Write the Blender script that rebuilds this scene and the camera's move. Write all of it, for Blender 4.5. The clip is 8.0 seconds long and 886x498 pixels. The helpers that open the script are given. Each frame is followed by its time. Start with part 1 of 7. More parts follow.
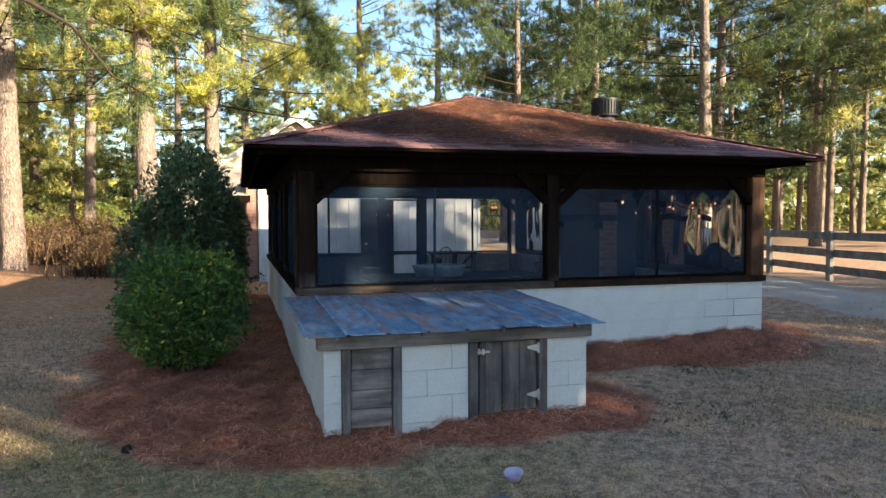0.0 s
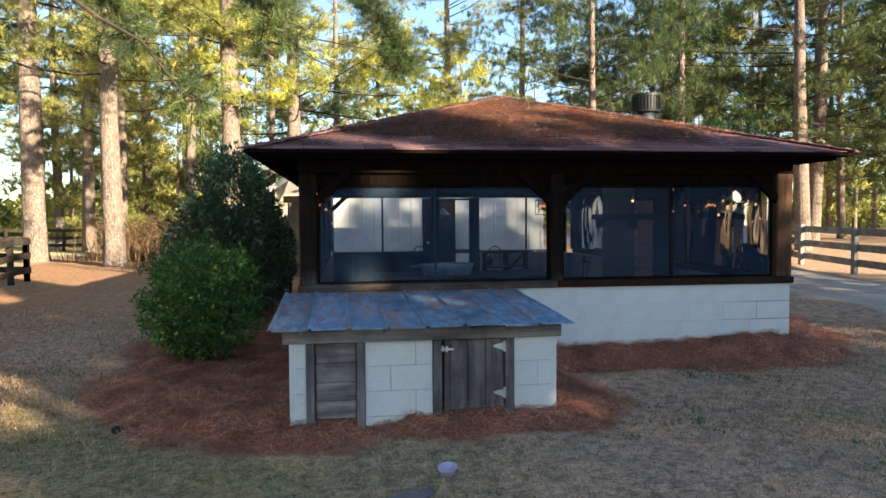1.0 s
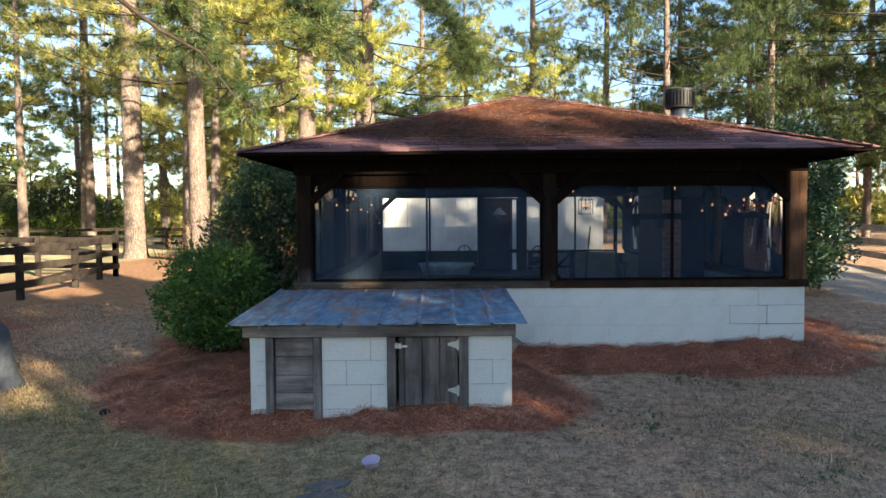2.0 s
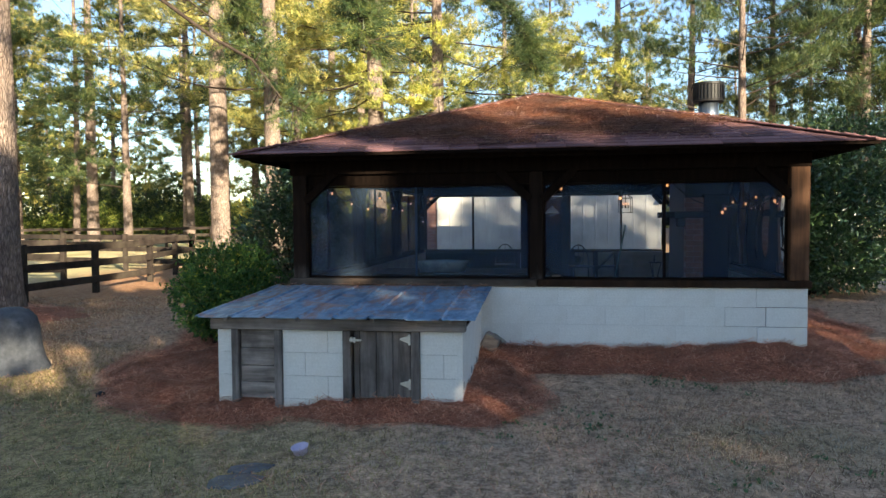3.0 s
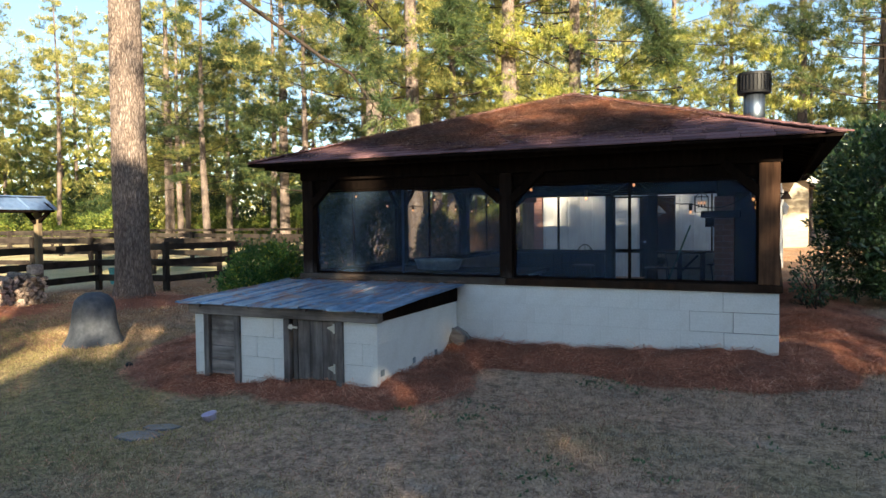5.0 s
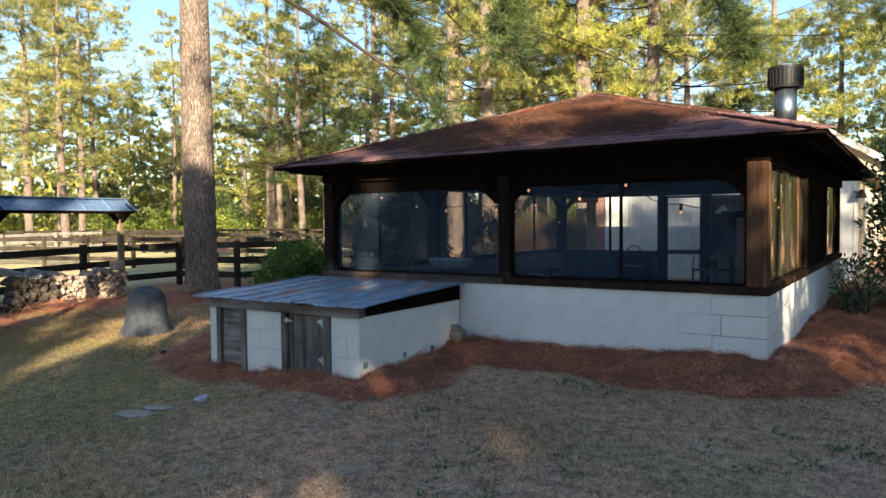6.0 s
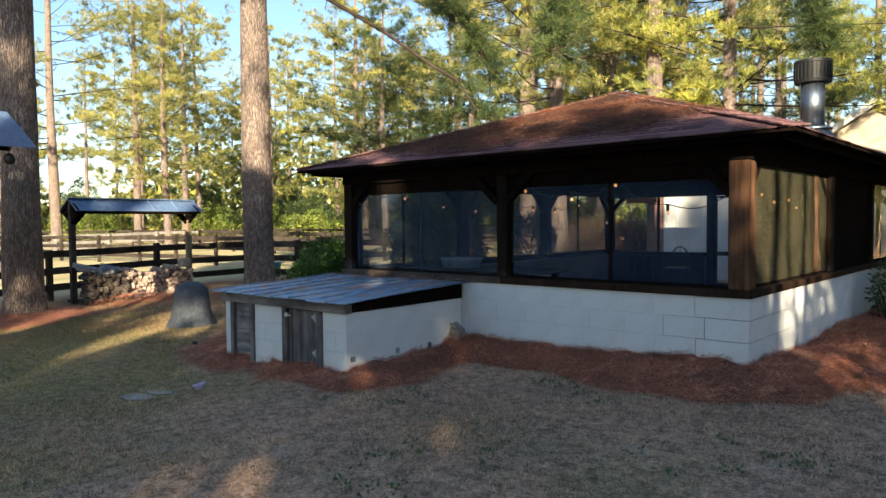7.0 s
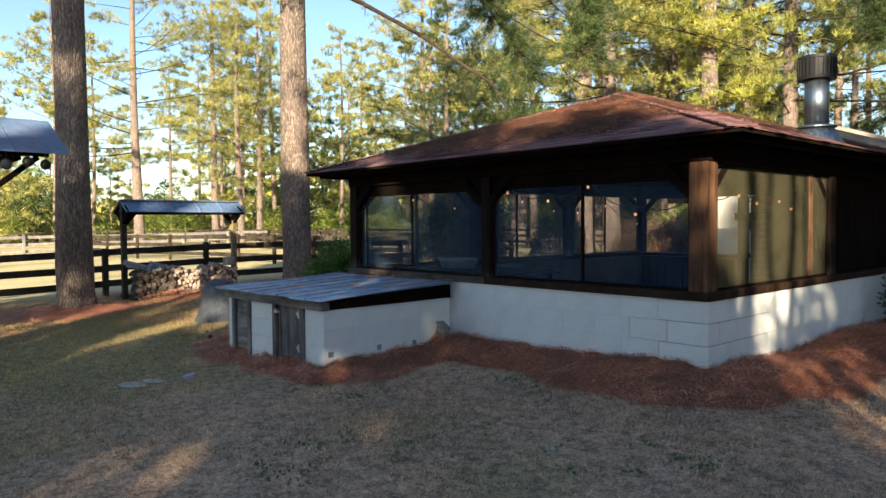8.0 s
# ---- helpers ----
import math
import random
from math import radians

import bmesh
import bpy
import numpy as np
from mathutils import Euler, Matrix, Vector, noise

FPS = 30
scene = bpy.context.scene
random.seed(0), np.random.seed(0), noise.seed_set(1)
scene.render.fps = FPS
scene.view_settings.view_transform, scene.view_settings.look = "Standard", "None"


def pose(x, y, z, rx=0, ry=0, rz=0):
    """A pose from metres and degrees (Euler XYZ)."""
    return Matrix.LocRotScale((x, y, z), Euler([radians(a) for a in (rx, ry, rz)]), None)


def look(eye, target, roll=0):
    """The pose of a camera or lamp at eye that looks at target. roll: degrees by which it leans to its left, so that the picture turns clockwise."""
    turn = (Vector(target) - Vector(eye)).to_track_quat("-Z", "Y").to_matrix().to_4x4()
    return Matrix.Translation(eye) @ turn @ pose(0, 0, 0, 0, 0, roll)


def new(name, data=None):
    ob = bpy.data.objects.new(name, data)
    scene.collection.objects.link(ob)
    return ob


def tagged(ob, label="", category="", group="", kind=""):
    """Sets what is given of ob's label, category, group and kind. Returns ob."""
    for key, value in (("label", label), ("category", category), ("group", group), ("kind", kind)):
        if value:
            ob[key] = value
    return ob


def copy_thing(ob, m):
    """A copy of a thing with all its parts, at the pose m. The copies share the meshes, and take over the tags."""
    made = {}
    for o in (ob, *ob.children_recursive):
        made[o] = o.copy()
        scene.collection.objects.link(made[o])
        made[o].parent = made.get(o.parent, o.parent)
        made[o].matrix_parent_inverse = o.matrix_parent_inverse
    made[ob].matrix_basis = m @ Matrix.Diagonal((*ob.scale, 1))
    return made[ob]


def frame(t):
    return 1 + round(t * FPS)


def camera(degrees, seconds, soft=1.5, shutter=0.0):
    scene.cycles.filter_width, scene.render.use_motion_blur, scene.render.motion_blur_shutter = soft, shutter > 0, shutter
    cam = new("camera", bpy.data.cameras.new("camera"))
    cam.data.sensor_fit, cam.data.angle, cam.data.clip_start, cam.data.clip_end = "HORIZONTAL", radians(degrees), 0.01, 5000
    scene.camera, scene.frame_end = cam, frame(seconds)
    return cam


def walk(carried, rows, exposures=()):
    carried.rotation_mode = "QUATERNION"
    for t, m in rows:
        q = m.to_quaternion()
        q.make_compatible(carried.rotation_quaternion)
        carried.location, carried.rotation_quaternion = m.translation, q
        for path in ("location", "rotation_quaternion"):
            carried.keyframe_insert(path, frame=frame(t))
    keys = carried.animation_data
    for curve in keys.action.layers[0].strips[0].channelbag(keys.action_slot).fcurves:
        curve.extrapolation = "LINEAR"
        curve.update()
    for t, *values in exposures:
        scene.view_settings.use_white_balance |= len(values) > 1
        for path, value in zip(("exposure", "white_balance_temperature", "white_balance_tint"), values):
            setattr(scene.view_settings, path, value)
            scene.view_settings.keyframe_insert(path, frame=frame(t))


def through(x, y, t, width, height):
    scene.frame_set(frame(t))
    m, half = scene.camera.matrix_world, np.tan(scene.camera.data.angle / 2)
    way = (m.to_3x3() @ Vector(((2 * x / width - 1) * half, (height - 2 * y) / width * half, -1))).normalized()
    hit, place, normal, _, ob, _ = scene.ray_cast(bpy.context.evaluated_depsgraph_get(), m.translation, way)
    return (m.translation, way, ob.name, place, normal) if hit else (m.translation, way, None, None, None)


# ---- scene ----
cam = camera(64.0, 8.0)
METRES, EYE, TILT, LEAN, TURN = 9.6, 1.62, 0.0, 0.0, -18.4
ROWS = [
    (0.0, 0.0, 0.0, 0.0, -0.01, -2.43, 0.2),
    (0.5, 0.0549, -0.0066, 0.0002, 4.21, -2.47, 0.32),
    (1.0, 0.1163, -0.0058, 0.0007, 8.44, -2.51, 0.39),
    (1.5, 0.1797, 0.0, 0.0009, 12.67, -2.51, 0.42),
    (3.0, 0.3679, 0.0442, -0.0015, 25.02, -2.5, 0.46),
    (3.5, 0.4309, 0.065, -0.0016, 29.02, -2.48, 0.53),
    (4.0, 0.4933, 0.0886, -0.0021, 33.02, -2.43, 0.58),
    (5.5, 0.6677, 0.1788, -0.004, 45.51, -2.28, 0.63),
    (6.0, 0.7177, 0.2153, -0.0047, 49.77, -2.22, 0.61),
    (6.5, 0.7627, 0.2552, -0.0056, 54.02, -2.15, 0.58),
    (7.0, 0.804, 0.297, -0.006, 57.63, -2.11, 0.52),
    (7.5, 0.8425, 0.3409, -0.0059, 60.75, -2.07, 0.49),
    (8.0, 0.8783, 0.3857, -0.0054, 64.01, -2.06, 0.45),
]
walk(cam, [(t, pose(0, 0, EYE, TILT, LEAN, TURN) @ pose(METRES * x, METRES * y, METRES * z, 90 + pitch, roll, yaw)) for t, x, y, z, yaw, pitch, roll in ROWS], ((0.0, 2.28), (1.5, 2.25), (3.5, 2.17), (5.5, 2.0), (8.0, 1.81)))

# ---- light ----
SUN_AZ, SUN_EL = 38.0, 15.0          # degrees from -y towards +x, degrees up
sd = Vector((math.sin(radians(SUN_AZ)) * math.cos(radians(SUN_EL)), -math.cos(radians(SUN_AZ)) * math.cos(radians(SUN_EL)), math.sin(radians(SUN_EL))))
world = bpy.data.worlds.new("sky")
scene.world = world
world.use_nodes = True
wn = world.node_tree
sky = wn.nodes.new("ShaderNodeTexSky")
sky.sky_type, sky.sun_disc = "NISHITA", False
sky.sun_elevation, sky.sun_rotation = radians(SUN_EL), radians(180 - SUN_AZ)
sky.air_density, sky.dust_density, sky.ozone_density = 1.0, 0.25, 2.3
wn.links.new(sky.outputs[0], wn.nodes["Background"].inputs[0])
wn.nodes["Background"].inputs[1].default_value = 0.075
sun_data = bpy.data.lights.new("sun", "SUN")
sun_data.energy, sun_data.angle, sun_data.color = 5.4, radians(0.6), (1.0, 0.85, 0.60)
sun = new("sun", sun_data)
sun.matrix_world = look(sd * 50, (0, 0, 0))

# ---- materials ----
def nodes_of(name):
    m = bpy.data.materials.new(name)
    m.use_nodes = True
    return m, m.node_tree, m.node_tree.nodes["Principled BSDF"]


def ramp(nt, fac, stops):
    r = nt.nodes.new("ShaderNodeValToRGB")
    els = r.color_ramp.elements
    while len(els) < len(stops):
        els.new(0.5)
    for e, (p, c) in zip(els, stops):
        e.position, e.color = p, (*c, 1)
    nt.links.new(fac, r.inputs[0])
    return r.outputs[0]


def noise_of(nt, scale, detail=4.0, rough=0.55, stretch=(1, 1, 1), where="Object"):
    tc = nt.nodes.new("ShaderNodeTexCoord")
    mp = nt.nodes.new("ShaderNodeMapping")
    mp.inputs["Scale"].default_value = stretch
    nt.links.new(tc.outputs[where], mp.inputs[0])
    n = nt.nodes.new("ShaderNodeTexNoise")
    n.inputs["Scale"].default_value, n.inputs["Detail"].default_value, n.inputs["Roughness"].default_value = scale, detail, rough
    nt.links.new(mp.outputs[0], n.inputs["Vector"])
    return n.outputs[0]


def blend(nt, fac, a, b, mode="MIX"):
    m = nt.nodes.new("ShaderNodeMix")
    m.data_type, m.blend_type = "RGBA", mode
    for sock, v in ((m.inputs[0], fac), (m.inputs[6], a), (m.inputs[7], b)):
        if isinstance(v, (int, float)):
            sock.default_value = v
        elif isinstance(v, tuple):
            sock.default_value = (*v, 1)
        else:
            nt.links.new(v, sock)
    return m.outputs[2]


def bump(nt, bsdf, height, strength, dist=0.01):
    b = nt.nodes.new("ShaderNodeBump")
    b.inputs["Strength"].default_value, b.inputs["Distance"].default_value = strength, dist
    nt.links.new(height, b.inputs["Height"])
    nt.links.new(b.outputs[0], bsdf.inputs["Normal"])


def surface(name, dark, light, fine=30, broad=2.0, stretch=(1, 1, 1), rough=0.8, metal=0.0, relief=0.4, stain=None, amount=0.5, piece=0.0, dist=0.006, spec=0.3, island=False):
    """Grain at a fine scale, wear at a broad one, a tone of its own for each piece."""
    m, nt, b = nodes_of(name)
    n1 = noise_of(nt, fine, 6, 0.6, stretch)
    n2 = noise_of(nt, broad, 5, 0.6)
    col = ramp(nt, n1, ((0.3, dark), (0.72, light)))
    if stain:
        f = ramp(nt, n2, ((0.45, (0, 0, 0)), (0.72, (amount,) * 3)))
        col = blend(nt, f, col, stain)
    else:
        tone = ramp(nt, n2, ((0.3, (0.7,) * 3), (0.7, (1.15,) * 3)))
        col = blend(nt, 1.0, col, tone, "MULTIPLY")
    if piece:
        oi = nt.nodes.new("ShaderNodeNewGeometry" if island else "ShaderNodeObjectInfo")
        tone = ramp(nt, oi.outputs["Random Per Island" if island else "Random"], ((0, (1 - piece,) * 3), (1, (1 + piece * 0.5,) * 3)))
        col = blend(nt, 1.0, col, tone, "MULTIPLY")
    nt.links.new(col, b.inputs["Base Color"])
    b.inputs["Roughness"].default_value, b.inputs["Metallic"].default_value = rough, metal
    b.inputs["Specular IOR Level"].default_value = spec
    if relief:
        bump(nt, b, n1, relief, dist)
    return m


def leafy(name, tones, gloss=0.4, through=0.35, spec=0.3, patch=0.6, drift=((0.62, 0.70, 0.7), (1.25, 1.15, 0.9))):
    """Leaves or needles: a tone for each island, drifts of tone over the plant, some light let through."""
    m, nt, b = nodes_of(name)
    geo = nt.nodes.new("ShaderNodeNewGeometry")
    col = ramp(nt, geo.outputs["Random Per Island"], tones)
    n = noise_of(nt, patch, 3, 0.5)
    col = blend(nt, 1.0, col, ramp(nt, n, ((0.34, drift[0]), (0.66, drift[1]))), "MULTIPLY")
    nt.links.new(col, b.inputs["Base Color"])
    b.inputs["Roughness"].default_value = gloss
    b.inputs["Specular IOR Level"].default_value = spec
    tr = nt.nodes.new("ShaderNodeBsdfTranslucent")
    nt.links.new(col, tr.inputs[0])
    mx = nt.nodes.new("ShaderNodeMixShader")
    mx.inputs[0].default_value = through
    nt.links.new(b.outputs[0], mx.inputs[1])
    nt.links.new(tr.outputs[0], mx.inputs[2])
    nt.links.new(mx.outputs[0], nt.nodes["Material Output"].inputs[0])
    return m


def mesh_screen(name, cover, tone, rough_gloss):
    """Woven screen or clear film: part lets the view through, part shows its own tone."""
    m, nt, b = nodes_of(name)
    b.inputs["Base Color"].default_value = (*tone, 1)
    b.inputs["Roughness"].default_value = rough_gloss
    b.inputs["Specular IOR Level"].default_value = 0.03
    t = nt.nodes.new("ShaderNodeBsdfTransparent")
    t.inputs[0].default_value = (0.96, 0.98, 1.0, 1)
    mx = nt.nodes.new("ShaderNodeMixShader")
    n = noise_of(nt, 0.9, 3, 0.5)
    f = ramp(nt, n, ((0.3, (cover * 0.75,) * 3), (0.7, (cover * 1.25,) * 3)))
    nt.links.new(f, mx.inputs[0])
    nt.links.new(t.outputs[0], mx.inputs[1])
    nt.links.new(b.outputs[0], mx.inputs[2])
    nt.links.new(mx.outputs[0], nt.nodes["Material Output"].inputs[0])
    return m


def clear_film(name):
    """Clear vinyl sheet with a slight ripple: sees through, mirrors at a slant."""
    m, nt, b = nodes_of(name)
    g = nt.nodes.new("ShaderNodeBsdfGlossy")
    g.inputs["Roughness"].default_value = 0.025
    g.inputs["Color"].default_value = (1.0, 0.95, 0.82, 1)
    t = nt.nodes.new("ShaderNodeBsdfTransparent")
    t.inputs[0].default_value = (0.55, 0.56, 0.57, 1)
    fr = nt.nodes.new("ShaderNodeFresnel")
    fr.inputs["IOR"].default_value = 1.7
    n = noise_of(nt, 1.0, 2, 0.5, (1, 3.5, 0.55))
    bp = nt.nodes.new("ShaderNodeBump")
    bp.inputs["Strength"].default_value, bp.inputs["Distance"].default_value = 0.22, 0.05
    nt.links.new(n, bp.inputs["Height"])
    nt.links.new(bp.outputs[0], g.inputs["Normal"])
    mx = nt.nodes.new("ShaderNodeMixShader")
    hz = nt.nodes.new("ShaderNodeBsdfDiffuse")
    hz.inputs[0].default_value = (0.62, 0.56, 0.36, 1)
    body = nt.nodes.new("ShaderNodeMixShader")
    body.inputs[0].default_value = 0.075
    nt.links.new(t.outputs[0], body.inputs[1])
    nt.links.new(hz.outputs[0], body.inputs[2])
    nt.links.new(fr.outputs[0], mx.inputs[0])
    nt.links.new(body.outputs[0], mx.inputs[1])
    nt.links.new(g.outputs[0], mx.inputs[2])
    nt.links.new(mx.outputs[0], nt.nodes["Material Output"].inputs[0])
    return m


def glow(name, colour, strength):
    m, nt, b = nodes_of(name)
    b.inputs["Emission Color"].default_value = (*colour, 1)
    b.inputs["Emission Strength"].default_value = strength
    return m


def ground_material():
    m, nt, b = nodes_of("lawn_soil")
    big = noise_of(nt, 0.35, 5, 0.6)
    mid = noise_of(nt, 2.2, 6, 0.65)
    fine = noise_of(nt, 38, 6, 0.7)
    grass = ramp(nt, fine, ((0.3, (0.18, 0.112, 0.076)), (0.5, (0.42, 0.278, 0.195)), (0.72, (0.66, 0.465, 0.345))))
    green = ramp(nt, fine, ((0.3, (0.115, 0.105, 0.046)), (0.7, (0.42, 0.355, 0.175))))
    # greener lawn on the side of the pines, drier before the porch
    tc = nt.nodes.new("ShaderNodeTexCoord")
    ax = nt.nodes.new("ShaderNodeSeparateXYZ")
    nt.links.new(tc.outputs["Object"], ax.inputs[0])
    side = nt.nodes.new("ShaderNodeMapRange")
    side.inputs["From Min"].default_value, side.inputs["From Max"].default_value = 5.5, -0.5
    side.inputs["To Min"].default_value, side.inputs["To Max"].default_value = -0.07, 0.20
    nt.links.new(ax.outputs[0], side.inputs[0])
    sm = nt.nodes.new("ShaderNodeMath")
    nt.links.new(big, sm.inputs[0])
    tan = nt.nodes.new("ShaderNodeMapRange")
    tan.inputs["From Min"].default_value, tan.inputs["From Max"].default_value = 4.8, 7.6
    tan.inputs["To Min"].default_value, tan.inputs["To Max"].default_value = 0.0, -0.26
    nt.links.new(ax.outputs[1], tan.inputs[0])
    both = nt.nodes.new("ShaderNodeMath")
    nt.links.new(side.outputs[0], both.inputs[0])
    nt.links.new(tan.outputs[0], both.inputs[1])
    nt.links.new(both.outputs[0], sm.inputs[1])
    col = blend(nt, ramp(nt, sm.outputs[0], ((0.45, (0, 0, 0)), (0.68, (0.8,) * 3))), grass, green)
    mottle = noise_of(nt, 9.0, 7, 0.75)
    col = blend(nt, 1.0, col, ramp(nt, mottle, ((0.36, (0.40, 0.39, 0.38)), (0.5, (0.95, 0.93, 0.90)), (0.64, (1.4, 1.33, 1.25)))), "MULTIPLY")
    sand = ramp(nt, fine, ((0.3, (0.27, 0.24, 0.20)), (0.7, (0.44, 0.40, 0.35))))
    col = blend(nt, ramp(nt, mid, ((0.60, (0, 0, 0)), (0.76, (0.7,) * 3))), col, sand)
    straw = ramp(nt, fine, ((0.3, (0.20, 0.095, 0.05)), (0.7, (0.55, 0.30, 0.165))))
    # fallen straw under the pines, bare between
    n4 = noise_of(nt, 0.45, 5, 0.65)
    under = nt.nodes.new("ShaderNodeMapRange")
    under.inputs["From Min"].default_value, under.inputs["From Max"].default_value = -1.4, -3.6
    under.inputs["To Min"].default_value, under.inputs["To Max"].default_value = -0.12, 0.30
    nt.links.new(ax.outputs[0], under.inputs[0])
    back = nt.nodes.new("ShaderNodeMapRange")
    back.inputs["From Min"].default_value, back.inputs["From Max"].default_value = 7.5, 15.0
    back.inputs["To Min"].default_value, back.inputs["To Max"].default_value = -0.12, 0.26
    nt.links.new(ax.outputs[1], back.inputs[0])
    most = nt.nodes.new("ShaderNodeMath")
    most.operation = "MAXIMUM"
    nt.links.new(under.outputs[0], most.inputs[0])
    nt.links.new(back.outputs[0], most.inputs[1])
    far = nt.nodes.new("ShaderNodeMapRange")
    far.inputs["From Min"].default_value, far.inputs["From Max"].default_value = -8.2, -9.6
    far.inputs["To Min"].default_value, far.inputs["To Max"].default_value = 0.0, -0.4
    nt.links.new(ax.outputs[0], far.inputs[0])
    litter = nt.nodes.new("ShaderNodeMath")
    nt.links.new(n4, litter.inputs[0])
    nt.links.new(most.outputs[0], litter.inputs[1])
    where = nt.nodes.new("ShaderNodeMath")
    nt.links.new(litter.outputs[0], where.inputs[0])
    nt.links.new(far.outputs[0], where.inputs[1])
    right = nt.nodes.new("ShaderNodeMapRange")
    right.inputs["From Min"].default_value, right.inputs["From Max"].default_value = 5.5, 8.5
    right.inputs["To Min"].default_value, right.inputs["To Max"].default_value = 0.0, -0.28
    nt.links.new(ax.outputs[0], right.inputs[0])
    less = nt.nodes.new("ShaderNodeMath")
    nt.links.new(where.outputs[0], less.inputs[0])
    nt.links.new(right.outputs[0], less.inputs[1])
    straw = blend(nt, 1.0, straw, ramp(nt, mottle, ((0.34, (0.5,) * 3), (0.66, (1.3,) * 3))), "MULTIPLY")
    col = blend(nt, ramp(nt, less.outputs[0], ((0.52, (0, 0, 0)), (0.78, (0.85,) * 3))), col, straw)
    # grazed golden grass in the paddock; its shaded bands are painted in as green strips
    turf = ramp(nt, fine, ((0.3, (0.40, 0.315, 0.165)), (0.7, (0.74, 0.615, 0.36))))
    shade_strip = noise_of(nt, 0.16, 4, 0.6, (1.6, 0.5, 1))
    turf = blend(nt, ramp(nt, shade_strip, ((0.50, (0, 0, 0)), (0.62, (0.75,) * 3))), turf, ramp(nt, fine, ((0.3, (0.15, 0.165, 0.07)), (0.7, (0.36, 0.36, 0.17)))))
    field = nt.nodes.new("ShaderNodeMapRange")
    field.inputs["From Min"].default_value, field.inputs["From Max"].default_value = -8.4, -10.0
    nt.links.new(ax.outputs[0], field.inputs[0])
    col = blend(nt, field.outputs[0], col, turf)
    b.inputs["Roughness"].default_value = 0.95
    b.inputs["Specular IOR Level"].default_value = 0.1
    speck = noise_of(nt, 140, 3, 0.6)
    col2 = blend(nt, ramp(nt, speck, ((0.58, (0, 0, 0)), (0.70, (0.55,) * 3))), col, (0.46, 0.38, 0.28))
    nt.links.new(col2, b.inputs["Base Color"])
    bump(nt, b, fine, 0.55, 0.02)
    return m


M_GROUND = ground_material()
M_ROAD = surface("sandy_gravel", (0.30, 0.25, 0.21), (0.58, 0.49, 0.42), 60, 1.2, rough=0.95, relief=0.6, dist=0.02, stain=(0.30, 0.19, 0.11), amount=0.5)
M_STRAW = surface("pine_straw", (0.14, 0.048, 0.030), (0.60, 0.245, 0.15), 45, 3.0, rough=0.9, relief=1.0, dist=0.03)
M_NEEDLE = leafy("fallen_needles", ((0, (0.17, 0.055, 0.033)), (0.45, (0.55, 0.225, 0.135)), (0.8, (0.74, 0.36, 0.23)), (1, (0.85, 0.56, 0.40))), 0.6, 0.1, patch=2.6, drift=((0.50, 0.46, 0.46), (1.30, 1.22, 1.15)))
M_ROOFNEEDLE = leafy("weathered_needles", ((0, (0.25, 0.135, 0.115)), (0.6, (0.56, 0.345, 0.295)), (1, (0.82, 0.59, 0.50))), 0.7, 0.1, patch=1.2)
M_GRASS = leafy("dormant_grass", ((0, (0.09, 0.058, 0.036)), (0.3, (0.31, 0.20, 0.14)), (0.7, (0.60, 0.42, 0.31)), (1, (0.80, 0.61, 0.48))), 0.7, 0.2, patch=1.5)
M_GRASS_GREEN = leafy("green_grass", ((0, (0.10, 0.10, 0.035)), (0.5, (0.31, 0.28, 0.12)), (1, (0.58, 0.47, 0.27))), 0.6, 0.3)
M_WEED = leafy("clover", ((0, (0.07, 0.14, 0.075)), (1, (0.15, 0.25, 0.13))), 0.5, 0.3)
M_BLOCK = surface("white_block_paint", (0.57, 0.575, 0.565), (0.71, 0.715, 0.70), 55, 2.5, rough=0.75, relief=0.5, dist=0.004, stain=(0.48, 0.465, 0.43), amount=0.45, piece=0.03)
M_MORTAR = surface("painted_mortar", (0.15, 0.145, 0.135), (0.30, 0.295, 0.28), 40, 3, rough=0.85, relief=0.4, dist=0.004)
# dark timber taken near black: shade under eaves and porch put into the colour
M_DARKWOOD = surface("dark_wood_with_shade", (0.0035, 0.0025, 0.002), (0.013, 0.008, 0.006), 22, 1.6, (1, 1, 0.12), 0.95, relief=0.4, spec=0.04)
M_POSTWOOD = surface("brown_post_wood", (0.009, 0.005, 0.0035), (0.042, 0.022, 0.013), 16, 1.3, (1, 1, 0.10), 0.75, relief=0.5, stain=(0.05, 0.04, 0.034), amount=0.4, spec=0.08)
# lighter brown for corner post and mullion: the sun on them put into the colour
M_CORNER = surface("sunlit_post_wood", (0.030, 0.014, 0.008), (0.17, 0.088, 0.050), 16, 2.2, (1, 1, 0.08), 0.75, relief=0.5, stain=(0.03, 0.016, 0.011), amount=0.85, spec=0.1)
M_PLY = surface("pale_plywood", (0.46, 0.37, 0.25), (0.66, 0.55, 0.40), 14, 2.0, (0.3, 1, 1), 0.75, relief=0.15, piece=0.1)
M_SILL = surface("weathered_sill", (0.022, 0.016, 0.013), (0.085, 0.062, 0.05), 18, 2.0, (0.12, 0.12, 1), 0.85, relief=0.5, stain=(0.17, 0.15, 0.135), amount=0.5, spec=0.1)


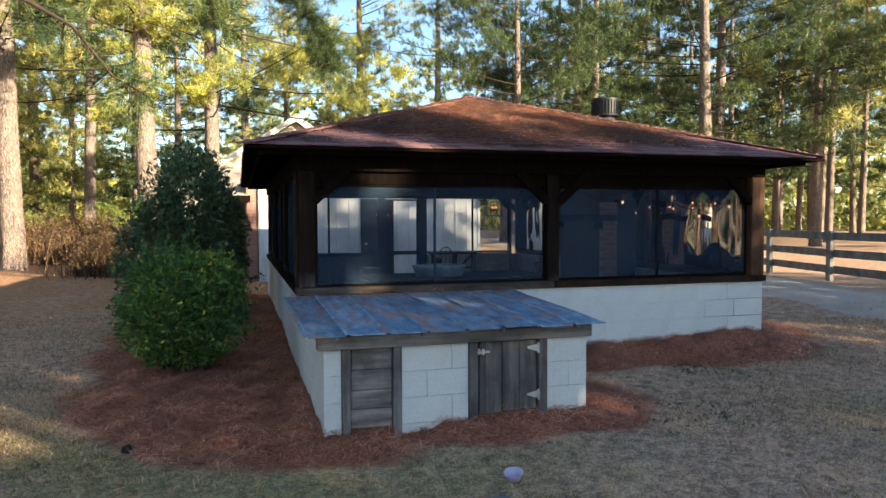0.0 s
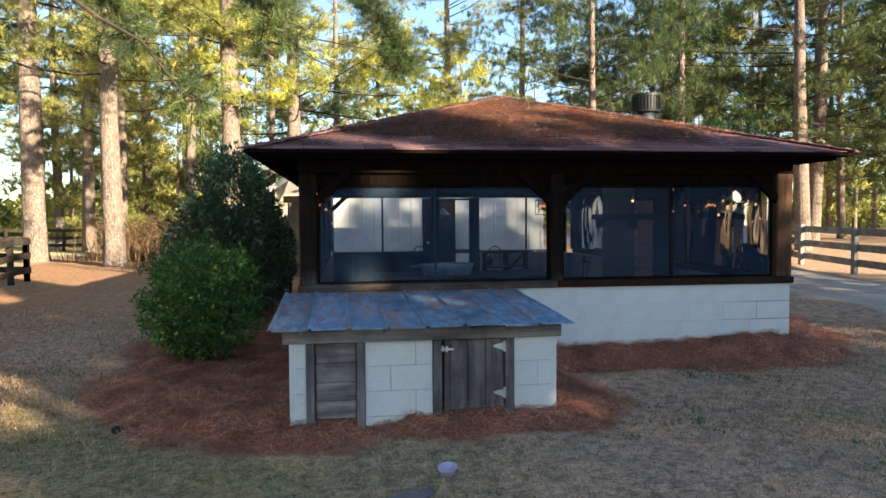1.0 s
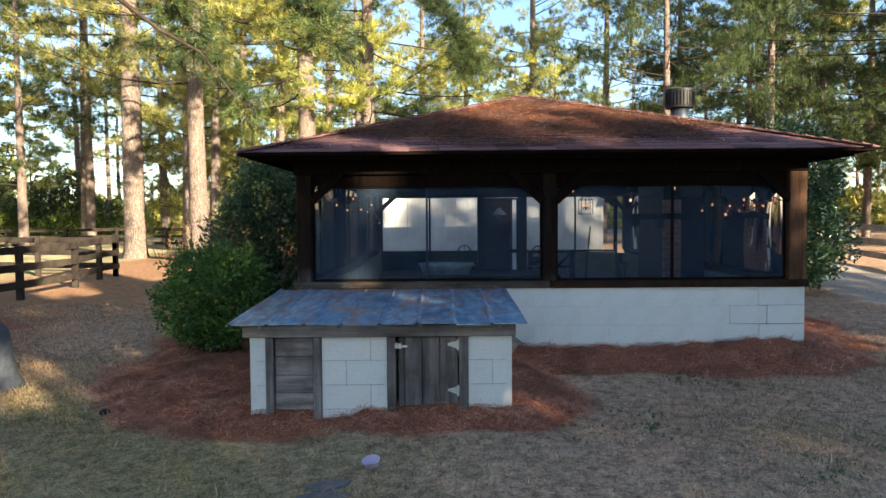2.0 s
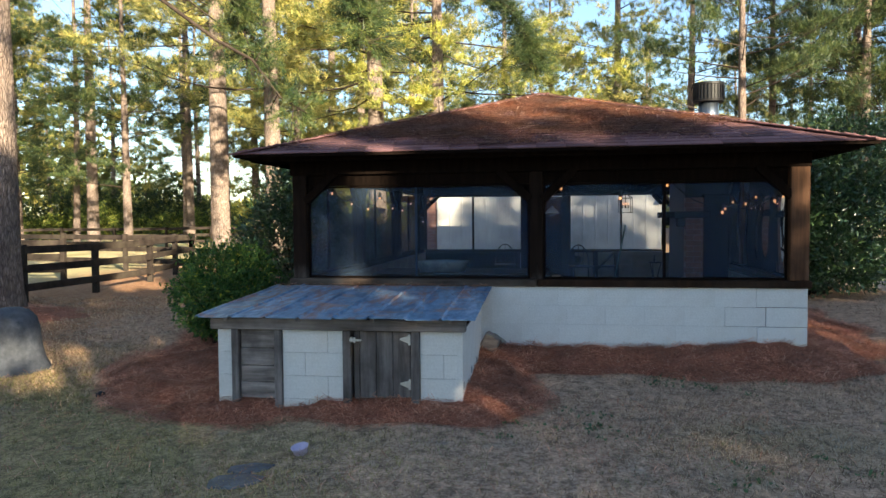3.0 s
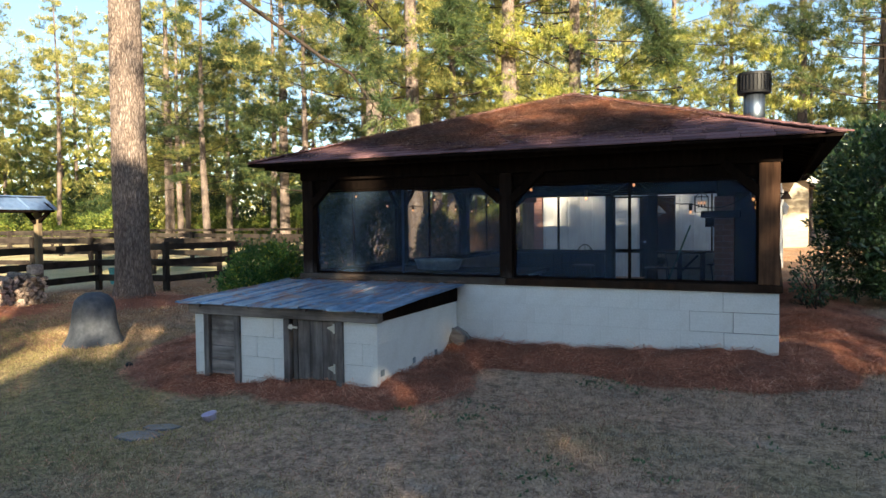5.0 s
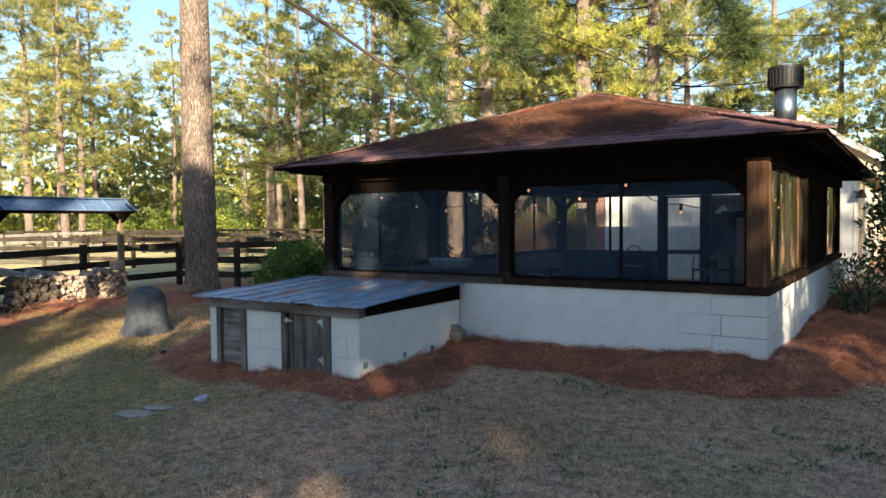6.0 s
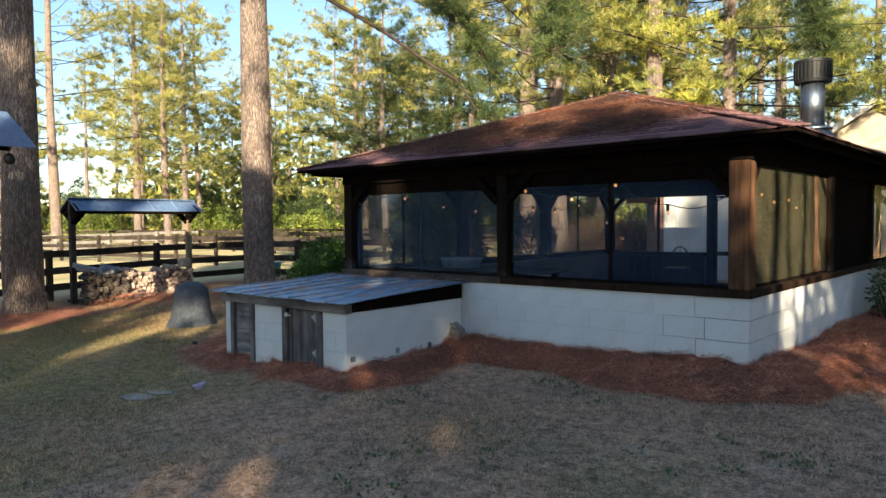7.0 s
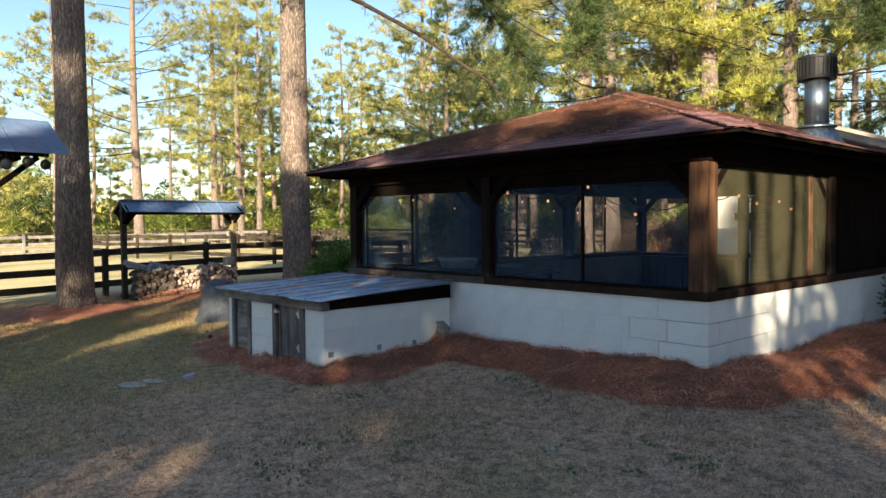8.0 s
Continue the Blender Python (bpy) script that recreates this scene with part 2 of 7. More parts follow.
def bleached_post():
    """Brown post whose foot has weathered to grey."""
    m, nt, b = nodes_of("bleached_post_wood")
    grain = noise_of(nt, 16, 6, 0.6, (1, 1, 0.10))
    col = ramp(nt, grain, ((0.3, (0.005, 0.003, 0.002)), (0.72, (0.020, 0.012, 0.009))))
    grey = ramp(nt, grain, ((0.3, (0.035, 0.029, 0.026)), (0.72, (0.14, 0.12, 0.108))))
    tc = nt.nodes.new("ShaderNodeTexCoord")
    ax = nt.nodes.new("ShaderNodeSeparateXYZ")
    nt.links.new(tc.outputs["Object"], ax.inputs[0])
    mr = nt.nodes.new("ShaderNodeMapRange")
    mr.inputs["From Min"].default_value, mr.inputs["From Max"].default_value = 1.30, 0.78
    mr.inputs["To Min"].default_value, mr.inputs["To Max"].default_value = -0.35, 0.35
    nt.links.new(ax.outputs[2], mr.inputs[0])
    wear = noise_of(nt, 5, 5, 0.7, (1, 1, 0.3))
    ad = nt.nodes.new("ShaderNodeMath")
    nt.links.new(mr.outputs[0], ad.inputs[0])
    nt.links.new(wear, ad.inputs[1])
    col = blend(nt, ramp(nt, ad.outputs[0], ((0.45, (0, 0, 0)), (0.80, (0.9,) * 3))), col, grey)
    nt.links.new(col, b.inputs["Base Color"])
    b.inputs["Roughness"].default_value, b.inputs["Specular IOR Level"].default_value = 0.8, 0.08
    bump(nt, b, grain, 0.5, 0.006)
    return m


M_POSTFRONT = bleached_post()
M_GREYWOOD = surface("weathered_grey_wood", (0.06, 0.052, 0.050), (0.26, 0.235, 0.228), 18, 2.6, (1, 1, 0.10), 0.9, relief=0.7, stain=(0.04, 0.033, 0.031), amount=0.8, piece=0.3)
M_GREYWOOD_H = surface("weathered_grey_boards", (0.085, 0.073, 0.068), (0.34, 0.30, 0.285), 18, 2.6, (0.10, 1, 1), 0.9, relief=0.7, stain=(0.045, 0.035, 0.031), amount=0.75, piece=0.25)
M_FENCE = surface("dark_fence_wood", (0.012, 0.009, 0.008), (0.05, 0.038, 0.032), 14, 1.5, (0.3, 0.3, 0.3), 0.9, relief=0.6, stain=(0.10, 0.085, 0.06), amount=0.5, piece=0.2, spec=0.15)
M_PALEPOST = surface("pale_post", (0.13, 0.095, 0.055), (0.28, 0.21, 0.13), 16, 1.3, (1, 1, 0.10), 0.85, relief=0.4)
M_DARKLOG = surface("barky_firewood", (0.035, 0.027, 0.022), (0.17, 0.135, 0.11), 18, 4, rough=0.9, relief=0.7, piece=0.5)
M_GREYLOG = surface("greyed_slabs", (0.22, 0.23, 0.25), (0.46, 0.47, 0.50), 18, 4, (0.2, 1, 1), rough=0.9, relief=0.5, piece=0.3)
M_FENCE_PALE = surface("grey_fence_boards", (0.13, 0.12, 0.11), (0.30, 0.275, 0.255), 14, 1.5, (0.3, 0.3, 0.3), 0.9, relief=0.5, piece=0.15)
M_SHINGLE = surface("red_brown_shingle", (0.095, 0.047, 0.052), (0.26, 0.140, 0.142), 70, 1.0, rough=0.92, relief=0.6, dist=0.004, stain=(0.10, 0.052, 0.055), amount=0.6, piece=0.5, spec=0.15)
M_SHINGLE_MANY = surface("red_brown_shingles", (0.095, 0.047, 0.052), (0.26, 0.140, 0.142), 70, 1.0, rough=0.92, relief=0.6, dist=0.004, stain=(0.10, 0.052, 0.055), amount=0.6, piece=0.5, spec=0.15, island=True)


def tin_material():
    """Dull zinc sheet, bleached in places, with rust in streaks down the slope and in blots."""
    m, nt, b = nodes_of("galvanised_tin")
    fine = noise_of(nt, 9, 6, 0.65, (1.4, 0.5, 1))
    zinc = ramp(nt, fine, ((0.30, (0.075, 0.14, 0.24)), (0.50, (0.20, 0.33, 0.49)), (0.72, (0.46, 0.60, 0.75))))
    streak = noise_of(nt, 3.2, 7, 0.72, (2.2, 0.45, 1))
    blot = noise_of(nt, 2.4, 6, 0.7, (0.8, 1.6, 1))
    col = blend(nt, ramp(nt, streak, ((0.51, (0, 0, 0)), (0.62, (0.8,) * 3))), zinc, (0.36, 0.19, 0.13))
    col = blend(nt, ramp(nt, blot, ((0.55, (0, 0, 0)), (0.62, (0.8,) * 3))), col, (0.46, 0.28, 0.22))
    oi = nt.nodes.new("ShaderNodeObjectInfo")
    col = blend(nt, 1.0, col, ramp(nt, oi.outputs["Random"], ((0, (0.78,) * 3), (1, (1.12,) * 3))), "MULTIPLY")
    nt.links.new(col, b.inputs["Base Color"])
    b.inputs["Metallic"].default_value = 0.35
    nt.links.new(ramp(nt, streak, ((0.45, (0.38,) * 3), (0.65, (0.8,) * 3))), b.inputs["Roughness"])
    bump(nt, b, fine, 0.2, 0.006)
    return m


M_TIN = tin_material()
M_TIN_BLUE = surface("blue_grey_tin", (0.09, 0.15, 0.27), (0.17, 0.25, 0.40), 12, 1.2, rough=0.40, metal=0.15, relief=0.1, stain=(0.16, 0.10, 0.08), amount=0.35)
M_STEEL = surface("flue_steel", (0.10, 0.13, 0.17), (0.27, 0.31, 0.36), 24, 3, (1, 1, 0.05), 0.42, 0.9, 0.1)
M_BLACKMETAL = surface("black_metal", (0.006, 0.006, 0.007), (0.018, 0.018, 0.02), 30, 3, rough=0.55, metal=0.0, relief=0.1, spec=0.3)
M_HINGE = surface("zinc_hinge", (0.46, 0.49, 0.52), (0.68, 0.71, 0.74), 25, 5, rough=0.4, metal=0.8, relief=0.1)
M_SCREEN = mesh_screen("insect_screen", 0.42, (0.042, 0.066, 0.104), 0.9)
M_SEAM = surface("blue_grey_seam", (0.018, 0.028, 0.046), (0.035, 0.052, 0.08), 30, 3, rough=0.9, relief=0.1, spec=0.05)
M_FILM = clear_film("clear_vinyl")


def bark_material():
    """Long plates parted by dark furrows."""
    m, nt, b = nodes_of("pine_bark")
    tc = nt.nodes.new("ShaderNodeTexCoord")
    warp = nt.nodes.new("ShaderNodeTexNoise")
    warp.inputs["Scale"].default_value = 3.0
    nt.links.new(tc.outputs["Object"], warp.inputs["Vector"])
    mp = nt.nodes.new("ShaderNodeMapping")
    mp.inputs["Scale"].default_value = (1, 1, 0.22)
    nt.links.new(blend(nt, 0.10, tc.outputs["Object"], warp.outputs[1], "ADD"), mp.inputs[0])
    vo = nt.nodes.new("ShaderNodeTexVoronoi")
    vo.feature = "DISTANCE_TO_EDGE"
    vo.inputs["Scale"].default_value = 30.0
    nt.links.new(mp.outputs[0], vo.inputs["Vector"])
    edge = ramp(nt, vo.outputs[0], ((0.0, (0.42,) * 3), (0.22, (1, 1, 1))))
    fine = noise_of(nt, 24, 6, 0.65, (1, 1, 0.22))
    broad = noise_of(nt, 1.1, 4, 0.6)
    plate = ramp(nt, fine, ((0.3, (0.135, 0.104, 0.090)), (0.7, (0.42, 0.345, 0.30))))
    plate = blend(nt, 1.0, plate, ramp(nt, broad, ((0.3, (0.72, 0.72, 0.74)), (0.7, (1.15, 1.08, 1.02)))), "MULTIPLY")
    nt.links.new(blend(nt, edge, (0.05, 0.036, 0.031), plate), b.inputs["Base Color"])
    b.inputs["Roughness"].default_value, b.inputs["Specular IOR Level"].default_value = 0.95, 0.1
    bump(nt, b, blend(nt, 0.3, edge, fine), 1.0, 0.05)
    return m


M_BARK = bark_material()
M_LIMB = surface("limb_bark", (0.02, 0.015, 0.012), (0.065, 0.048, 0.038), 10, 1.0, rough=0.92, relief=0.5, spec=0.15)
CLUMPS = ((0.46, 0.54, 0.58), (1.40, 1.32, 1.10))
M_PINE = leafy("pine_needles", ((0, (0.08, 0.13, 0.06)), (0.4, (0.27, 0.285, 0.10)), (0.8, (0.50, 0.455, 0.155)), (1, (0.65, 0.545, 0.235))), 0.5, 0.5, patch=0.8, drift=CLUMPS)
# sunlit and shaded copies of the needles: light and shade put into the tones
M_PINE_SUNLIT = leafy("sunlit_pine_needles", ((0, (0.15, 0.21, 0.055)), (0.4, (0.38, 0.41, 0.10)), (0.8, (0.58, 0.55, 0.15)), (1, (0.74, 0.62, 0.22))), 0.5, 0.45, patch=0.7, drift=((0.40, 0.46, 0.5), (1.2, 1.15, 0.95)))
M_PINE_SHADED = leafy("shaded_pine_needles", ((0, (0.024, 0.055, 0.028)), (0.6, (0.066, 0.103, 0.042)), (1, (0.15, 0.165, 0.06))), 0.45, 0.35, patch=0.8, drift=((0.5, 0.58, 0.62), (1.35, 1.25, 0.95)))
M_BUSH = leafy("shrub_leaves", ((0, (0.028, 0.085, 0.030)), (0.55, (0.075, 0.17, 0.05)), (0.92, (0.15, 0.25, 0.06)), (1, (0.40, 0.40, 0.06))), 0.45, 0.25, 0.25, 2.0)
M_HOLLY = leafy("holly_leaves", ((0, (0.018, 0.052, 0.028)), (0.7, (0.052, 0.105, 0.046)), (1, (0.12, 0.185, 0.075))), 0.28, 0.15, 0.6, 1.5)
M_BRUSH = leafy("dry_brush", ((0, (0.05, 0.03, 0.02)), (0.5, (0.14, 0.08, 0.05)), (0.75, (0.26, 0.14, 0.085)), (1, (0.17, 0.17, 0.06))), 0.6, 0.25)
M_CANE = leafy("dry_canes", ((0, (0.035, 0.02, 0.015)), (0.6, (0.12, 0.068, 0.043)), (1, (0.32, 0.20, 0.12))), 0.7, 0.15)
M_THICKET = leafy("thicket_leaves", ((0, (0.035, 0.065, 0.022)), (0.45, (0.13, 0.20, 0.05)), (0.85, (0.34, 0.39, 0.09)), (1, (0.52, 0.50, 0.14))), 0.5, 0.4, patch=0.5, drift=((0.45, 0.50, 0.5), (1.3, 1.22, 0.95)))
M_WOODS = leafy("mixed_leaves", ((0, (0.09, 0.13, 0.05)), (0.5, (0.29, 0.30, 0.08)), (1, (0.51, 0.45, 0.12))), 0.5, 0.4, patch=0.15)
M_SIDING = surface("white_board_siding", (0.56, 0.55, 0.53), (0.70, 0.69, 0.67), 20, 1.5, (1, 1, 0.1), 0.6, relief=0.15)
M_CREAM = surface("cream_siding", (0.34, 0.29, 0.215), (0.46, 0.40, 0.30), 20, 1.2, (0.1, 1, 1), 0.65, relief=0.15)
def brick_material():
    m, nt, b = nodes_of("red_brick_courses")
    tc = nt.nodes.new("ShaderNodeTexCoord")
    mp = nt.nodes.new("ShaderNodeMapping")
    mp.inputs["Rotation"].default_value = (radians(90), 0, 0)
    nt.links.new(tc.outputs["Object"], mp.inputs[0])
    br = nt.nodes.new("ShaderNodeTexBrick")
    br.inputs["Scale"].default_value = 1.0
    br.inputs["Brick Width"].default_value, br.inputs["Row Height"].default_value, br.inputs["Mortar Size"].default_value = 0.21, 0.075, 0.006
    br.inputs["Color1"].default_value, br.inputs["Color2"].default_value, br.inputs["Mortar"].default_value = (0.30, 0.14, 0.105, 1), (0.22, 0.105, 0.08, 1), (0.29, 0.20, 0.165, 1)
    nt.links.new(mp.outputs[0], br.inputs["Vector"])
    n = noise_of(nt, 25, 5, 0.6)
    col = blend(nt, 1.0, br.outputs[0], ramp(nt, n, ((0.3, (0.7,) * 3), (0.7, (1.2,) * 3))), "MULTIPLY")
    nt.links.new(col, b.inputs["Base Color"])
    b.inputs["Roughness"].default_value = 0.9
    bump(nt, b, n, 0.5, 0.01)
    return m


M_BRICK = brick_material()
M_ROOFGREY = surface("pale_shingles", (0.22, 0.18, 0.15), (0.40, 0.34, 0.29), 30, 1.5, rough=0.9, relief=0.5)
M_CUTWOOD = surface("split_firewood", (0.20, 0.14, 0.11), (0.58, 0.45, 0.37), 20, 4, rough=0.9, relief=0.6, piece=0.5)
M_TARP = surface("grey_tarp", (0.045, 0.052, 0.065), (0.095, 0.105, 0.125), 18, 3, rough=0.65, relief=0.5, dist=0.02)
M_SLAB = surface("flat_slate", (0.055, 0.06, 0.075), (0.14, 0.15, 0.18), 20, 3, rough=0.34, relief=0.25, spec=0.6)
M_BOWL = surface("lilac_plastic", (0.52, 0.44, 0.60), (0.64, 0.56, 0.72), 10, 4, rough=0.4, relief=0.0)
M_TUB = surface("dull_tub_metal", (0.16, 0.21, 0.24), (0.27, 0.33, 0.36), 12, 3, rough=0.5, metal=0.4, relief=0.1)
M_TEAL = surface("teal_plastic", (0.05, 0.22, 0.22), (0.08, 0.30, 0.29), 12, 3, rough=0.5, relief=0.0)
M_BULB = glow("warm_filament", (1.0, 0.36, 0.08), 0.45)
M_DIRTFLOOR = surface("porch_boards", (0.035, 0.03, 0.026), (0.09, 0.078, 0.066), 18, 2, (1, 0.1, 1), 0.85, relief=0.3)
M_HOSE = surface("green_handle", (0.04, 0.14, 0.10), (0.07, 0.20, 0.14), 12, 3, rough=0.5, relief=0.0)

# ---- mesh helpers ----
ORIGIN = {}


class Mesh:
    """Gathers vertices and faces; boxes have small chamfers."""

    def __init__(self):
        self.v, self.f, self.n = [], [], 0

    def add(self, verts, faces, m=None):
        if m is not None:
            verts = [m @ Vector(p) for p in verts]
        base = self.n
        self.v.extend([tuple(p) for p in verts])
        self.f.extend([tuple(base + i for i in f) for f in faces])
        self.n += len(verts)
        return self

    def box(self, x0, y0, z0, x1, y1, z1, c=0.0, m=None):
        cx, cy, cz = (x0 + x1) / 2, (y0 + y1) / 2, (z0 + z1) / 2
        hx, hy, hz = (x1 - x0) / 2, (y1 - y0) / 2, (z1 - z0) / 2
        base = pose(cx, cy, cz) if m is None else m @ pose(cx, cy, cz)
        c = min(c, hx * 0.45, hy * 0.45, hz * 0.45)
        if c <= 0:
            vs = [(sx * hx, sy * hy, sz * hz) for sz in (-1, 1) for sy in (-1, 1) for sx in (-1, 1)]
            fs = [(0, 2, 3, 1), (4, 5, 7, 6), (0, 1, 5, 4), (2, 6, 7, 3), (0, 4, 6, 2), (1, 3, 7, 5)]
            return self.add(vs, fs, base)
        vs, idx = [], {}
        for sx in (-1, 1):
            for sy in (-1, 1):
                for sz in (-1, 1):
                    for k, p in enumerate(((sx * hx, sy * (hy - c), sz * (hz - c)), (sx * (hx - c), sy * hy, sz * (hz - c)), (sx * (hx - c), sy * (hy - c), sz * hz))):
                        idx[sx, sy, sz, k] = len(vs)
                        vs.append(p)
        fs = []
        for s in (-1, 1):
            ring = [(-1, -1), (1, -1), (1, 1), (-1, 1)]
            q = ring if s > 0 else ring[::-1]
            fs.append(tuple(idx[s, a, b, 0] for a, b in q))
            fs.append(tuple(idx[b, s, a, 1] for a, b in q))
            fs.append(tuple(idx[a, b, s, 2] for a, b in q))
        for a in (-1, 1):
            for b in (-1, 1):
                fs.append((idx[a, b, -1, 0], idx[a, b, 1, 0], idx[a, b, 1, 1], idx[a, b, -1, 1]))
                fs.append((idx[a, -1, b, 0], idx[a, 1, b, 0], idx[a, 1, b, 2], idx[a, -1, b, 2]))
                fs.append((idx[-1, a, b, 1], idx[1, a, b, 1], idx[1, a, b, 2], idx[-1, a, b, 2]))
                for s in (-1, 1):
                    fs.append((idx[a, b, s, 0], idx[a, b, s, 1], idx[a, b, s, 2]))
        return self.add(vs, fs, base)

    def beam(self, a, b, w, h, c=0.004, roll=0.0):
        """A squared timber from a to b; w across, h upright."""
        a, b = Vector(a), Vector(b)
        d = b - a
        z = Vector((0, 0, 1)) if abs(d.normalized().z) < 0.98 else Vector((0, 1, 0))
        x = d.normalized()
        y = z.cross(x).normalized()
        z = x.cross(y)
        m = Matrix((x, y, z)).transposed().to_4x4()
        m.translation = (a + b) / 2
        L = d.length / 2
        return self.box(-L, -w / 2, -h / 2, L, w / 2, h / 2, c, m @ pose(0, 0, 0, roll))

    def tube(self, pts, radii, sides=10, cap=True, wob=0.0):
        pts = [Vector(p) for p in pts]
        rings = []
        for i, p in enumerate(pts):
            d = (pts[min(i + 1, len(pts) - 1)] - pts[max(i - 1, 0)]).normalized()
            up = Vector((0, 0, 1)) if abs(d.z) < 0.9 else Vector((1, 0, 0))
            u = d.cross(up).normalized()
            w = u.cross(d)
            r = radii[i] if isinstance(radii, (list, tuple)) else radii
            rings.append([p + (u * math.cos(2 * math.pi * k / sides) + w * math.sin(2 * math.pi * k / sides)) * r * (1 + wob * (random.random() - 0.5)) for k in range(sides)])
        vs = [q for ring in rings for q in ring]
        fs = [(i * sides + k, i * sides + (k + 1) % sides, (i + 1) * sides + (k + 1) % sides, (i + 1) * sides + k) for i in range(len(pts) - 1) for k in range(sides)]
        if cap:
            fs += [tuple(range(sides))[::-1], tuple((len(pts) - 1) * sides + k for k in range(sides))]
        return self.add(vs, fs)

    def lathe(self, profile, sides=20, at=(0, 0, 0), sx=1.0, sy=1.0, m=None):
        """profile: rows of radius, height."""
        vs = [(at[0] + r * sx * math.cos(2 * math.pi * k / sides), at[1] + r * sy * math.sin(2 * math.pi * k / sides), at[2] + z) for r, z in profile for k in range(sides)]
        fs = [(i * sides + k, i * sides + (k + 1) % sides, (i + 1) * sides + (k + 1) % sides, (i + 1) * sides + k) for i in range(len(profile) - 1) for k in range(sides)]
        fs += [tuple(range(sides))[::-1], tuple((len(profile) - 1) * sides + k for k in range(sides))]
        return self.add(vs, fs, m)

    def data(self, name, off=(0, 0, 0), smooth=False):
        me = bpy.data.meshes.new(name)
        v = np.array(self.v, dtype=float).reshape(-1, 3) - np.array(off)
        me.from_pydata(v.tolist(), [], self.f)
        if smooth:
            me.polygons.foreach_set("use_smooth", [True] * len(me.polygons))
        me.update()
        return me


def soup(name, verts, faces, off=(0, 0, 0)):
    """A mesh from arrays: verts (n, 3), faces (k, 3) or (k, 4)."""
    me = bpy.data.meshes.new(name)
    verts = np.asarray(verts, dtype=np.float32) - np.array(off, dtype=np.float32)
    faces = np.asarray(faces, dtype=np.int32)
    k = faces.shape[1]
    me.vertices.add(len(verts))
    me.vertices.foreach_set("co", verts.ravel())
    me.loops.add(faces.size)
    me.loops.foreach_set("vertex_index", faces.ravel())
    me.polygons.add(len(faces))
    me.polygons.foreach_set("loop_start", np.arange(0, faces.size, k, dtype=np.int32))
    me.update(calc_edges=True)
    return me


def thing(name, at, label, category, group=""):
    ob = new(name)
    ob.empty_display_size = 0.2
    ob.location = at
    ORIGIN[ob] = Vector(at)
    return tagged(ob, label, category, group)


def part(name, mesh, material, parent, label="", smooth=False, kind=""):
    o = ORIGIN[parent]
    me = mesh.data(name, o, smooth) if isinstance(mesh, Mesh) else mesh
    me.materials.append(material)
    ob = new(name, me)
    ob.parent = parent
    ORIGIN[ob] = o
    return tagged(ob, label, kind=kind)


def single(name, mesh, material, label, category, kind="", at=(0, 0, 0), smooth=False, group=""):
    me = mesh.data(name, at, smooth) if isinstance(mesh, Mesh) else mesh
    me.materials.append(material)
    ob = new(name, me)
    ob.location = at
    ORIGIN[ob] = Vector(at)
    return tagged(ob, label, category, group, kind)


def piece(name, me, parent, m):
    """One of many alike pieces: its own object on shared mesh data, at the world pose m."""
    ob = new(name, me)
    ob.parent = parent
    ob.matrix_basis = Matrix.Translation(-ORIGIN[parent]) @ m
    return ob


def ease(a, b, v):
    v = np.clip((np.asarray(v, float) - a) / (b - a), 0, 1)
    return v * v * (3 - 2 * v)


def ground_z(x, y):
    """The lie of the land: a slight rise towards the house and the drive."""
    x, y = np.asarray(x, float), np.asarray(y, float)
    z = -0.07 + 0.018 * np.clip(x - 1, -3, 8) + 0.03 * np.clip(y - 5, -4, 5)
    z = z + 0.10 * ease(14, 26, y)
    return z + 0.02 * np.sin(x * 0.9 + 1.3) * np.cos(y * 0.7) + 0.012 * np.sin(x * 2.3 + y * 1.9)


def bed_h(x, y):
    """Height of the raked pine straw above the soil round the pump house and the porch."""
    x, y = np.asarray(x, float), np.asarray(y, float)

    def lobe(x0, x1, y0, y1, r, h):
        dx = np.maximum(np.maximum(x0 - x, x - x1), 0)
        dy = np.maximum(np.maximum(y0 - y, y - y1), 0)
        wv = 1 + 0.22 * np.sin(x * 2.1 + 1.3 * np.sin(y * 1.7)) * np.sin(y * 2.6 + 0.7) + 0.10 * np.sin(x * 6.3 + y * 4.1)
        return h * (1 - ease(0, r * wv, np.hypot(dx, dy)))
    h = lobe(0.8, 3.0, 5.25, 6.9, 0.72, 0.13)
    h = np.maximum(h, lobe(3.0, 6.45, 6.85, 7.5, 0.72, 0.20))
    h = np.maximum(h, lobe(6.4, 6.85, 7.6, 15.0, 0.7, 0.10))
    h = np.maximum(h, lobe(-0.62, 0.9, 6.6, 14.0, 0.8, 0.10))
    h = np.maximum(h, lobe(-0.15, 1.2, 5.75, 6.8, 0.85, 0.09))
    wob = 0.5 + 0.5 * np.sin(x * 3.1 + np.sin(y * 2.3)) * np.sin(y * 2.7 + np.sin(x * 1.9))
    return h * (0.75 + 0.4 * wob) - 0.012


def tousle(x, y):
    """Loose lumps in the raked straw."""
    a = np.sin(x * 13 + 3 * np.sin(y * 5)) * np.sin(y * 11 + 2 * np.sin(x * 7))
    b = np.sin(x * 27 + 2.5 * np.sin(y * 17)) * np.sin(y * 31 + 2 * np.sin(x * 19))
    c = np.sin(x * 5.1 + 2 * np.sin(y * 3.3)) * np.sin(y * 6.2 + 1.5 * np.sin(x * 4.1))
    return (0.020 * a + 0.010 * b + 0.022 * c) * np.clip(bed_h(x, y) / 0.05, 0, 1)


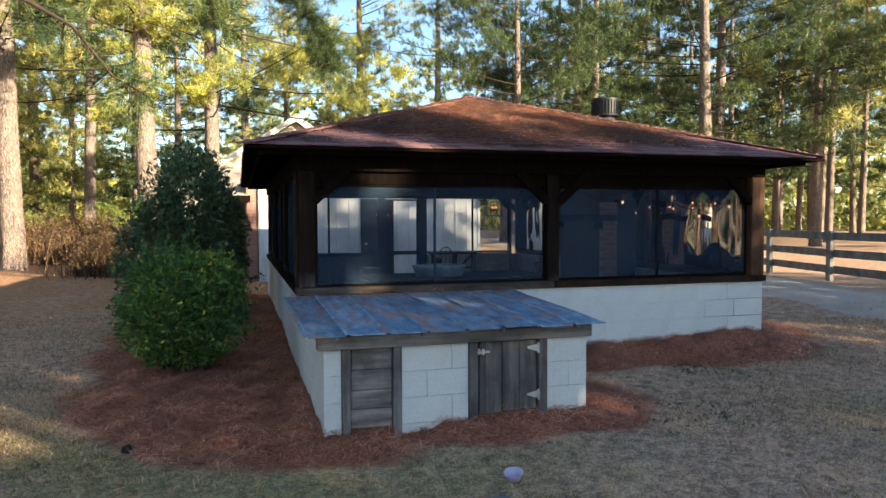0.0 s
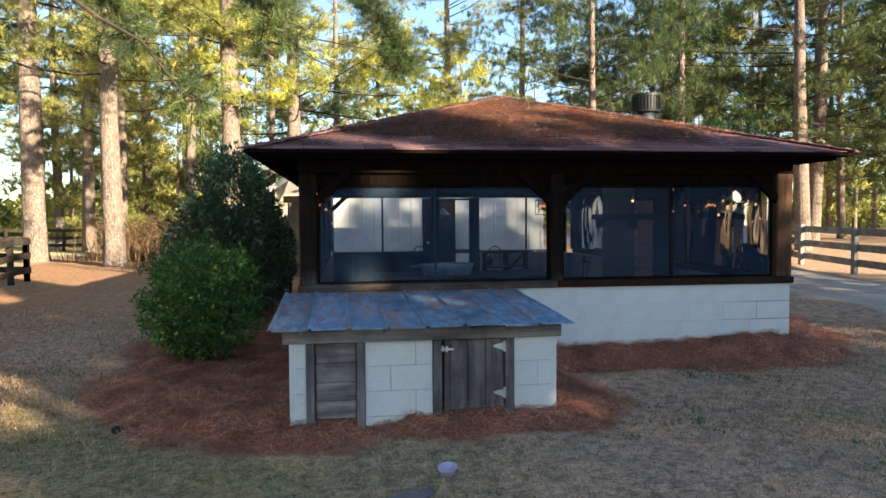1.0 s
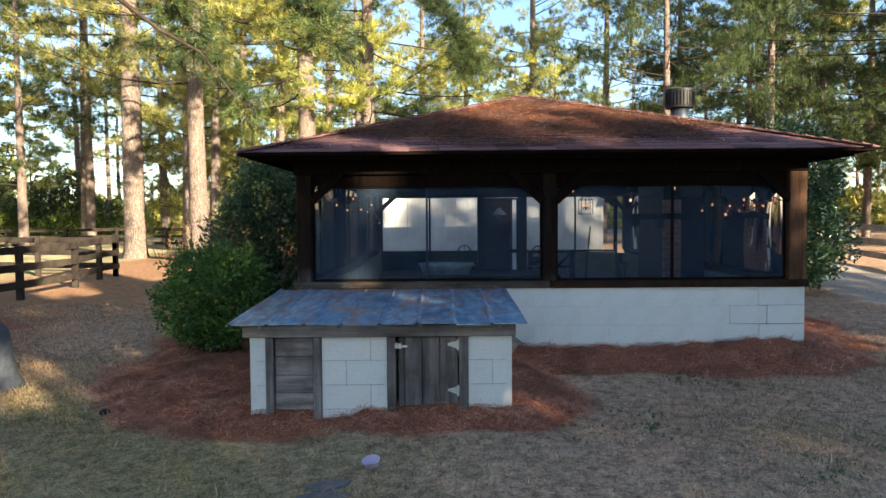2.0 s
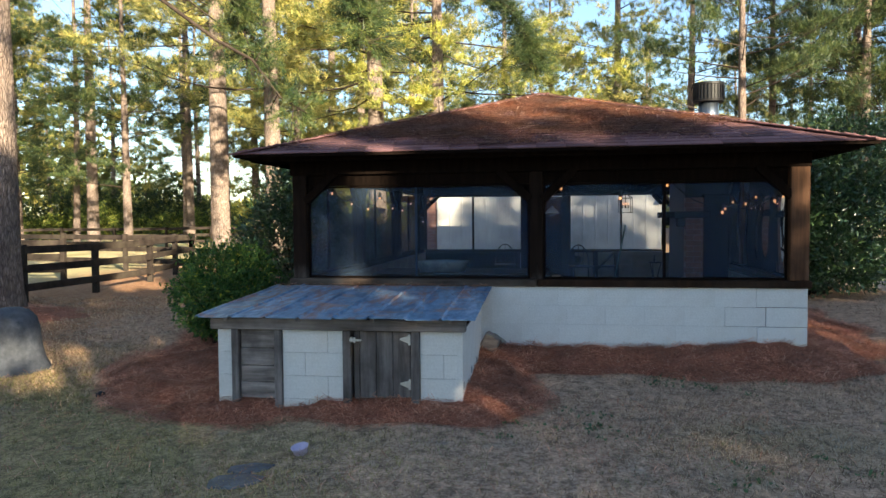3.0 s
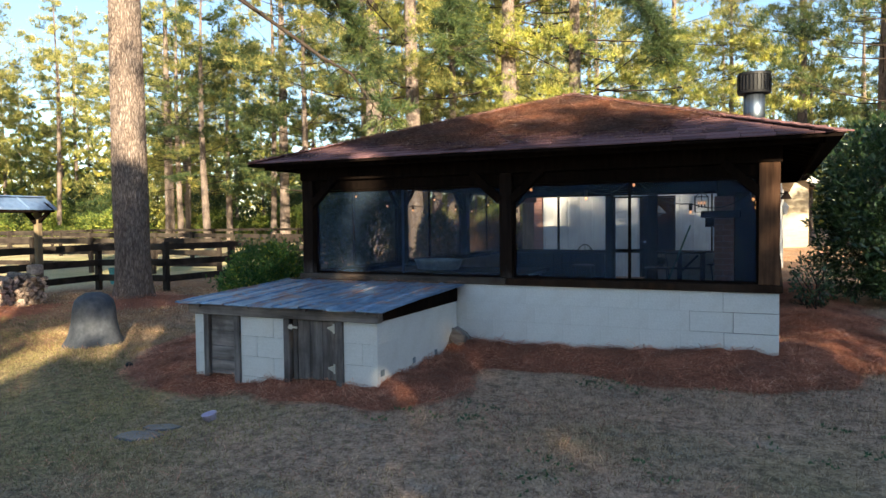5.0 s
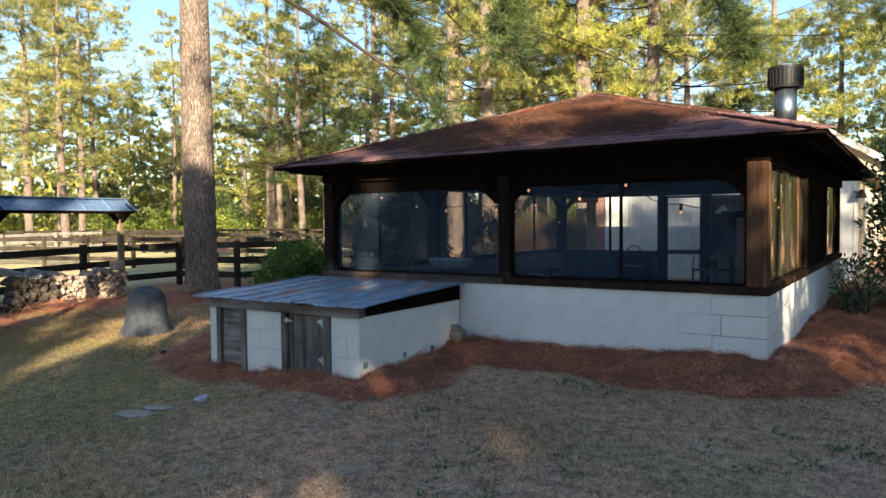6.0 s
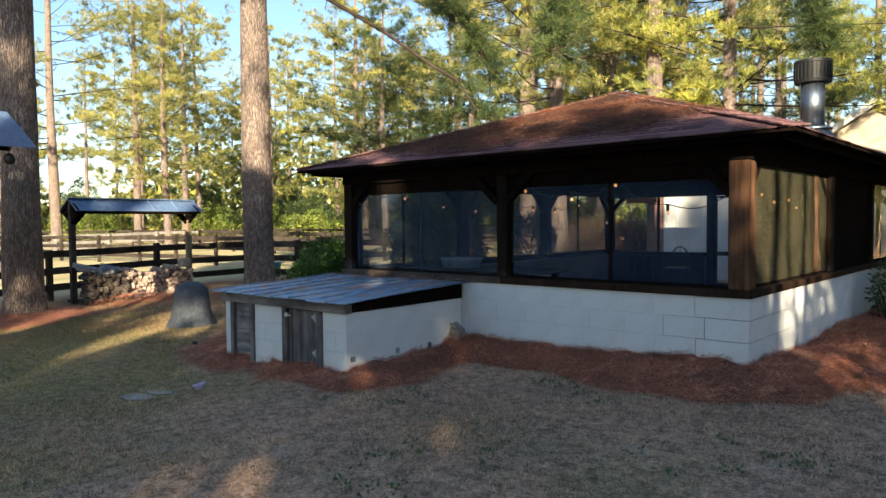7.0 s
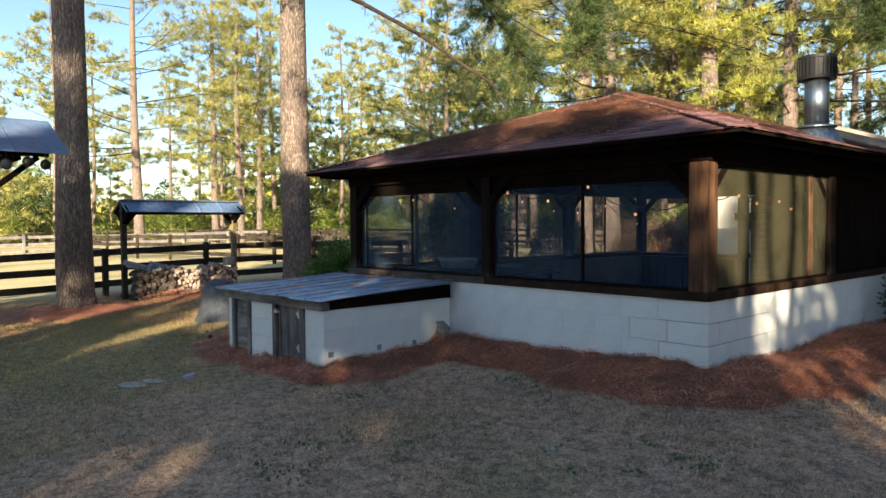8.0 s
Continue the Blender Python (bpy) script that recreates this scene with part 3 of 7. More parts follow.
# the porch stands at a slight turn to the lawn's axes
TURN_B = pose(6.35, 6.88, 0) @ pose(0, 0, 0, 0, 0, -2.3) @ pose(-6.35, -6.88, 0)
TURN_H = pose(6.86, 17.5, 0) @ pose(0, 0, 0, 0, 0, -2.3) @ pose(-6.86, -17.5, 0)
TURN_P = pose(1.9, 5.18, 0) @ pose(0, 0, 0, 0, 0, -1.4) @ pose(-1.9, -5.18, 0)


def turned(ob, m):
    ob.matrix_basis = m @ ob.matrix_basis
    return ob


# ---- ground ----
def axis(near0, near1, step, far0, far1):
    vals = list(np.arange(near0, near1 + 1e-6, step))
    s, p = step, near1
    while p < far1:
        s *= 1.25
        p += s
        vals.append(p)
    s, p = step, near0
    while p > far0:
        s *= 1.25
        p -= s
        vals.insert(0, p)
    return np.array(vals)


def sheet(xs, ys, zf):
    X, Y = np.meshgrid(xs, ys)
    v = np.stack([X.ravel(), Y.ravel(), zf(X, Y).ravel()], 1)
    nx, ny = len(xs), len(ys)
    i = (np.arange(ny - 1)[:, None] * nx + np.arange(nx - 1)[None, :]).ravel()
    return v, np.stack([i, i + 1, i + nx + 1, i + nx], 1)


v, f = sheet(axis(-10, 14, 0.25, -900, 900), axis(-4, 20, 0.25, -900, 900), ground_z)
single("ground", soup("ground", v, f), M_GROUND, "dormant lawn and bare sandy soil strewn with needles", "ground", "structure")

v, f = sheet(np.arange(-2.2, 8.4, 0.05), np.arange(4.0, 16.0, 0.05), lambda x, y: ground_z(x, y) + bed_h(x, y) + tousle(x, y))
keep = (bed_h(v[:, 0], v[:, 1]) > -0.011)[f].any(axis=1)
turned(single("pine_straw_bed", soup("pine_straw_bed", v, f[keep]), M_STRAW, "raked rust-brown pine straw mulch bed", "mulch", "stuff"), TURN_B)

# straw heaped round the feet of the two near pines and along the woodpile
for px, py, rx, ry, h in ((-5.95, 5.45, 1.7, 1.5, 0.15), (-5.2, 10.1, 1.5, 1.4, 0.12), (-6.3, 8.0, 0.8, 1.7, 0.05)):
    def mound(x, y):
        q = np.hypot((x - px) / rx, (y - py) / ry) * (1 + 0.15 * np.sin(x * 3.3 + 2) * np.sin(y * 2.9))
        return h * (1 - ease(0.1, 1.0, q)) - 0.01 + 0.012 * np.sin(x * 9 + 2 * np.sin(y * 6)) * np.sin(y * 8)
    v, f = sheet(np.arange(px - rx * 1.2, px + rx * 1.2, 0.1), np.arange(py - ry * 1.2, py + ry * 1.2, 0.1), lambda x, y: ground_z(x, y) + mound(x, y))
    keep = (mound(v[:, 0], v[:, 1]) > -0.008)[f].any(axis=1)
    single("pine_straw_bed", soup("pine_straw_bed", v, f[keep]), M_STRAW, "rust-brown pine straw heaped round a pine's foot", "mulch", "stuff")

# sandy drive between the porch and the pale fence
ys = np.arange(-30, 70, 0.5)
v, f = [], []
for i, y in enumerate(ys):
    c = 10.6 + 0.16 * (y - 8) + 0.25 * math.sin(y * 0.35)
    for k in range(9):
        e = 0.12 * math.sin(y * 2.1 + k) if k in (0, 8) else 0
        x = c + (k - 4) * 0.36 + e
        v.append((x, y, float(ground_z(x, y)) + (0.004 if k in (0, 8) else 0.016 - 0.012 * math.exp(-((abs(k - 4) - 2.2) ** 2)))))
n = len(ys)
f = [(i * 9 + k, i * 9 + k + 1, (i + 1) * 9 + k + 1, (i + 1) * 9 + k) for i in range(n - 1) for k in range(8)]
single("road", soup("road", np.array(v), np.array(f)), M_ROAD, "pale rutted sandy gravel drive", "road", "structure")

# ---- porch ----
PX0, PX1, PY0, PY1 = 0.85, 6.35, 6.88, 14.43   # outer faces of the porch walls
WALL_T, SILL_Z, HEAD_Z, EAVE_Z, FLOOR_Z = 0.20, 0.86, 2.13, 2.30, 0.22
porch = turned(thing("screened_porch", (3.6, 10.7, 0), "dark timber screened porch on a white painted block base", "porch"), TURN_B)


def low_wall(x0, y0, x1, y1):
    return Mesh().box(x0 + 0.006, y0 + 0.006, -0.3, x1 - 0.006, y1 - 0.006, SILL_Z - 0.004)


base_front = part("block_wall", low_wall(PX0, PY0, PX1, PY0 + WALL_T), M_MORTAR, porch, "white painted concrete block wall")
base_right = part("block_wall", low_wall(PX1 - WALL_T, PY0 + WALL_T, PX1, PY1), M_MORTAR, porch)
base_left = part("block_wall", low_wall(PX0, PY0 + WALL_T, PX0 + WALL_T, PY1), M_MORTAR, porch)
for a, b in ((PX0 + WALL_T, 3.08), (4.13, PX1 - WALL_T)):
    part("block_wall", low_wall(a, PY1 - WALL_T, b, PY1), M_MORTAR, porch)
part("porch_floor", Mesh().box(PX0 + WALL_T, PY0 + WALL_T, FLOOR_Z - 0.1, PX1 - WALL_T, PY1 - WALL_T, FLOOR_Z), M_DIRTFLOOR, porch)

# sill plate all round
part("sill", Mesh().box(PX0 - 0.03, PY0 - 0.035, SILL_Z, 3.60, PY0 + 0.13, SILL_Z + 0.075, 0.008), M_SILL, porch, "weathered grey timber sill")
part("sill", Mesh().box(3.602, PY0 - 0.035, SILL_Z, PX1 + 0.03, PY0 + 0.13, SILL_Z + 0.075, 0.008), M_POSTWOOD, porch, "dark brown timber sill")
part("sill", Mesh().box(PX1 - 0.13, PY0 + 0.13, SILL_Z, PX1 + 0.03, PY1, SILL_Z + 0.075, 0.008), M_POSTWOOD, porch)
part("sill", Mesh().box(PX0 - 0.03, PY0 + 0.13, SILL_Z, PX0 + 0.13, PY1, SILL_Z + 0.075, 0.008), M_DARKWOOD, porch)

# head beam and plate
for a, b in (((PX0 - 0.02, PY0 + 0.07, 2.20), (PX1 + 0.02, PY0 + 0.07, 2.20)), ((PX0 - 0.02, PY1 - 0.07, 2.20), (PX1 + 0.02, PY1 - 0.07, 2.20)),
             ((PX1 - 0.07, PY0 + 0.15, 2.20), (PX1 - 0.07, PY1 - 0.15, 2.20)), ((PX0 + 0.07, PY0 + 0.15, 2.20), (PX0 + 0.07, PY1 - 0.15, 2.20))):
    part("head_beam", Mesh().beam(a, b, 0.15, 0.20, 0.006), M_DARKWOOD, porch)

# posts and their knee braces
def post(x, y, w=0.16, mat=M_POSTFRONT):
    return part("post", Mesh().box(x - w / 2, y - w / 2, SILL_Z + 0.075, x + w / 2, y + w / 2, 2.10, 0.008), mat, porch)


def brace(x0, y0, x1, y1):
    part("knee_brace", Mesh().beam((x0, y0 - (0.055 if y0 == YF == y1 else 0), 1.80), (x1, y1 - (0.055 if y0 == YF == y1 else 0), 2.12), 0.07, 0.09, 0.005), M_DARKWOOD, porch)


YF, YB, XL, XR = PY0 + 0.07, PY1 - 0.07, PX0 + 0.09, PX1 - 0.09
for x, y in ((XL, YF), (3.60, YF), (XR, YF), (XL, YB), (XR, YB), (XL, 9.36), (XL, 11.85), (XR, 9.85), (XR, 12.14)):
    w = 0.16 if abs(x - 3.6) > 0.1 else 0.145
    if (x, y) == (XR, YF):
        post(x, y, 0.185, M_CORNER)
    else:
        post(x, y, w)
for y in (YF, YB):
    for x, s in ((XL + 0.07, 1), (3.53, -1), (3.67, 1), (XR - 0.07, -1)):
        if y == YF or x < 1.5 or x > 5:
            brace(x, y, x + s * 0.34, y)
for x in (XL, XR):
    for y, s in ((YF + 0.07, 1), (9.29, -1), (9.43, 1), (11.78, -1), (11.92, 1), (YB - 0.07, -1)) if x == XL else ((YF + 0.07, 1), (9.78, -1), (12.21, 1), (YB - 0.07, -1)):
        brace(x, y, x, y + s * 0.34)
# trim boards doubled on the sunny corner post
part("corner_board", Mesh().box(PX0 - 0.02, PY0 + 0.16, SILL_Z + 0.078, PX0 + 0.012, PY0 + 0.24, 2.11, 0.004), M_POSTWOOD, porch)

# screen panels, each with its thin batten frame
def panel(axis_, at, a, b, z0, z1, mat, mullions=(), film=False, frame_w=0.022, bar=0.02, bar_mat=None):
    """A panel across a..b in the plane axis_ = at."""
    def bx(u0, u1, w0, w1, t):
        return (u0, at - t, w0, u1, at + t, w1) if axis_ == "y" else (at - t, u0, w0, at + t, u1, w1)
    m = Mesh()
    for u0, u1, w0, w1 in ((a, a + frame_w, z0, z1), (b - frame_w, b, z0, z1), (a + frame_w, b - frame_w, z0, z0 + frame_w), (a + frame_w, b - frame_w, z1 - frame_w, z1)):
        m.box(*bx(u0, u1, w0, w1, 0.014), 0.003)
    fr = part("screen_frame", m, M_DARKWOOD, porch)
    for u in mullions:
        part("mullion", Mesh().box(*bx(u - bar, u + bar, z0 + frame_w, z1 - frame_w, 0.014), 0.003), bar_mat or M_DARKWOOD, fr)
    n = 14
    u = np.linspace(a + frame_w, b - frame_w, n * 2)
    w = np.linspace(z0 + frame_w, z1 - frame_w, n)
    U, W = np.meshgrid(u, w)
    amp = 0.012 if film else 0.003
    off = amp * np.sin(U * 9 + 1.5 * np.sin(W * 2.2 + U)) * np.sin((W - z0) / (z1 - z0) * math.pi) + at
    vv = np.stack([U.ravel(), off.ravel(), W.ravel()], 1) if axis_ == "y" else np.stack([off.ravel(), U.ravel(), W.ravel()], 1)
    i = (np.arange(n - 1)[:, None] * 2 * n + np.arange(2 * n - 1)[None, :]).ravel()
    me = soup("screen", vv, np.stack([i, i + 1, i + 2 * n + 1, i + 2 * n], 1), ORIGIN[porch])
    me.polygons.foreach_set("use_smooth", [True] * len(me.polygons))
    return part("screen", me, mat, fr, "clear vinyl sheet" if film else "fine dark insect screen")


Z0, Z1 = SILL_Z + 0.078, 2.10
for a, b in ((XL + 0.085, 3.525), (3.675, XR - 0.10)):
    part("head_board", Mesh().box(a, YF - 0.02, 1.975, b, YF + 0.03, Z1 - 0.002, 0.004), M_DARKWOOD, porch)
panel("y", YF, XL + 0.085, 3.525, Z0, 1.972, M_SCREEN, (2.27,), bar=0.012, bar_mat=M_SEAM)
panel("y", YF, 3.675, XR - 0.10, Z0, 1.972, M_SCREEN, (4.94,), bar=0.015)
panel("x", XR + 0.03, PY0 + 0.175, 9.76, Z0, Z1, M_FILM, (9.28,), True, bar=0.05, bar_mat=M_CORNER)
for k in range(12):
    y0 = 9.935 + k * 0.176
    part("side_board", Mesh().box(XR + 0.01, y0, Z0, XR + 0.045, y0 + 0.172, Z1, 0.004), M_DARKWOOD, porch)
panel("x", XR + 0.03, 12.23, YB - 0.09, Z0, Z1, M_FILM, (), True)
panel("x", XL - 0.03, PY0 + 0.25, 9.28, Z0, Z1, M_SCREEN, (8.0,))
panel("x", XL - 0.03, 9.44, 11.77, Z0, Z1, M_SCREEN, (10.42,))
panel("x", XL - 0.03, 11.93, YB - 0.09, Z0, Z1, M_SCREEN, (13.08,))

# back wall: two wide openings and a screen door between them
def bw(x0, x1, z0, z1, mat=M_DARKWOOD, name="back_board", t=0.05):
    return part(name, Mesh().box(x0, YB - t, z0, x1, YB + t, z1, 0.004), mat, porch)


bw(XL + 0.085, 1.05, FLOOR_Z, 2.10)
x = 1.05
while x < 3.08:
    part("wainscot_board", Mesh().box(x, PY1 - WALL_T - 0.022, FLOOR_Z, min(x + 0.19, 3.08) - 0.004, PY1 - WALL_T + 0.002, 0.855, 0.003), M_DARKWOOD, porch)
    x += 0.19
bw(1.05, 3.08, 0.86, 0.92, t=0.15)
for x in (4.135, 4.755, 5.375):
    part("low_panel", Mesh().box(x, PY1 - WALL_T - 0.02, FLOOR_Z, x + 0.612, PY1 - WALL_T + 0.002, 0.89, 0.003), M_PLY, porch, "pale tan plywood panel")
bw(2.045, 2.085, 0.924, 2.05, name="mullion", t=0.03)
bw(1.05, 6.17, 2.052, 2.10)
part("door_jamb", Mesh().box(3.084, YB - 0.05, FLOOR_Z, 3.24, YB + 0.05, 2.05, 0.006), M_DARKWOOD, porch)
bw(3.95, 4.13, FLOOR_Z, 2.05, name="door_post", mat=M_POSTWOOD)
bw(5.99, 6.055, FLOOR_Z, 2.05, name="door_post")
bw(4.134, 5.986, 0.895, 0.925, mat=M_POSTWOOD, t=0.15)
bw(5.15, 5.182, 0.93, 2.05, name="mullion", t=0.025)
part("knee_brace", Mesh().beam((5.98, YB, 1.86), (5.80, YB, 2.06), 0.06, 0.07, 0.004), M_DARKWOOD, porch)
door_leaf = Mesh()
for x0, x1, z0, z1 in ((3.245, 3.28, 0.25, 2.04), (3.915, 3.946, 0.25, 2.04), (3.282, 3.913, 0.25, 0.34), (3.282, 3.913, 0.87, 0.95), (3.282, 3.913, 2.0, 2.04)):
    door_leaf.box(x0, YB - 0.02, z0, x1, YB + 0.02, z1, 0.003)
part("screen_door", door_leaf, M_DARKWOOD, porch, "narrow dark screen door with a middle rail")

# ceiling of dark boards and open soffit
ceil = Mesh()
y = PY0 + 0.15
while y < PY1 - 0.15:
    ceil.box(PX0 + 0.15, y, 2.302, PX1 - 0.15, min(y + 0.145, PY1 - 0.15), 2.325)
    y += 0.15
turned(single("ceiling", ceil, M_DARKWOOD, "dark board ceiling, porch shade put into its colour", "ceiling", "structure"), TURN_B)

# hip roof
EX0, EX1, EY0, EY1 = 0.35, 6.84, 6.46, 14.88
RIDGE_Z = 3.38
RX = (EX0 + EX1) / 2
RY0, RY1 = EY0 + 3.28, EY1 - 3.28
roof_deck = Mesh()
corners = [(EX0, EY0), (EX1, EY0), (EX1, EY1), (EX0, EY1)]
vt = [(x, y, EAVE_Z) for x, y in corners] + [(RX, RY0, RIDGE_Z - 0.03), (RX, RY1, RIDGE_Z - 0.03)]
vb = [(x, y, z - 0.025) for x, y, z in vt]
roof_deck.add(vt + vb, [(0, 1, 4), (1, 2, 5, 4), (2, 3, 5), (3, 0, 4, 5), (7, 6, 10), (8, 7, 10, 11), (9, 8, 11), (6, 9, 11, 10), (0, 6, 7, 1), (1, 7, 8, 2), (2, 8, 9, 3), (3, 9, 6, 0)])
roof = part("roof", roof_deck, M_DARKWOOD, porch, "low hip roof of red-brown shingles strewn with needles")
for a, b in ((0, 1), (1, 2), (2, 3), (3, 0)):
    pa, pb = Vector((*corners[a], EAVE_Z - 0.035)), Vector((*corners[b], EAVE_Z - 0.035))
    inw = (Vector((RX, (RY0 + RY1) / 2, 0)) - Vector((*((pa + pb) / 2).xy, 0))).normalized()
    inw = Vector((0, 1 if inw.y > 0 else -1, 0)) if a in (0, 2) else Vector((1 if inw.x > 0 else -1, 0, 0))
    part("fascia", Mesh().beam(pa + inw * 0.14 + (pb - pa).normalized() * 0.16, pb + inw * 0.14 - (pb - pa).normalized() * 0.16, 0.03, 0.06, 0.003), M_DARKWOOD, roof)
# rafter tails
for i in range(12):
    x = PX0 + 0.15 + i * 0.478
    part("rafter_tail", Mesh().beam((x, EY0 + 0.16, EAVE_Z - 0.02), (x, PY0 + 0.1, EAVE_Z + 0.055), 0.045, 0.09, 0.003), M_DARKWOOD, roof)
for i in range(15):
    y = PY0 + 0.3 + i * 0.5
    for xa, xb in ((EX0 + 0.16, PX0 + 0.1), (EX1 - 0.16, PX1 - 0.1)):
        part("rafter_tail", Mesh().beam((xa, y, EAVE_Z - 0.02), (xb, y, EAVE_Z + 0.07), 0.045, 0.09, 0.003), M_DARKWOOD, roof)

# flue on the side of the roof
flue = thing("chimney_flue", (6.16, 10.16, 2.48), "round galvanised stove flue with a ribbed black cap", "chimney")
part("flashing", Mesh().lathe([(0.36, 0.0), (0.34, 0.03), (0.21, 0.26), (0.185, 0.28)], 24, (6.16, 10.16, 2.40)), M_STEEL, flue, smooth=True)
part("storm_collar", Mesh().lathe([(0.16, 0.0), (0.225, 0.01), (0.225, 0.025), (0.16, 0.05)], 24, (6.16, 10.16, 2.68)), M_STEEL, flue)
part("pipe", Mesh().lathe([(0.138, 0), (0.138, 0.62)], 24, (6.16, 10.16, 2.70)), M_STEEL, flue, "shiny galvanised pipe", smooth=True)
capm = Mesh().lathe([(0.14, 0.0), (0.212, 0.0), (0.217, 0.03), (0.206, 0.035), (0.206, 0.235), (0.217, 0.24), (0.217, 0.275), (0.10, 0.29)], 28, (6.16, 10.16, 3.27))
cap = part("cap", capm, M_BLACKMETAL, flue, "ribbed black spark cap")
for k in range(28):
    a = 2 * math.pi * k / 28
    part("rib", Mesh().box(-0.009, -0.008, 0.035, 0.009, 0.008, 0.235, 0, pose(6.16 + 0.210 * math.cos(a), 10.16 + 0.210 * math.sin(a), 3.27, 0, 0, math.degrees(a))), M_BLACKMETAL, cap)

# ---- pump house against the porch front ----
HX0, HX1, HY0, HY1 = 0.80, 2.96, 5.18, 7.02
pump = turned(thing("pump_house", (1.9, 6.0, 0), "low white block pump house with a tin lean-to roof", "shed"), TURN_P)
def hw(x0, y0, x1, y1, z1):
    return Mesh().box(x0 + 0.006, y0 + 0.006, -0.35, x1 - 0.006, y1 - 0.006, z1)
P_FRONT = []
for x0, x1 in ((HX0, 0.93), (1.39, 1.93), (2.60, HX1)):
    P_FRONT.append((part("block_wall", hw(x0, HY0, x1, HY0 + 0.2, 0.655), M_MORTAR, pump, "white painted concrete block wall"), x0, x1))
P_RIGHT = part("block_wall", hw(HX1 - 0.2, HY0 + 0.2, HX1, HY1, 0.655), M_MORTAR, pump)
P_LEFT = part("block_wall", hw(HX0, HY0 + 0.2, HX0 + 0.2, HY1, 0.655), M_MORTAR, pump)
part("gable_board", Mesh().add([(HX1 - 0.03, HY0 - 0.02, 0.66), (HX1 - 0.03, HY1, 0.66), (HX1 - 0.03, HY1, 0.82), (HX1 - 0.03, HY0 - 0.02, 0.735), (HX1 + 0.012, HY0 - 0.02, 0.66), (HX1 + 0.012, HY1, 0.66), (HX1 + 0.012, HY1, 0.82), (HX1 + 0.012, HY0 - 0.02, 0.735)],
     [(0, 1, 2, 3), (7, 6, 5, 4), (0, 4, 5, 1), (1, 5, 6, 2), (2, 6, 7, 3), (3, 7, 4, 0)]), M_DARKWOOD, pump)
part("gable_board", Mesh().box(HX0 - 0.012, HY0 - 0.02, 0.66, HX0 + 0.03, HY1, 0.73, 0.003), M_GREYWOOD_H, pump)
part("header_beam", Mesh().box(HX0 - 0.05, HY0 - 0.045, 0.655, HX1 + 0.03, HY0 + 0.06, 0.752, 0.006), M_GREYWOOD_H, pump, "grey weathered timber header")
for x0, x1 in ((0.932, 0.995), (1.322, 1.388), (1.932, 2.002), (2.525, 2.598)):
    part("door_jamb", Mesh().box(x0, HY0 - 0.028, -0.05, x1, HY0 + 0.10, 0.654, 0.005), M_GREYWOOD, pump)
# black sheet behind hatch and door, added to stand for the shade inside
part("dark_inside", Mesh().box(1.0, HY0 + 0.16, -0.1, 2.52, HY0 + 0.18, 0.65), M_BLACKMETAL, pump)
for y, z, w in ((5.27, 0.18, 0.035), (5.92, 0.18, 0.03), (6.44, 0.17, 0.03)):
    part("wall_vent", Mesh().box(HX1 - 0.01, y - w, z - 0.03, HX1 + 0.006, y + w, z + 0.03, 0.004), M_TUB, pump, "small grey wall vent")
# left hatch of level boards
hatch = part("hatch", Mesh().box(1.0, HY0 + 0.035, 0.05, 1.32, HY0 + 0.055, 0.645), M_GREYWOOD_H, pump, "boarded hatch of level grey planks")
for i, (z0, z1) in enumerate(((0.045, 0.185), (0.19, 0.33), (0.335, 0.485), (0.49, 0.645))):
    part("plank", Mesh().box(1.0 + 0.002 * i, HY0 + 0.008 + 0.003 * (i % 2), z0, 1.318, HY0 + 0.034, z1, 0.005), M_GREYWOOD_H, hatch)
# right door of upright boards
pdoor = part("door", Mesh().box(2.03, HY0 + 0.035, 0.075, 2.51, HY0 + 0.055, 0.64), M_GREYWOOD, pump, "plank door of upright weathered boards")
xx = 2.022
for i, w in enumerate((0.052, 0.145, 0.145, 0.145)):
    if i == 3:
        w = 2.518 - xx
    part("plank", Mesh().box(xx + 0.002, HY0 + 0.004 + 0.005 * ((i * 2) % 3), 0.062 + 0.006 * i, xx + w - 0.002, HY0 + 0.034, 0.645, 0.005), M_GREYWOOD, pdoor)
    xx += w
part("latch", Mesh().box(1.995, HY0 - 0.036, 0.565, 2.10, HY0 - 0.018, 0.583, 0.003).box(2.03, HY0 - 0.042, 0.555, 2.05, HY0 - 0.036, 0.60, 0.002).box(1.998, HY0 - 0.030, 0.555, 2.02, HY0 + 0.004, 0.60, 0.002), M_HINGE, pdoor, "zinc barrel latch")
for z in (0.585, 0.205):
    part("hinge", Mesh().add([(2.505, HY0 - 0.034, z - 0.03), (2.505, HY0 - 0.034, z + 0.03), (2.43, HY0 - 0.010, z + 0.008), (2.43, HY0 - 0.010, z - 0.008), (2.505, HY0 - 0.026, z - 0.03), (2.505, HY0 - 0.026, z + 0.03), (2.43, HY0 - 0.002, z + 0.008), (2.43, HY0 - 0.002, z - 0.008)],
         [(0, 1, 2, 3), (7, 6, 5, 4), (0, 4, 5, 1), (1, 5, 6, 2), (2, 6, 7, 3), (3, 7, 4, 0)]).box(2.505, HY0 - 0.036, z - 0.045, 2.525, HY0 - 0.028, z + 0.045, 0.002), M_HINGE, pdoor, "zinc strap hinge")
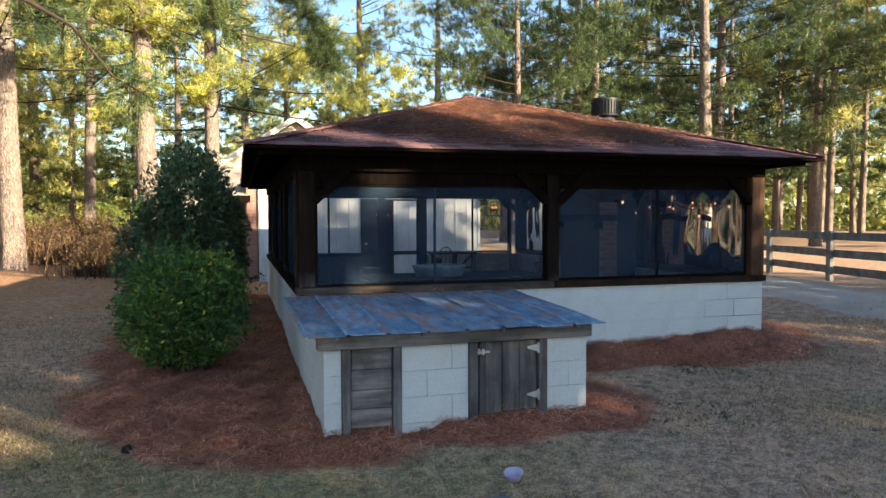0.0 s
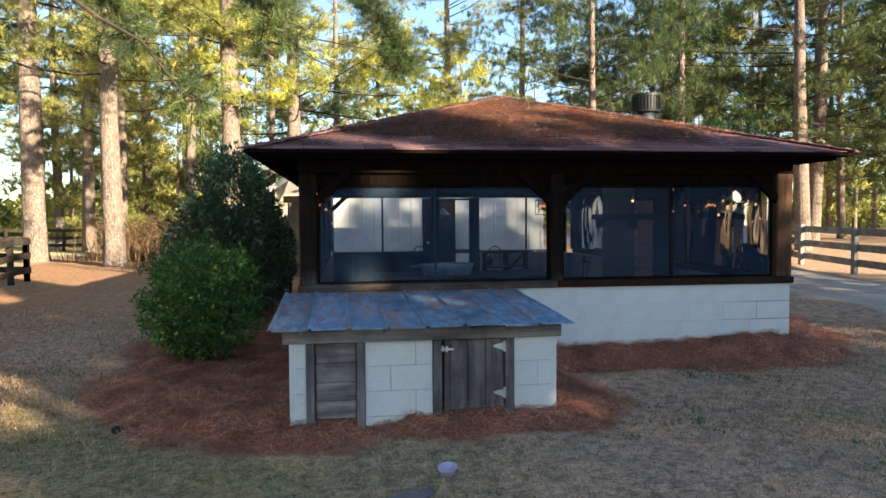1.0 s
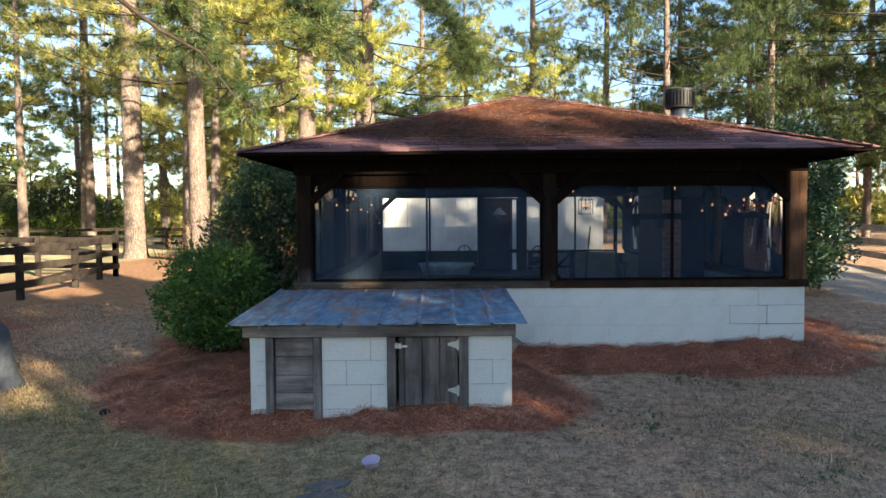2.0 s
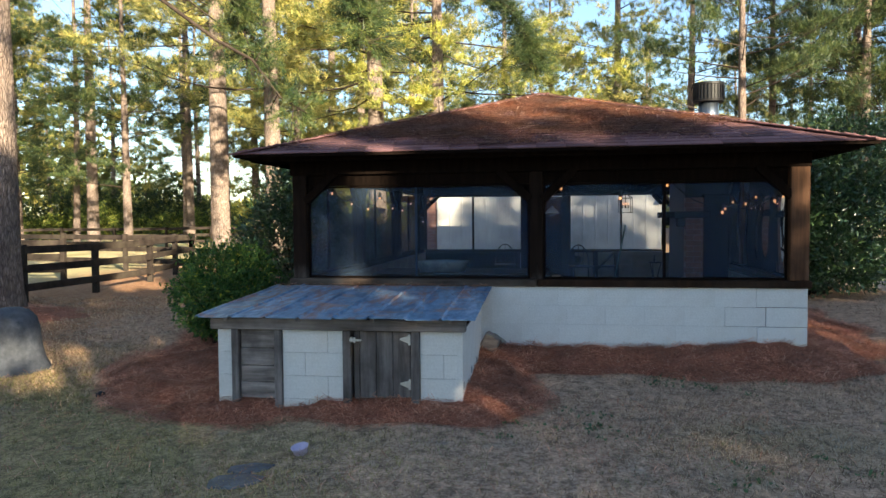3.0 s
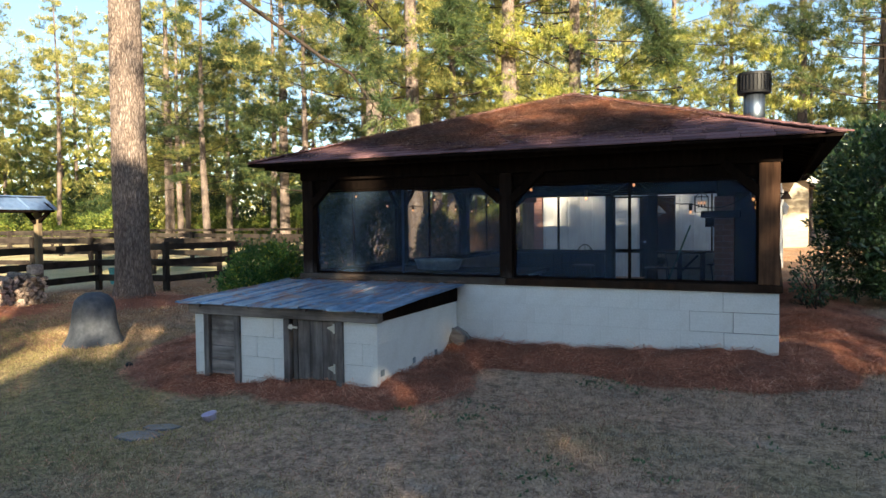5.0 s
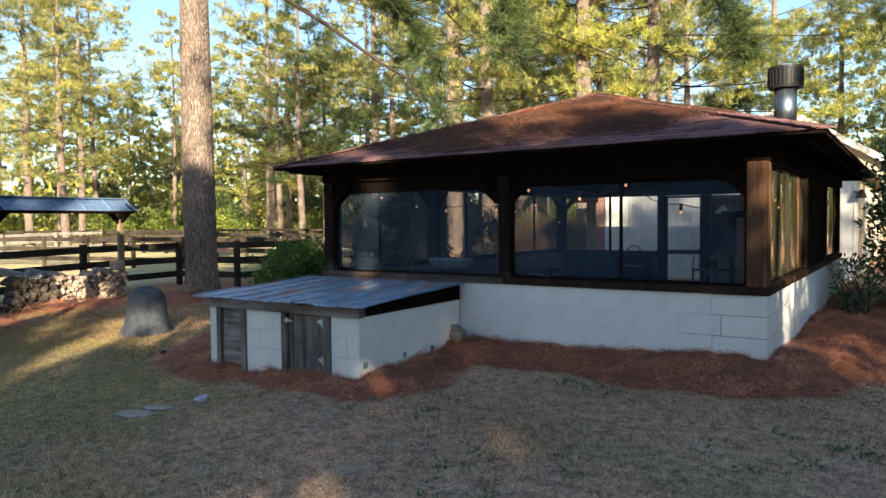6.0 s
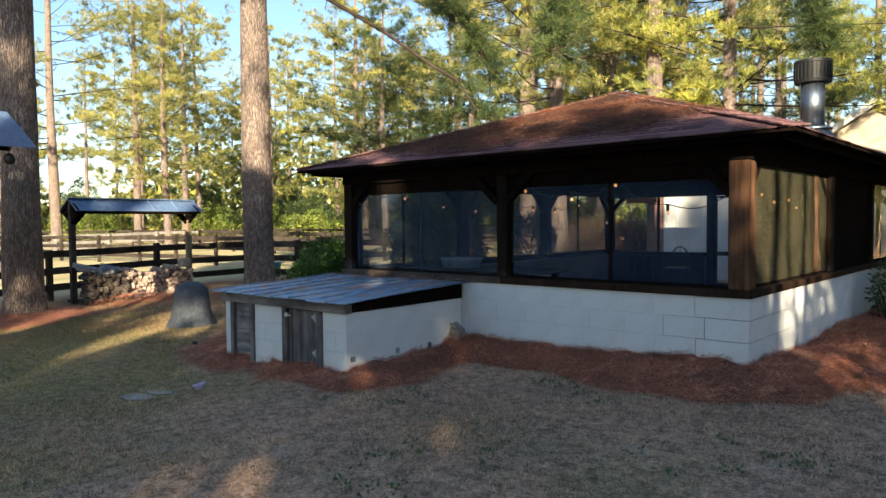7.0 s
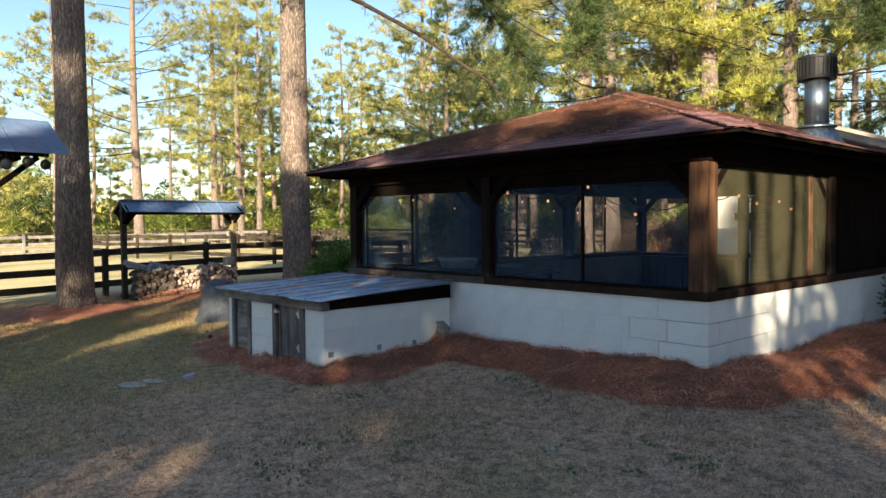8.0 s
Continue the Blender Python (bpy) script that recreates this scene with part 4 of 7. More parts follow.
# tin roof of ribbed sheets
def tin_z(y):
    return 0.772 + (y - 5.10) * 0.046
TX0, TX1, TY0, TY1 = 0.645, 3.08, 5.06, 6.99
k = 8
wsh = (TX1 - TX0) / k
for i in range(k):
    x0 = TX0 + i * wsh
    m = Mesh()
    prof = [(0, 0.004), (0.010, 0.016), (0.024, 0.016), (0.036, 0.002), (wsh * 0.5, 0.0 + 0.004 * (i % 2)), (wsh - 0.002, 0.002)]
    rows = 6
    vs, fs = [], []
    for r in range(rows):
        y = TY0 + (TY1 - TY0) * r / (rows - 1) - (0.012 * math.sin(i * 2.3) if r == 0 else 0)
        for px, pz in prof:
            vs.append((x0 + px, y, tin_z(y) + pz + 0.004 * math.sin(i * 1.7 + r * 1.3)))
    np_ = len(prof)
    for r in range(rows - 1):
        for q in range(np_ - 1):
            fs.append((r * np_ + q, r * np_ + q + 1, (r + 1) * np_ + q + 1, (r + 1) * np_ + q))
    nb = len(vs)
    vs += [(a, b, c - 0.006) for a, b, c in vs]
    fs += [tuple(nb + q for q in reversed(ff)) for ff in fs[:]]
    fs += [(q + 1, q, nb + q, nb + q + 1) for q in range(np_ - 1)]
    m.add(vs, fs)
    part("tin_sheet", m, M_TIN, pump, "rust-streaked galvanised tin sheet")
for i in range(4):
    x = HX0 + 0.1 + i * 0.65
    part("rafter", Mesh().beam((x, TY0 + 0.06, tin_z(TY0) - 0.022), (x, TY1, tin_z(TY1) - 0.022), 0.04, 0.036, 0.003), M_GREYWOOD, pump)

# ---- house behind the porch ----
house = turned(thing("house", (4.0, 22.0, 0), "white board-sided house with a brick chimney and a taller cream gable", "house"), TURN_H)
WX0, WX1, WY0, WY1 = 1.18, 6.86, 17.5, 31.9
part("wall", Mesh().box(WX0, WY0, -0.2, WX1, WY0 + 0.15, 2.62), M_SIDING, house, "white vertical board siding")
part("wall", Mesh().box(WX1 - 0.15, WY0 + 0.15, -0.2, WX1, WY1, 2.62), M_CREAM, house)
part("wall", Mesh().box(WX0, WY0 + 0.15, -0.2, WX0 + 0.15, WY1, 2.62), M_SIDING, house)
for i in range(19):
    x = WX0 + 0.02 + i * 0.31
    part("batten", Mesh().box(x, WY0 - 0.016, 0.0, x + 0.04, WY0 - 0.001, 2.60, 0.003), M_SIDING, house)
part("foundation", Mesh().box(WX0 - 0.02, WY0 - 0.03, -0.2, WX1 + 0.02, WY0 - 0.018, 0.10), M_MORTAR, house)
hdoor = part("door", Mesh().box(3.720, WY0 - 0.030, 0.06, 4.470, WY0 - 0.017, 2.08, 0.003), M_DARKWOOD, house, "dark stained back door")
part("door_frame", Mesh().box(3.670, WY0 - 0.036, 0.06, 3.718, WY0 - 0.017, 2.13, 0.003).box(4.472, WY0 - 0.036, 0.06, 4.520, WY0 - 0.017, 2.13, 0.003).box(3.720, WY0 - 0.036, 2.082, 4.470, WY0 - 0.017, 2.13, 0.003), M_DARKWOOD, hdoor)
part("door_knob", Mesh().lathe([(0.012, 0.0), (0.03, 0.02), (0.03, 0.04), (0.012, 0.05)], 12, m=pose(3.80, WY0 - 0.03, 1.0, 90, 0, 0)), M_HINGE, hdoor, "zinc door knob")
ridge = 3.65
cx = (WX0 + WX1) / 2
part("roof", Mesh().add([(WX0 - 0.3, WY0 - 0.3, 2.55), (cx, WY0 - 0.3, ridge), (WX1 + 0.3, WY0 - 0.3, 2.55), (WX0 - 0.3, WY1, 2.55), (cx, WY1, ridge), (WX1 + 0.3, WY1, 2.55),
     (WX0 - 0.3, WY0 - 0.3, 2.47), (cx, WY0 - 0.3, ridge - 0.08), (WX1 + 0.3, WY0 - 0.3, 2.47), (WX0 - 0.3, WY1, 2.47), (cx, WY1, ridge - 0.08), (WX1 + 0.3, WY1, 2.47)],
     [(0, 1, 4, 3), (1, 2, 5, 4), (6, 9, 10, 7), (7, 10, 11, 8), (0, 6, 7, 1), (1, 7, 8, 2), (3, 4, 10, 9), (4, 5, 11, 10), (0, 3, 9, 6), (2, 8, 11, 5)]), M_ROOFGREY, house, "pale shingle roof")
part("gable_wall", Mesh().add([(WX0, WY0 + 0.01, 2.62), (WX1, WY0 + 0.01, 2.62), (cx, WY0 + 0.01, ridge - 0.09), (WX0, WY0 + 0.14, 2.62), (WX1, WY0 + 0.14, 2.62), (cx, WY0 + 0.14, ridge - 0.09)],
     [(0, 1, 2), (5, 4, 3), (0, 3, 4, 1), (1, 4, 5, 2), (2, 5, 3, 0)]), M_SIDING, house)
# taller block with the cream gable
gx, gy, gp, gs = 3.23, 32.2, 6.12, 0.64
half = 5.0
ge = gp - half * gs
part("wall", Mesh().box(gx - half + 0.3, gy, -0.2, gx + half - 0.3, gy + 0.2, ge + 0.1), M_CREAM, house)
part("gable_wall", Mesh().add([(gx - half + 0.3, gy, ge + 0.1), (gx + half - 0.3, gy, ge + 0.1), (gx, gy, gp - 0.2), (gx - half + 0.3, gy + 0.2, ge + 0.1), (gx + half - 0.3, gy + 0.2, ge + 0.1), (gx, gy + 0.2, gp - 0.2)],
     [(0, 1, 2), (5, 4, 3), (0, 3, 4, 1), (1, 4, 5, 2), (2, 5, 3, 0)]), M_CREAM, house, "cream gable wall")
for s in (-1, 1):
    part("rake_board", Mesh().beam((gx + s * half, gy - 0.3, ge - 0.02), (gx, gy - 0.3, gp - 0.02), 0.05, 0.24, 0.005), M_SIDING, house, "white rake board")
    part("roof", Mesh().add([(gx, gy - 0.27, gp), (gx, gy + 9, gp), (gx + s * half, gy + 9, ge), (gx + s * half, gy - 0.27, ge), (gx, gy - 0.27, gp - 0.1), (gx, gy + 9, gp - 0.1), (gx + s * half, gy + 9, ge - 0.1), (gx + s * half, gy - 0.27, ge - 0.1)],
         [(0, 1, 2, 3), (7, 6, 5, 4), (0, 3, 7, 4), (3, 2, 6, 7), (2, 1, 5, 6), (1, 0, 4, 5)]), M_ROOFGREY, house)
# brick chimney shaft and the low side porch
part("chimney_shaft", Mesh().box(0.90, 17.56, -0.2, 1.16, 18.2, 2.5, 0.01), M_BRICK, house, "red brick shaft")
part("side_wall", Mesh().box(0.30, 18.4, 0.72, 0.89, 18.6, 2.3), M_PALEPOST, house)
part("side_wall", Mesh().box(0.30, 18.36, -0.2, 0.89, 18.6, 0.715), M_BRICK, house, "red brick lower wall")
part("side_roof", Mesh().add([(0.18, 17.5, 2.22), (1.0, 17.5, 2.22), (1.0, 20.6, 3.05), (0.18, 20.6, 3.05), (0.18, 17.5, 2.14), (1.0, 17.5, 2.14), (1.0, 20.6, 2.97), (0.18, 20.6, 2.97)],
     [(0, 1, 2, 3), (7, 6, 5, 4), (0, 4, 5, 1), (1, 5, 6, 2), (2, 6, 7, 3), (3, 7, 4, 0)]), M_ROOFGREY, house, "sunlit pale shingle lean-to roof")
part("side_fascia", Mesh().box(0.18, 17.46, 2.03, 1.0, 17.495, 2.20, 0.004), M_DARKWOOD, house)
# fittings on the side wall
for yy in (20.2, 25.4):
    dr = part("door", Mesh().box(WX1 + 0.001, yy, 0.12, WX1 + 0.03, yy + 0.9, 2.1, 0.004), M_SIDING, house, "white panelled door")
    part("door_frame", Mesh().box(WX1 + 0.001, yy - 0.1, 0.1, WX1 + 0.045, yy - 0.004, 2.2, 0.004).box(WX1 + 0.001, yy + 0.904, 0.1, WX1 + 0.045, yy + 1.0, 2.2, 0.004).box(WX1 + 0.001, yy - 0.1, 2.204, WX1 + 0.045, yy + 1.0, 2.3, 0.004), M_SIDING, dr)
wl = thing("wall_lantern", (7.0, 19.6, 1.8), "white hexagonal wall lantern on a bracket", "lantern")
part("bracket", Mesh().tube([(WX1, 19.6, 1.82), (6.94, 19.6, 1.95), (7.02, 19.6, 1.93)], 0.015, 8), M_SIDING, wl)
part("lamp_glass", Mesh().lathe([(0.05, -0.12), (0.085, 0.08)], 6, (7.02, 19.6, 1.75)), M_SIDING, wl)
part("lamp_roof", Mesh().lathe([(0.11, 0.0), (0.03, 0.09), (0.012, 0.13)], 6, (7.02, 19.6, 1.83)), M_SIDING, wl)
fl = thing("flood_lamp", (6.95, 17.42, 2.05), "brown cone flood lamp under the white wall's eave", "lamp")
part("arm", Mesh().tube([(6.80, 17.49, 2.12), (6.90, 17.36, 2.10)], 0.02, 8), M_BLACKMETAL, fl)
part("shade", Mesh().lathe([(0.03, 0.10), (0.05, 0.06), (0.11, -0.06), (0.115, -0.08), (0.02, -0.06)], 14, (6.93, 17.33, 2.06)), M_POSTWOOD, fl)
wl2 = thing("wall_lantern", (4.15, 17.4, 1.65), "small grey wall lamp on the white siding", "lantern")
part("back_plate", Mesh().box(4.10, 17.455, 1.62, 4.2, 17.48, 1.82, 0.004), M_TARP, wl2)
part("shade", Mesh().lathe([(0.05, -0.05), (0.19, -0.02), (0.05, 0.12), (0.02, 0.16)], 12, (4.15, 17.27, 1.72)), M_TARP, wl2)

# ---- fences ----
def board_fence(pts, name, mat, label, height=1.12, rails=(1.02, 0.66, 0.30), w=0.15, post_w=0.12, spacing=None, group="paddock fences"):
    fe = thing(name, (*pts[0], 0), label, "fence", group)
    full = []
    for (ax, ay), (bx, by) in zip(pts, pts[1:]):
        L = math.hypot(bx - ax, by - ay)
        n = max(1, round(L / spacing)) if spacing else 1
        for i in range(n):
            full.append((ax + (bx - ax) * i / n, ay + (by - ay) * i / n))
    full.append(pts[-1])
    for x, y in full:
        z = float(ground_z(x, y))
        part("post", Mesh().box(x - post_w / 2, y - post_w / 2, z - 0.2, x + post_w / 2, y + post_w / 2, z + height + random.uniform(-0.02, 0.03), 0.008), mat, fe)
    for (ax, ay), (bx, by) in zip(full, full[1:]):
        d = Vector((bx - ax, by - ay, 0)).normalized()
        nrm = Vector((d.y, -d.x, 0)) * (post_w / 2 + 0.018)
        za, zb = float(ground_z(ax, ay)), float(ground_z(bx, by))
        for r in rails:
            j = random.uniform(-0.015, 0.015)
            part("rail", Mesh().beam(Vector((ax, ay, za + r + j)) + nrm - d * 0.04, Vector((bx, by, zb + r - j)) + nrm + d * 0.04, 0.035, w, 0.005), mat, fe)
    return fe


board_fence([(-8.1, -3.5), (-8.1, -0.9), (-8.1, 1.7), (-8.1, 4.2), (-8.1, 6.75), (-8.15, 9.25), (-8.1, 11.8), (-6.25, 12.05), (-6.0, 14.0), (-6.05, 16.4), (-6.25, 18.1), (-6.3, 19.2)], "paddock_fence", M_FENCE, "dark weathered three-rail board fence", spacing=None)
board_fence([(-6.3, 19.2), (-16, 21.5), (-30, 24)], "paddock_fence", M_FENCE, "dark weathered three-rail board fence", spacing=2.4)
board_fence([(-30, 24), (-31, 8), (-33, -14)], "paddock_fence", M_FENCE_PALE, "pale sunlit three-rail fence across the paddock", spacing=2.6)
board_fence([(-4, 38), (-16, 36), (-34, 31), (-52, 22), (-58, 2)], "paddock_fence", M_FENCE, "far dark board fence before the woods", spacing=2.6)
board_fence([(-8.5, 16.5), (-20, 15.0), (-30, 13.0)], "paddock_fence", M_FENCE, "dark board fence crossing the sunlit paddock", spacing=2.4)
board_fence([(11.6, 4.0), (12.3, 9.6), (13.0, 12.1), (13.6, 14.5), (14.2, 17.2), (17, 30), (21, 48)], "roadside_fence", M_FENCE_PALE, "grey weathered board fence beside the drive", rails=(1.0, 0.62, 0.26), w=0.17, spacing=2.5)

# ---- firewood rack ----
rack = thing("firewood_rack", (-7.0, 8.0, 0), "open timber firewood shelter on two posts with a blue tin roof", "shelter")
zr = -0.08
for y, s, mat in ((6.78, 1, M_FENCE), (9.42, -1, M_PALEPOST)):
    part("post", Mesh().box(-7.055, y - 0.055, zr - 0.1, -6.945, y + 0.055, 2.06, 0.006), mat, rack, "pale unstained post" if s < 0 else "dark stained post")
    part("tie_beam", Mesh().beam((-6.66, y, 1.86), (-7.36, y, 1.86), 0.06, 0.09, 0.005), M_DARKWOOD, rack)
    part("knee_brace", Mesh().beam((-7.0, y + s * 0.05, 1.62), (-7.0, y + s * 0.32, 1.93), 0.06, 0.08, 0.004), M_DARKWOOD, rack)
    for dx in (0.32, -0.32):
        part("gable_brace", Mesh().beam((-7.0, y, 1.62), (-7.0 + dx, y, 1.84), 0.06, 0.07, 0.004), M_DARKWOOD, rack)
        part("rafter", Mesh().beam((-7.0, y - s * 0.03, 2.09), (-7.0 + dx * 1.2, y - s * 0.03, 1.86), 0.05, 0.07, 0.004), M_DARKWOOD, rack)
part("ridge_beam", Mesh().beam((-7.0, 6.74, 2.04), (-7.0, 9.5, 2.04), 0.05, 0.09, 0.005), M_DARKWOOD, rack)
for x in (-6.66, -7.36):
    part("purlin", Mesh().beam((x, 6.72, 1.85), (x, 9.52, 1.85), 0.05, 0.05, 0.005), M_DARKWOOD, rack)
for i in range(5):
    y0 = 6.70 + i * 0.57
    m = Mesh()
    for xa, za, xb, zb in ((-6.60, 1.885, -7.0, 2.135), (-7.0, 2.135, -7.42, 1.885)):
        m.add([(xa, y0, za), (xa, y0 + 0.555, za), (xb, y0 + 0.555, zb), (xb, y0, zb), (xa, y0, za - 0.012), (xa, y0 + 0.555, za - 0.012), (xb, y0 + 0.555, zb - 0.012), (xb, y0, zb - 0.012)],
              [(0, 1, 2, 3), (7, 6, 5, 4), (0, 4, 5, 1), (1, 5, 6, 2), (2, 6, 7, 3), (3, 7, 4, 0)])
        m.beam((xa, y0 + 0.56, za + 0.008), (xb, y0 + 0.56, zb + 0.008), 0.03, 0.025, 0.006)
    part("tin_sheet", m, M_TIN_BLUE, rack, "blue-grey tin sheet with raised seams")
part("ridge_cap", Mesh().beam((-7.0, 6.69, 2.145), (-7.0, 9.56, 2.145), 0.16, 0.025, 0.01), M_TIN_BLUE, rack)
for y in (6.9, 9.2):
    part("skid", Mesh().box(-7.5, y - 0.05, zr - 0.02, -6.7, y + 0.05, zr + 0.09, 0.006), M_FENCE, rack)
part("front_skid", Mesh().box(-6.62, 7.9, zr - 0.02, -6.52, 9.45, zr + 0.07, 0.006), M_GREYWOOD_H, rack)

rng = random.Random(5)


def log_shapes(mat, lo, hi, length):
    shapes = []
    for k in range(7):
        m = Mesh()
        n = rng.choice((3, 4, 4, 5, 6))
        r = rng.uniform(lo, hi)
        ring = [(r * rng.uniform(0.7, 1.2) * math.cos(2 * math.pi * i / n), r * rng.uniform(0.7, 1.15) * math.sin(2 * math.pi * i / n)) for i in range(n)]
        m.add([(0, a, b) for a, b in ring] + [(-length, a * 0.95, b * 0.95) for a, b in ring], [tuple(range(n)), tuple(range(n, 2 * n))[::-1]] + [(i, i + n, (i + 1) % n + n, (i + 1) % n) for i in range(n)])
        me = m.data("log")
        me.materials.append(mat)
        shapes.append(me)
    return shapes


def wood_pile(y0, y1, top, x, logs, label, grey=None):
    pile = thing("firewood_pile", (x, (y0 + y1) / 2, 0), label, "firewood", "firewood piles")
    for row in range(9):
        y = y0 + (row % 2) * 0.04
        z0 = zr + 0.10 + row * 0.082
        while y < y1:
            if z0 < top - 0.10 * math.sin((y - y0) * 3.1) ** 2:
                piece("log", rng.choice(logs), pile, pose(x + rng.uniform(-0.08, 0.06), y, z0 + rng.uniform(-0.02, 0.02), rng.uniform(0, 360), rng.uniform(-6, 6), rng.uniform(-10, 10)))
            y += rng.uniform(0.085, 0.125)
    for k in range(9 if grey else 0):
        piece("log", rng.choice(grey), pile, pose(x + rng.uniform(-0.12, 0.05), y0 + 0.05 + (y1 - y0 - 0.1) * k / 9, top + 0.04 + rng.uniform(-0.04, 0.05), rng.uniform(0, 360), rng.uniform(-25, 15), rng.uniform(20, 75)))
    return pile


wood_pile(7.72, 9.34, 0.64, -6.66, log_shapes(M_CUTWOOD, 0.045, 0.072, 0.42), "stacked split firewood with pale cut ends showing")
wood_pile(6.92, 7.72, 0.62, -6.58, log_shapes(M_DARKLOG, 0.05, 0.08, 0.45), "stack of dark barky firewood topped with greyed slabs", log_shapes(M_GREYLOG, 0.035, 0.06, 0.36))
single("log_round", Mesh().box(-6.95, 9.08, 0.60, -6.70, 9.30, 0.80, 0.03, pose(0, 0, 0)), M_CUTWOOD, "pale sawn wood block on top of the pile", "log", at=(-6.8, 9.2, 0.6))

# ---- covered fire bell shape on the lawn: a draped, round-shouldered cover ----
cover = Mesh()
prof = [(0.46, -0.14), (0.43, -0.07), (0.36, 0.06), (0.315, 0.25), (0.30, 0.42), (0.27, 0.53), (0.20, 0.60), (0.11, 0.64), (0.02, 0.65)]
sides = 30
vs = []
for r, z in prof:
    for k in range(sides):
        a = 2 * math.pi * k / sides
        fold = 1 + (0.10 * max(0, 0.4 - z) * math.sin(a * 5 + 0.7) + 0.05 * max(0, 0.4 - z) * math.sin(a * 11))
        vs.append((-2.25 + 0.92 * r * fold * math.cos(a), 6.6 + 0.92 * r * fold * math.sin(a), z))
fs = [(i * sides + k, i * sides + (k + 1) % sides, (i + 1) * sides + (k + 1) % sides, (i + 1) * sides + k) for i in range(len(prof) - 1) for k in range(sides)]
cover.add(vs, fs + [tuple((len(prof) - 1) * sides + k for k in range(sides))])
single("fire_pit_cover", cover, M_TARP, "grey draped cover over a round fire pit on the lawn", "cover", at=(-2.25, 6.6, -0.08), smooth=True)

# ---- second tin shelter beyond the pines ----
shelter = thing("tin_shelter", (-3.6, 1.6, 0), "open shelter with a low blue-grey tin roof and hanging lamps", "shelter")
for x in (-2.6, -4.9):
    for y in (-1.6, 3.3):
        part("post", Mesh().box(x - 0.07, y - 0.07, -0.3, x + 0.07, y + 0.07, 2.62, 0.008), M_DARKWOOD, shelter)
    part("plate", Mesh().beam((x, -2.0, 2.67), (x, 4.1, 2.67), 0.09, 0.12, 0.005), M_DARKWOOD, shelter)
part("tie_beam", Mesh().beam((-2.2, 3.6, 2.57), (-5.2, 3.6, 2.57), 0.08, 0.12, 0.005), M_DARKWOOD, shelter)
part("knee_brace", Mesh().beam((-2.6, 3.35, 2.1), (-2.6, 3.95, 2.6), 0.07, 0.08, 0.004), M_DARKWOOD, shelter)
for i in range(9):
    y1 = 4.22 - i * 0.7
    m = Mesh()
    for xa, za, xb, zb in ((-2.0, 2.62, -3.0, 3.20), (-3.0, 3.20, -5.5, 2.62)):
        m.add([(xa, y1 - 0.69, za), (xa, y1, za), (xb, y1, zb), (xb, y1 - 0.69, zb), (xa, y1 - 0.69, za - 0.012), (xa, y1, za - 0.012), (xb, y1, zb - 0.012), (xb, y1 - 0.69, zb - 0.012)],
              [(0, 1, 2, 3), (7, 6, 5, 4), (0, 4, 5, 1), (1, 5, 6, 2), (2, 6, 7, 3), (3, 7, 4, 0)])
    part("tin_sheet", m, M_TIN_BLUE, shelter, "blue-grey tin sheet with rust streaks")
for i, (y, dz) in enumerate(((3.95, 0.0), (3.72, 0.03), (3.45, -0.02))):
    lm = thing("hanging_lamp", (-2.2, y, 2.5), "small dark round lamp under the tin eave", "lamp", "shelter lamps")
    part("cord", Mesh().tube([(-2.2, y, 2.63), (-2.2, y, 2.52 + dz)], 0.008, 6), M_BLACKMETAL, lm)
    part("globe", Mesh().lathe([(0.02, 0.08), (0.06, 0.05), (0.075, 0.0), (0.06, -0.05), (0.02, -0.07)], 12, (-2.2, y, 2.46 + dz)), M_TARP if i == 2 else M_BLACKMETAL, lm, smooth=True)

# ---- small things on the lawn ----
zb = float(ground_z(1.873, 4.181))
bowl = Mesh().lathe([(0.040, 0.0), (0.048, 0.003), (0.060, 0.058), (0.066, 0.060), (0.063, 0.055), (0.046, 0.012), (0.01, 0.010)], 22, m=pose(1.873, 4.181, zb, 10, -8, 0))
single("pet_bowl", bowl, M_BOWL, "small lilac plastic bowl lying tilted on the grass", "bowl", at=(1.873, 4.181, zb), smooth=True)
for x, y, sx, sy, r, corners in ((1.58, 3.68, 0.20, 0.115, 14, 7), (1.60, 3.90, 0.17, 0.085, 18, 6)):
    z = float(ground_z(x, y))
    m = Mesh()
    ring = [(sx * math.cos(a) * (1 + 0.16 * math.sin(3 * a + x * 5)), sy * math.sin(a) * (1 + 0.14 * math.cos(2 * a + y))) for a in [2 * math.pi * k / corners + 0.3 for k in range(corners)]]
    m.add([(a, b, 0.0) for a, b in ring] + [(a * 0.96, b * 0.96, 0.020) for a, b in ring], [tuple(range(corners, 2 * corners))] + [(k, (k + 1) % corners, (k + 1) % corners + corners, k + corners) for k in range(corners)], pose(x, y, z - 0.002, 0, 0, r))
    single("stepping_stone", m, M_SLAB, "flat dark slate stepping stone sunk in the grass", "stone", at=(x, y, z), group="stepping stones")
st = Mesh().lathe([(0.03, 0.0), (0.055, 0.03), (0.05, 0.06), (0.02, 0.075)], 7, (-0.58, 5.62, float(ground_z(-0.58, 5.62)) - 0.02), 0.9, 0.7)
single("stone", st, M_BLACKMETAL, "small dark stone at the edge of the straw", "stone", at=(-0.58, 5.62, -0.1))
rubble = thing("broken_block", (3.2, 6.7, 0.25), "broken grey concrete piece leaning in the wall's corner", "rubble")
part("slab", Mesh().box(-0.09, -0.05, -0.09, 0.09, 0.05, 0.09, 0.02, pose(3.12, 6.76, 0.29, 8, 28, -8)), M_GREYWOOD_H, rubble)
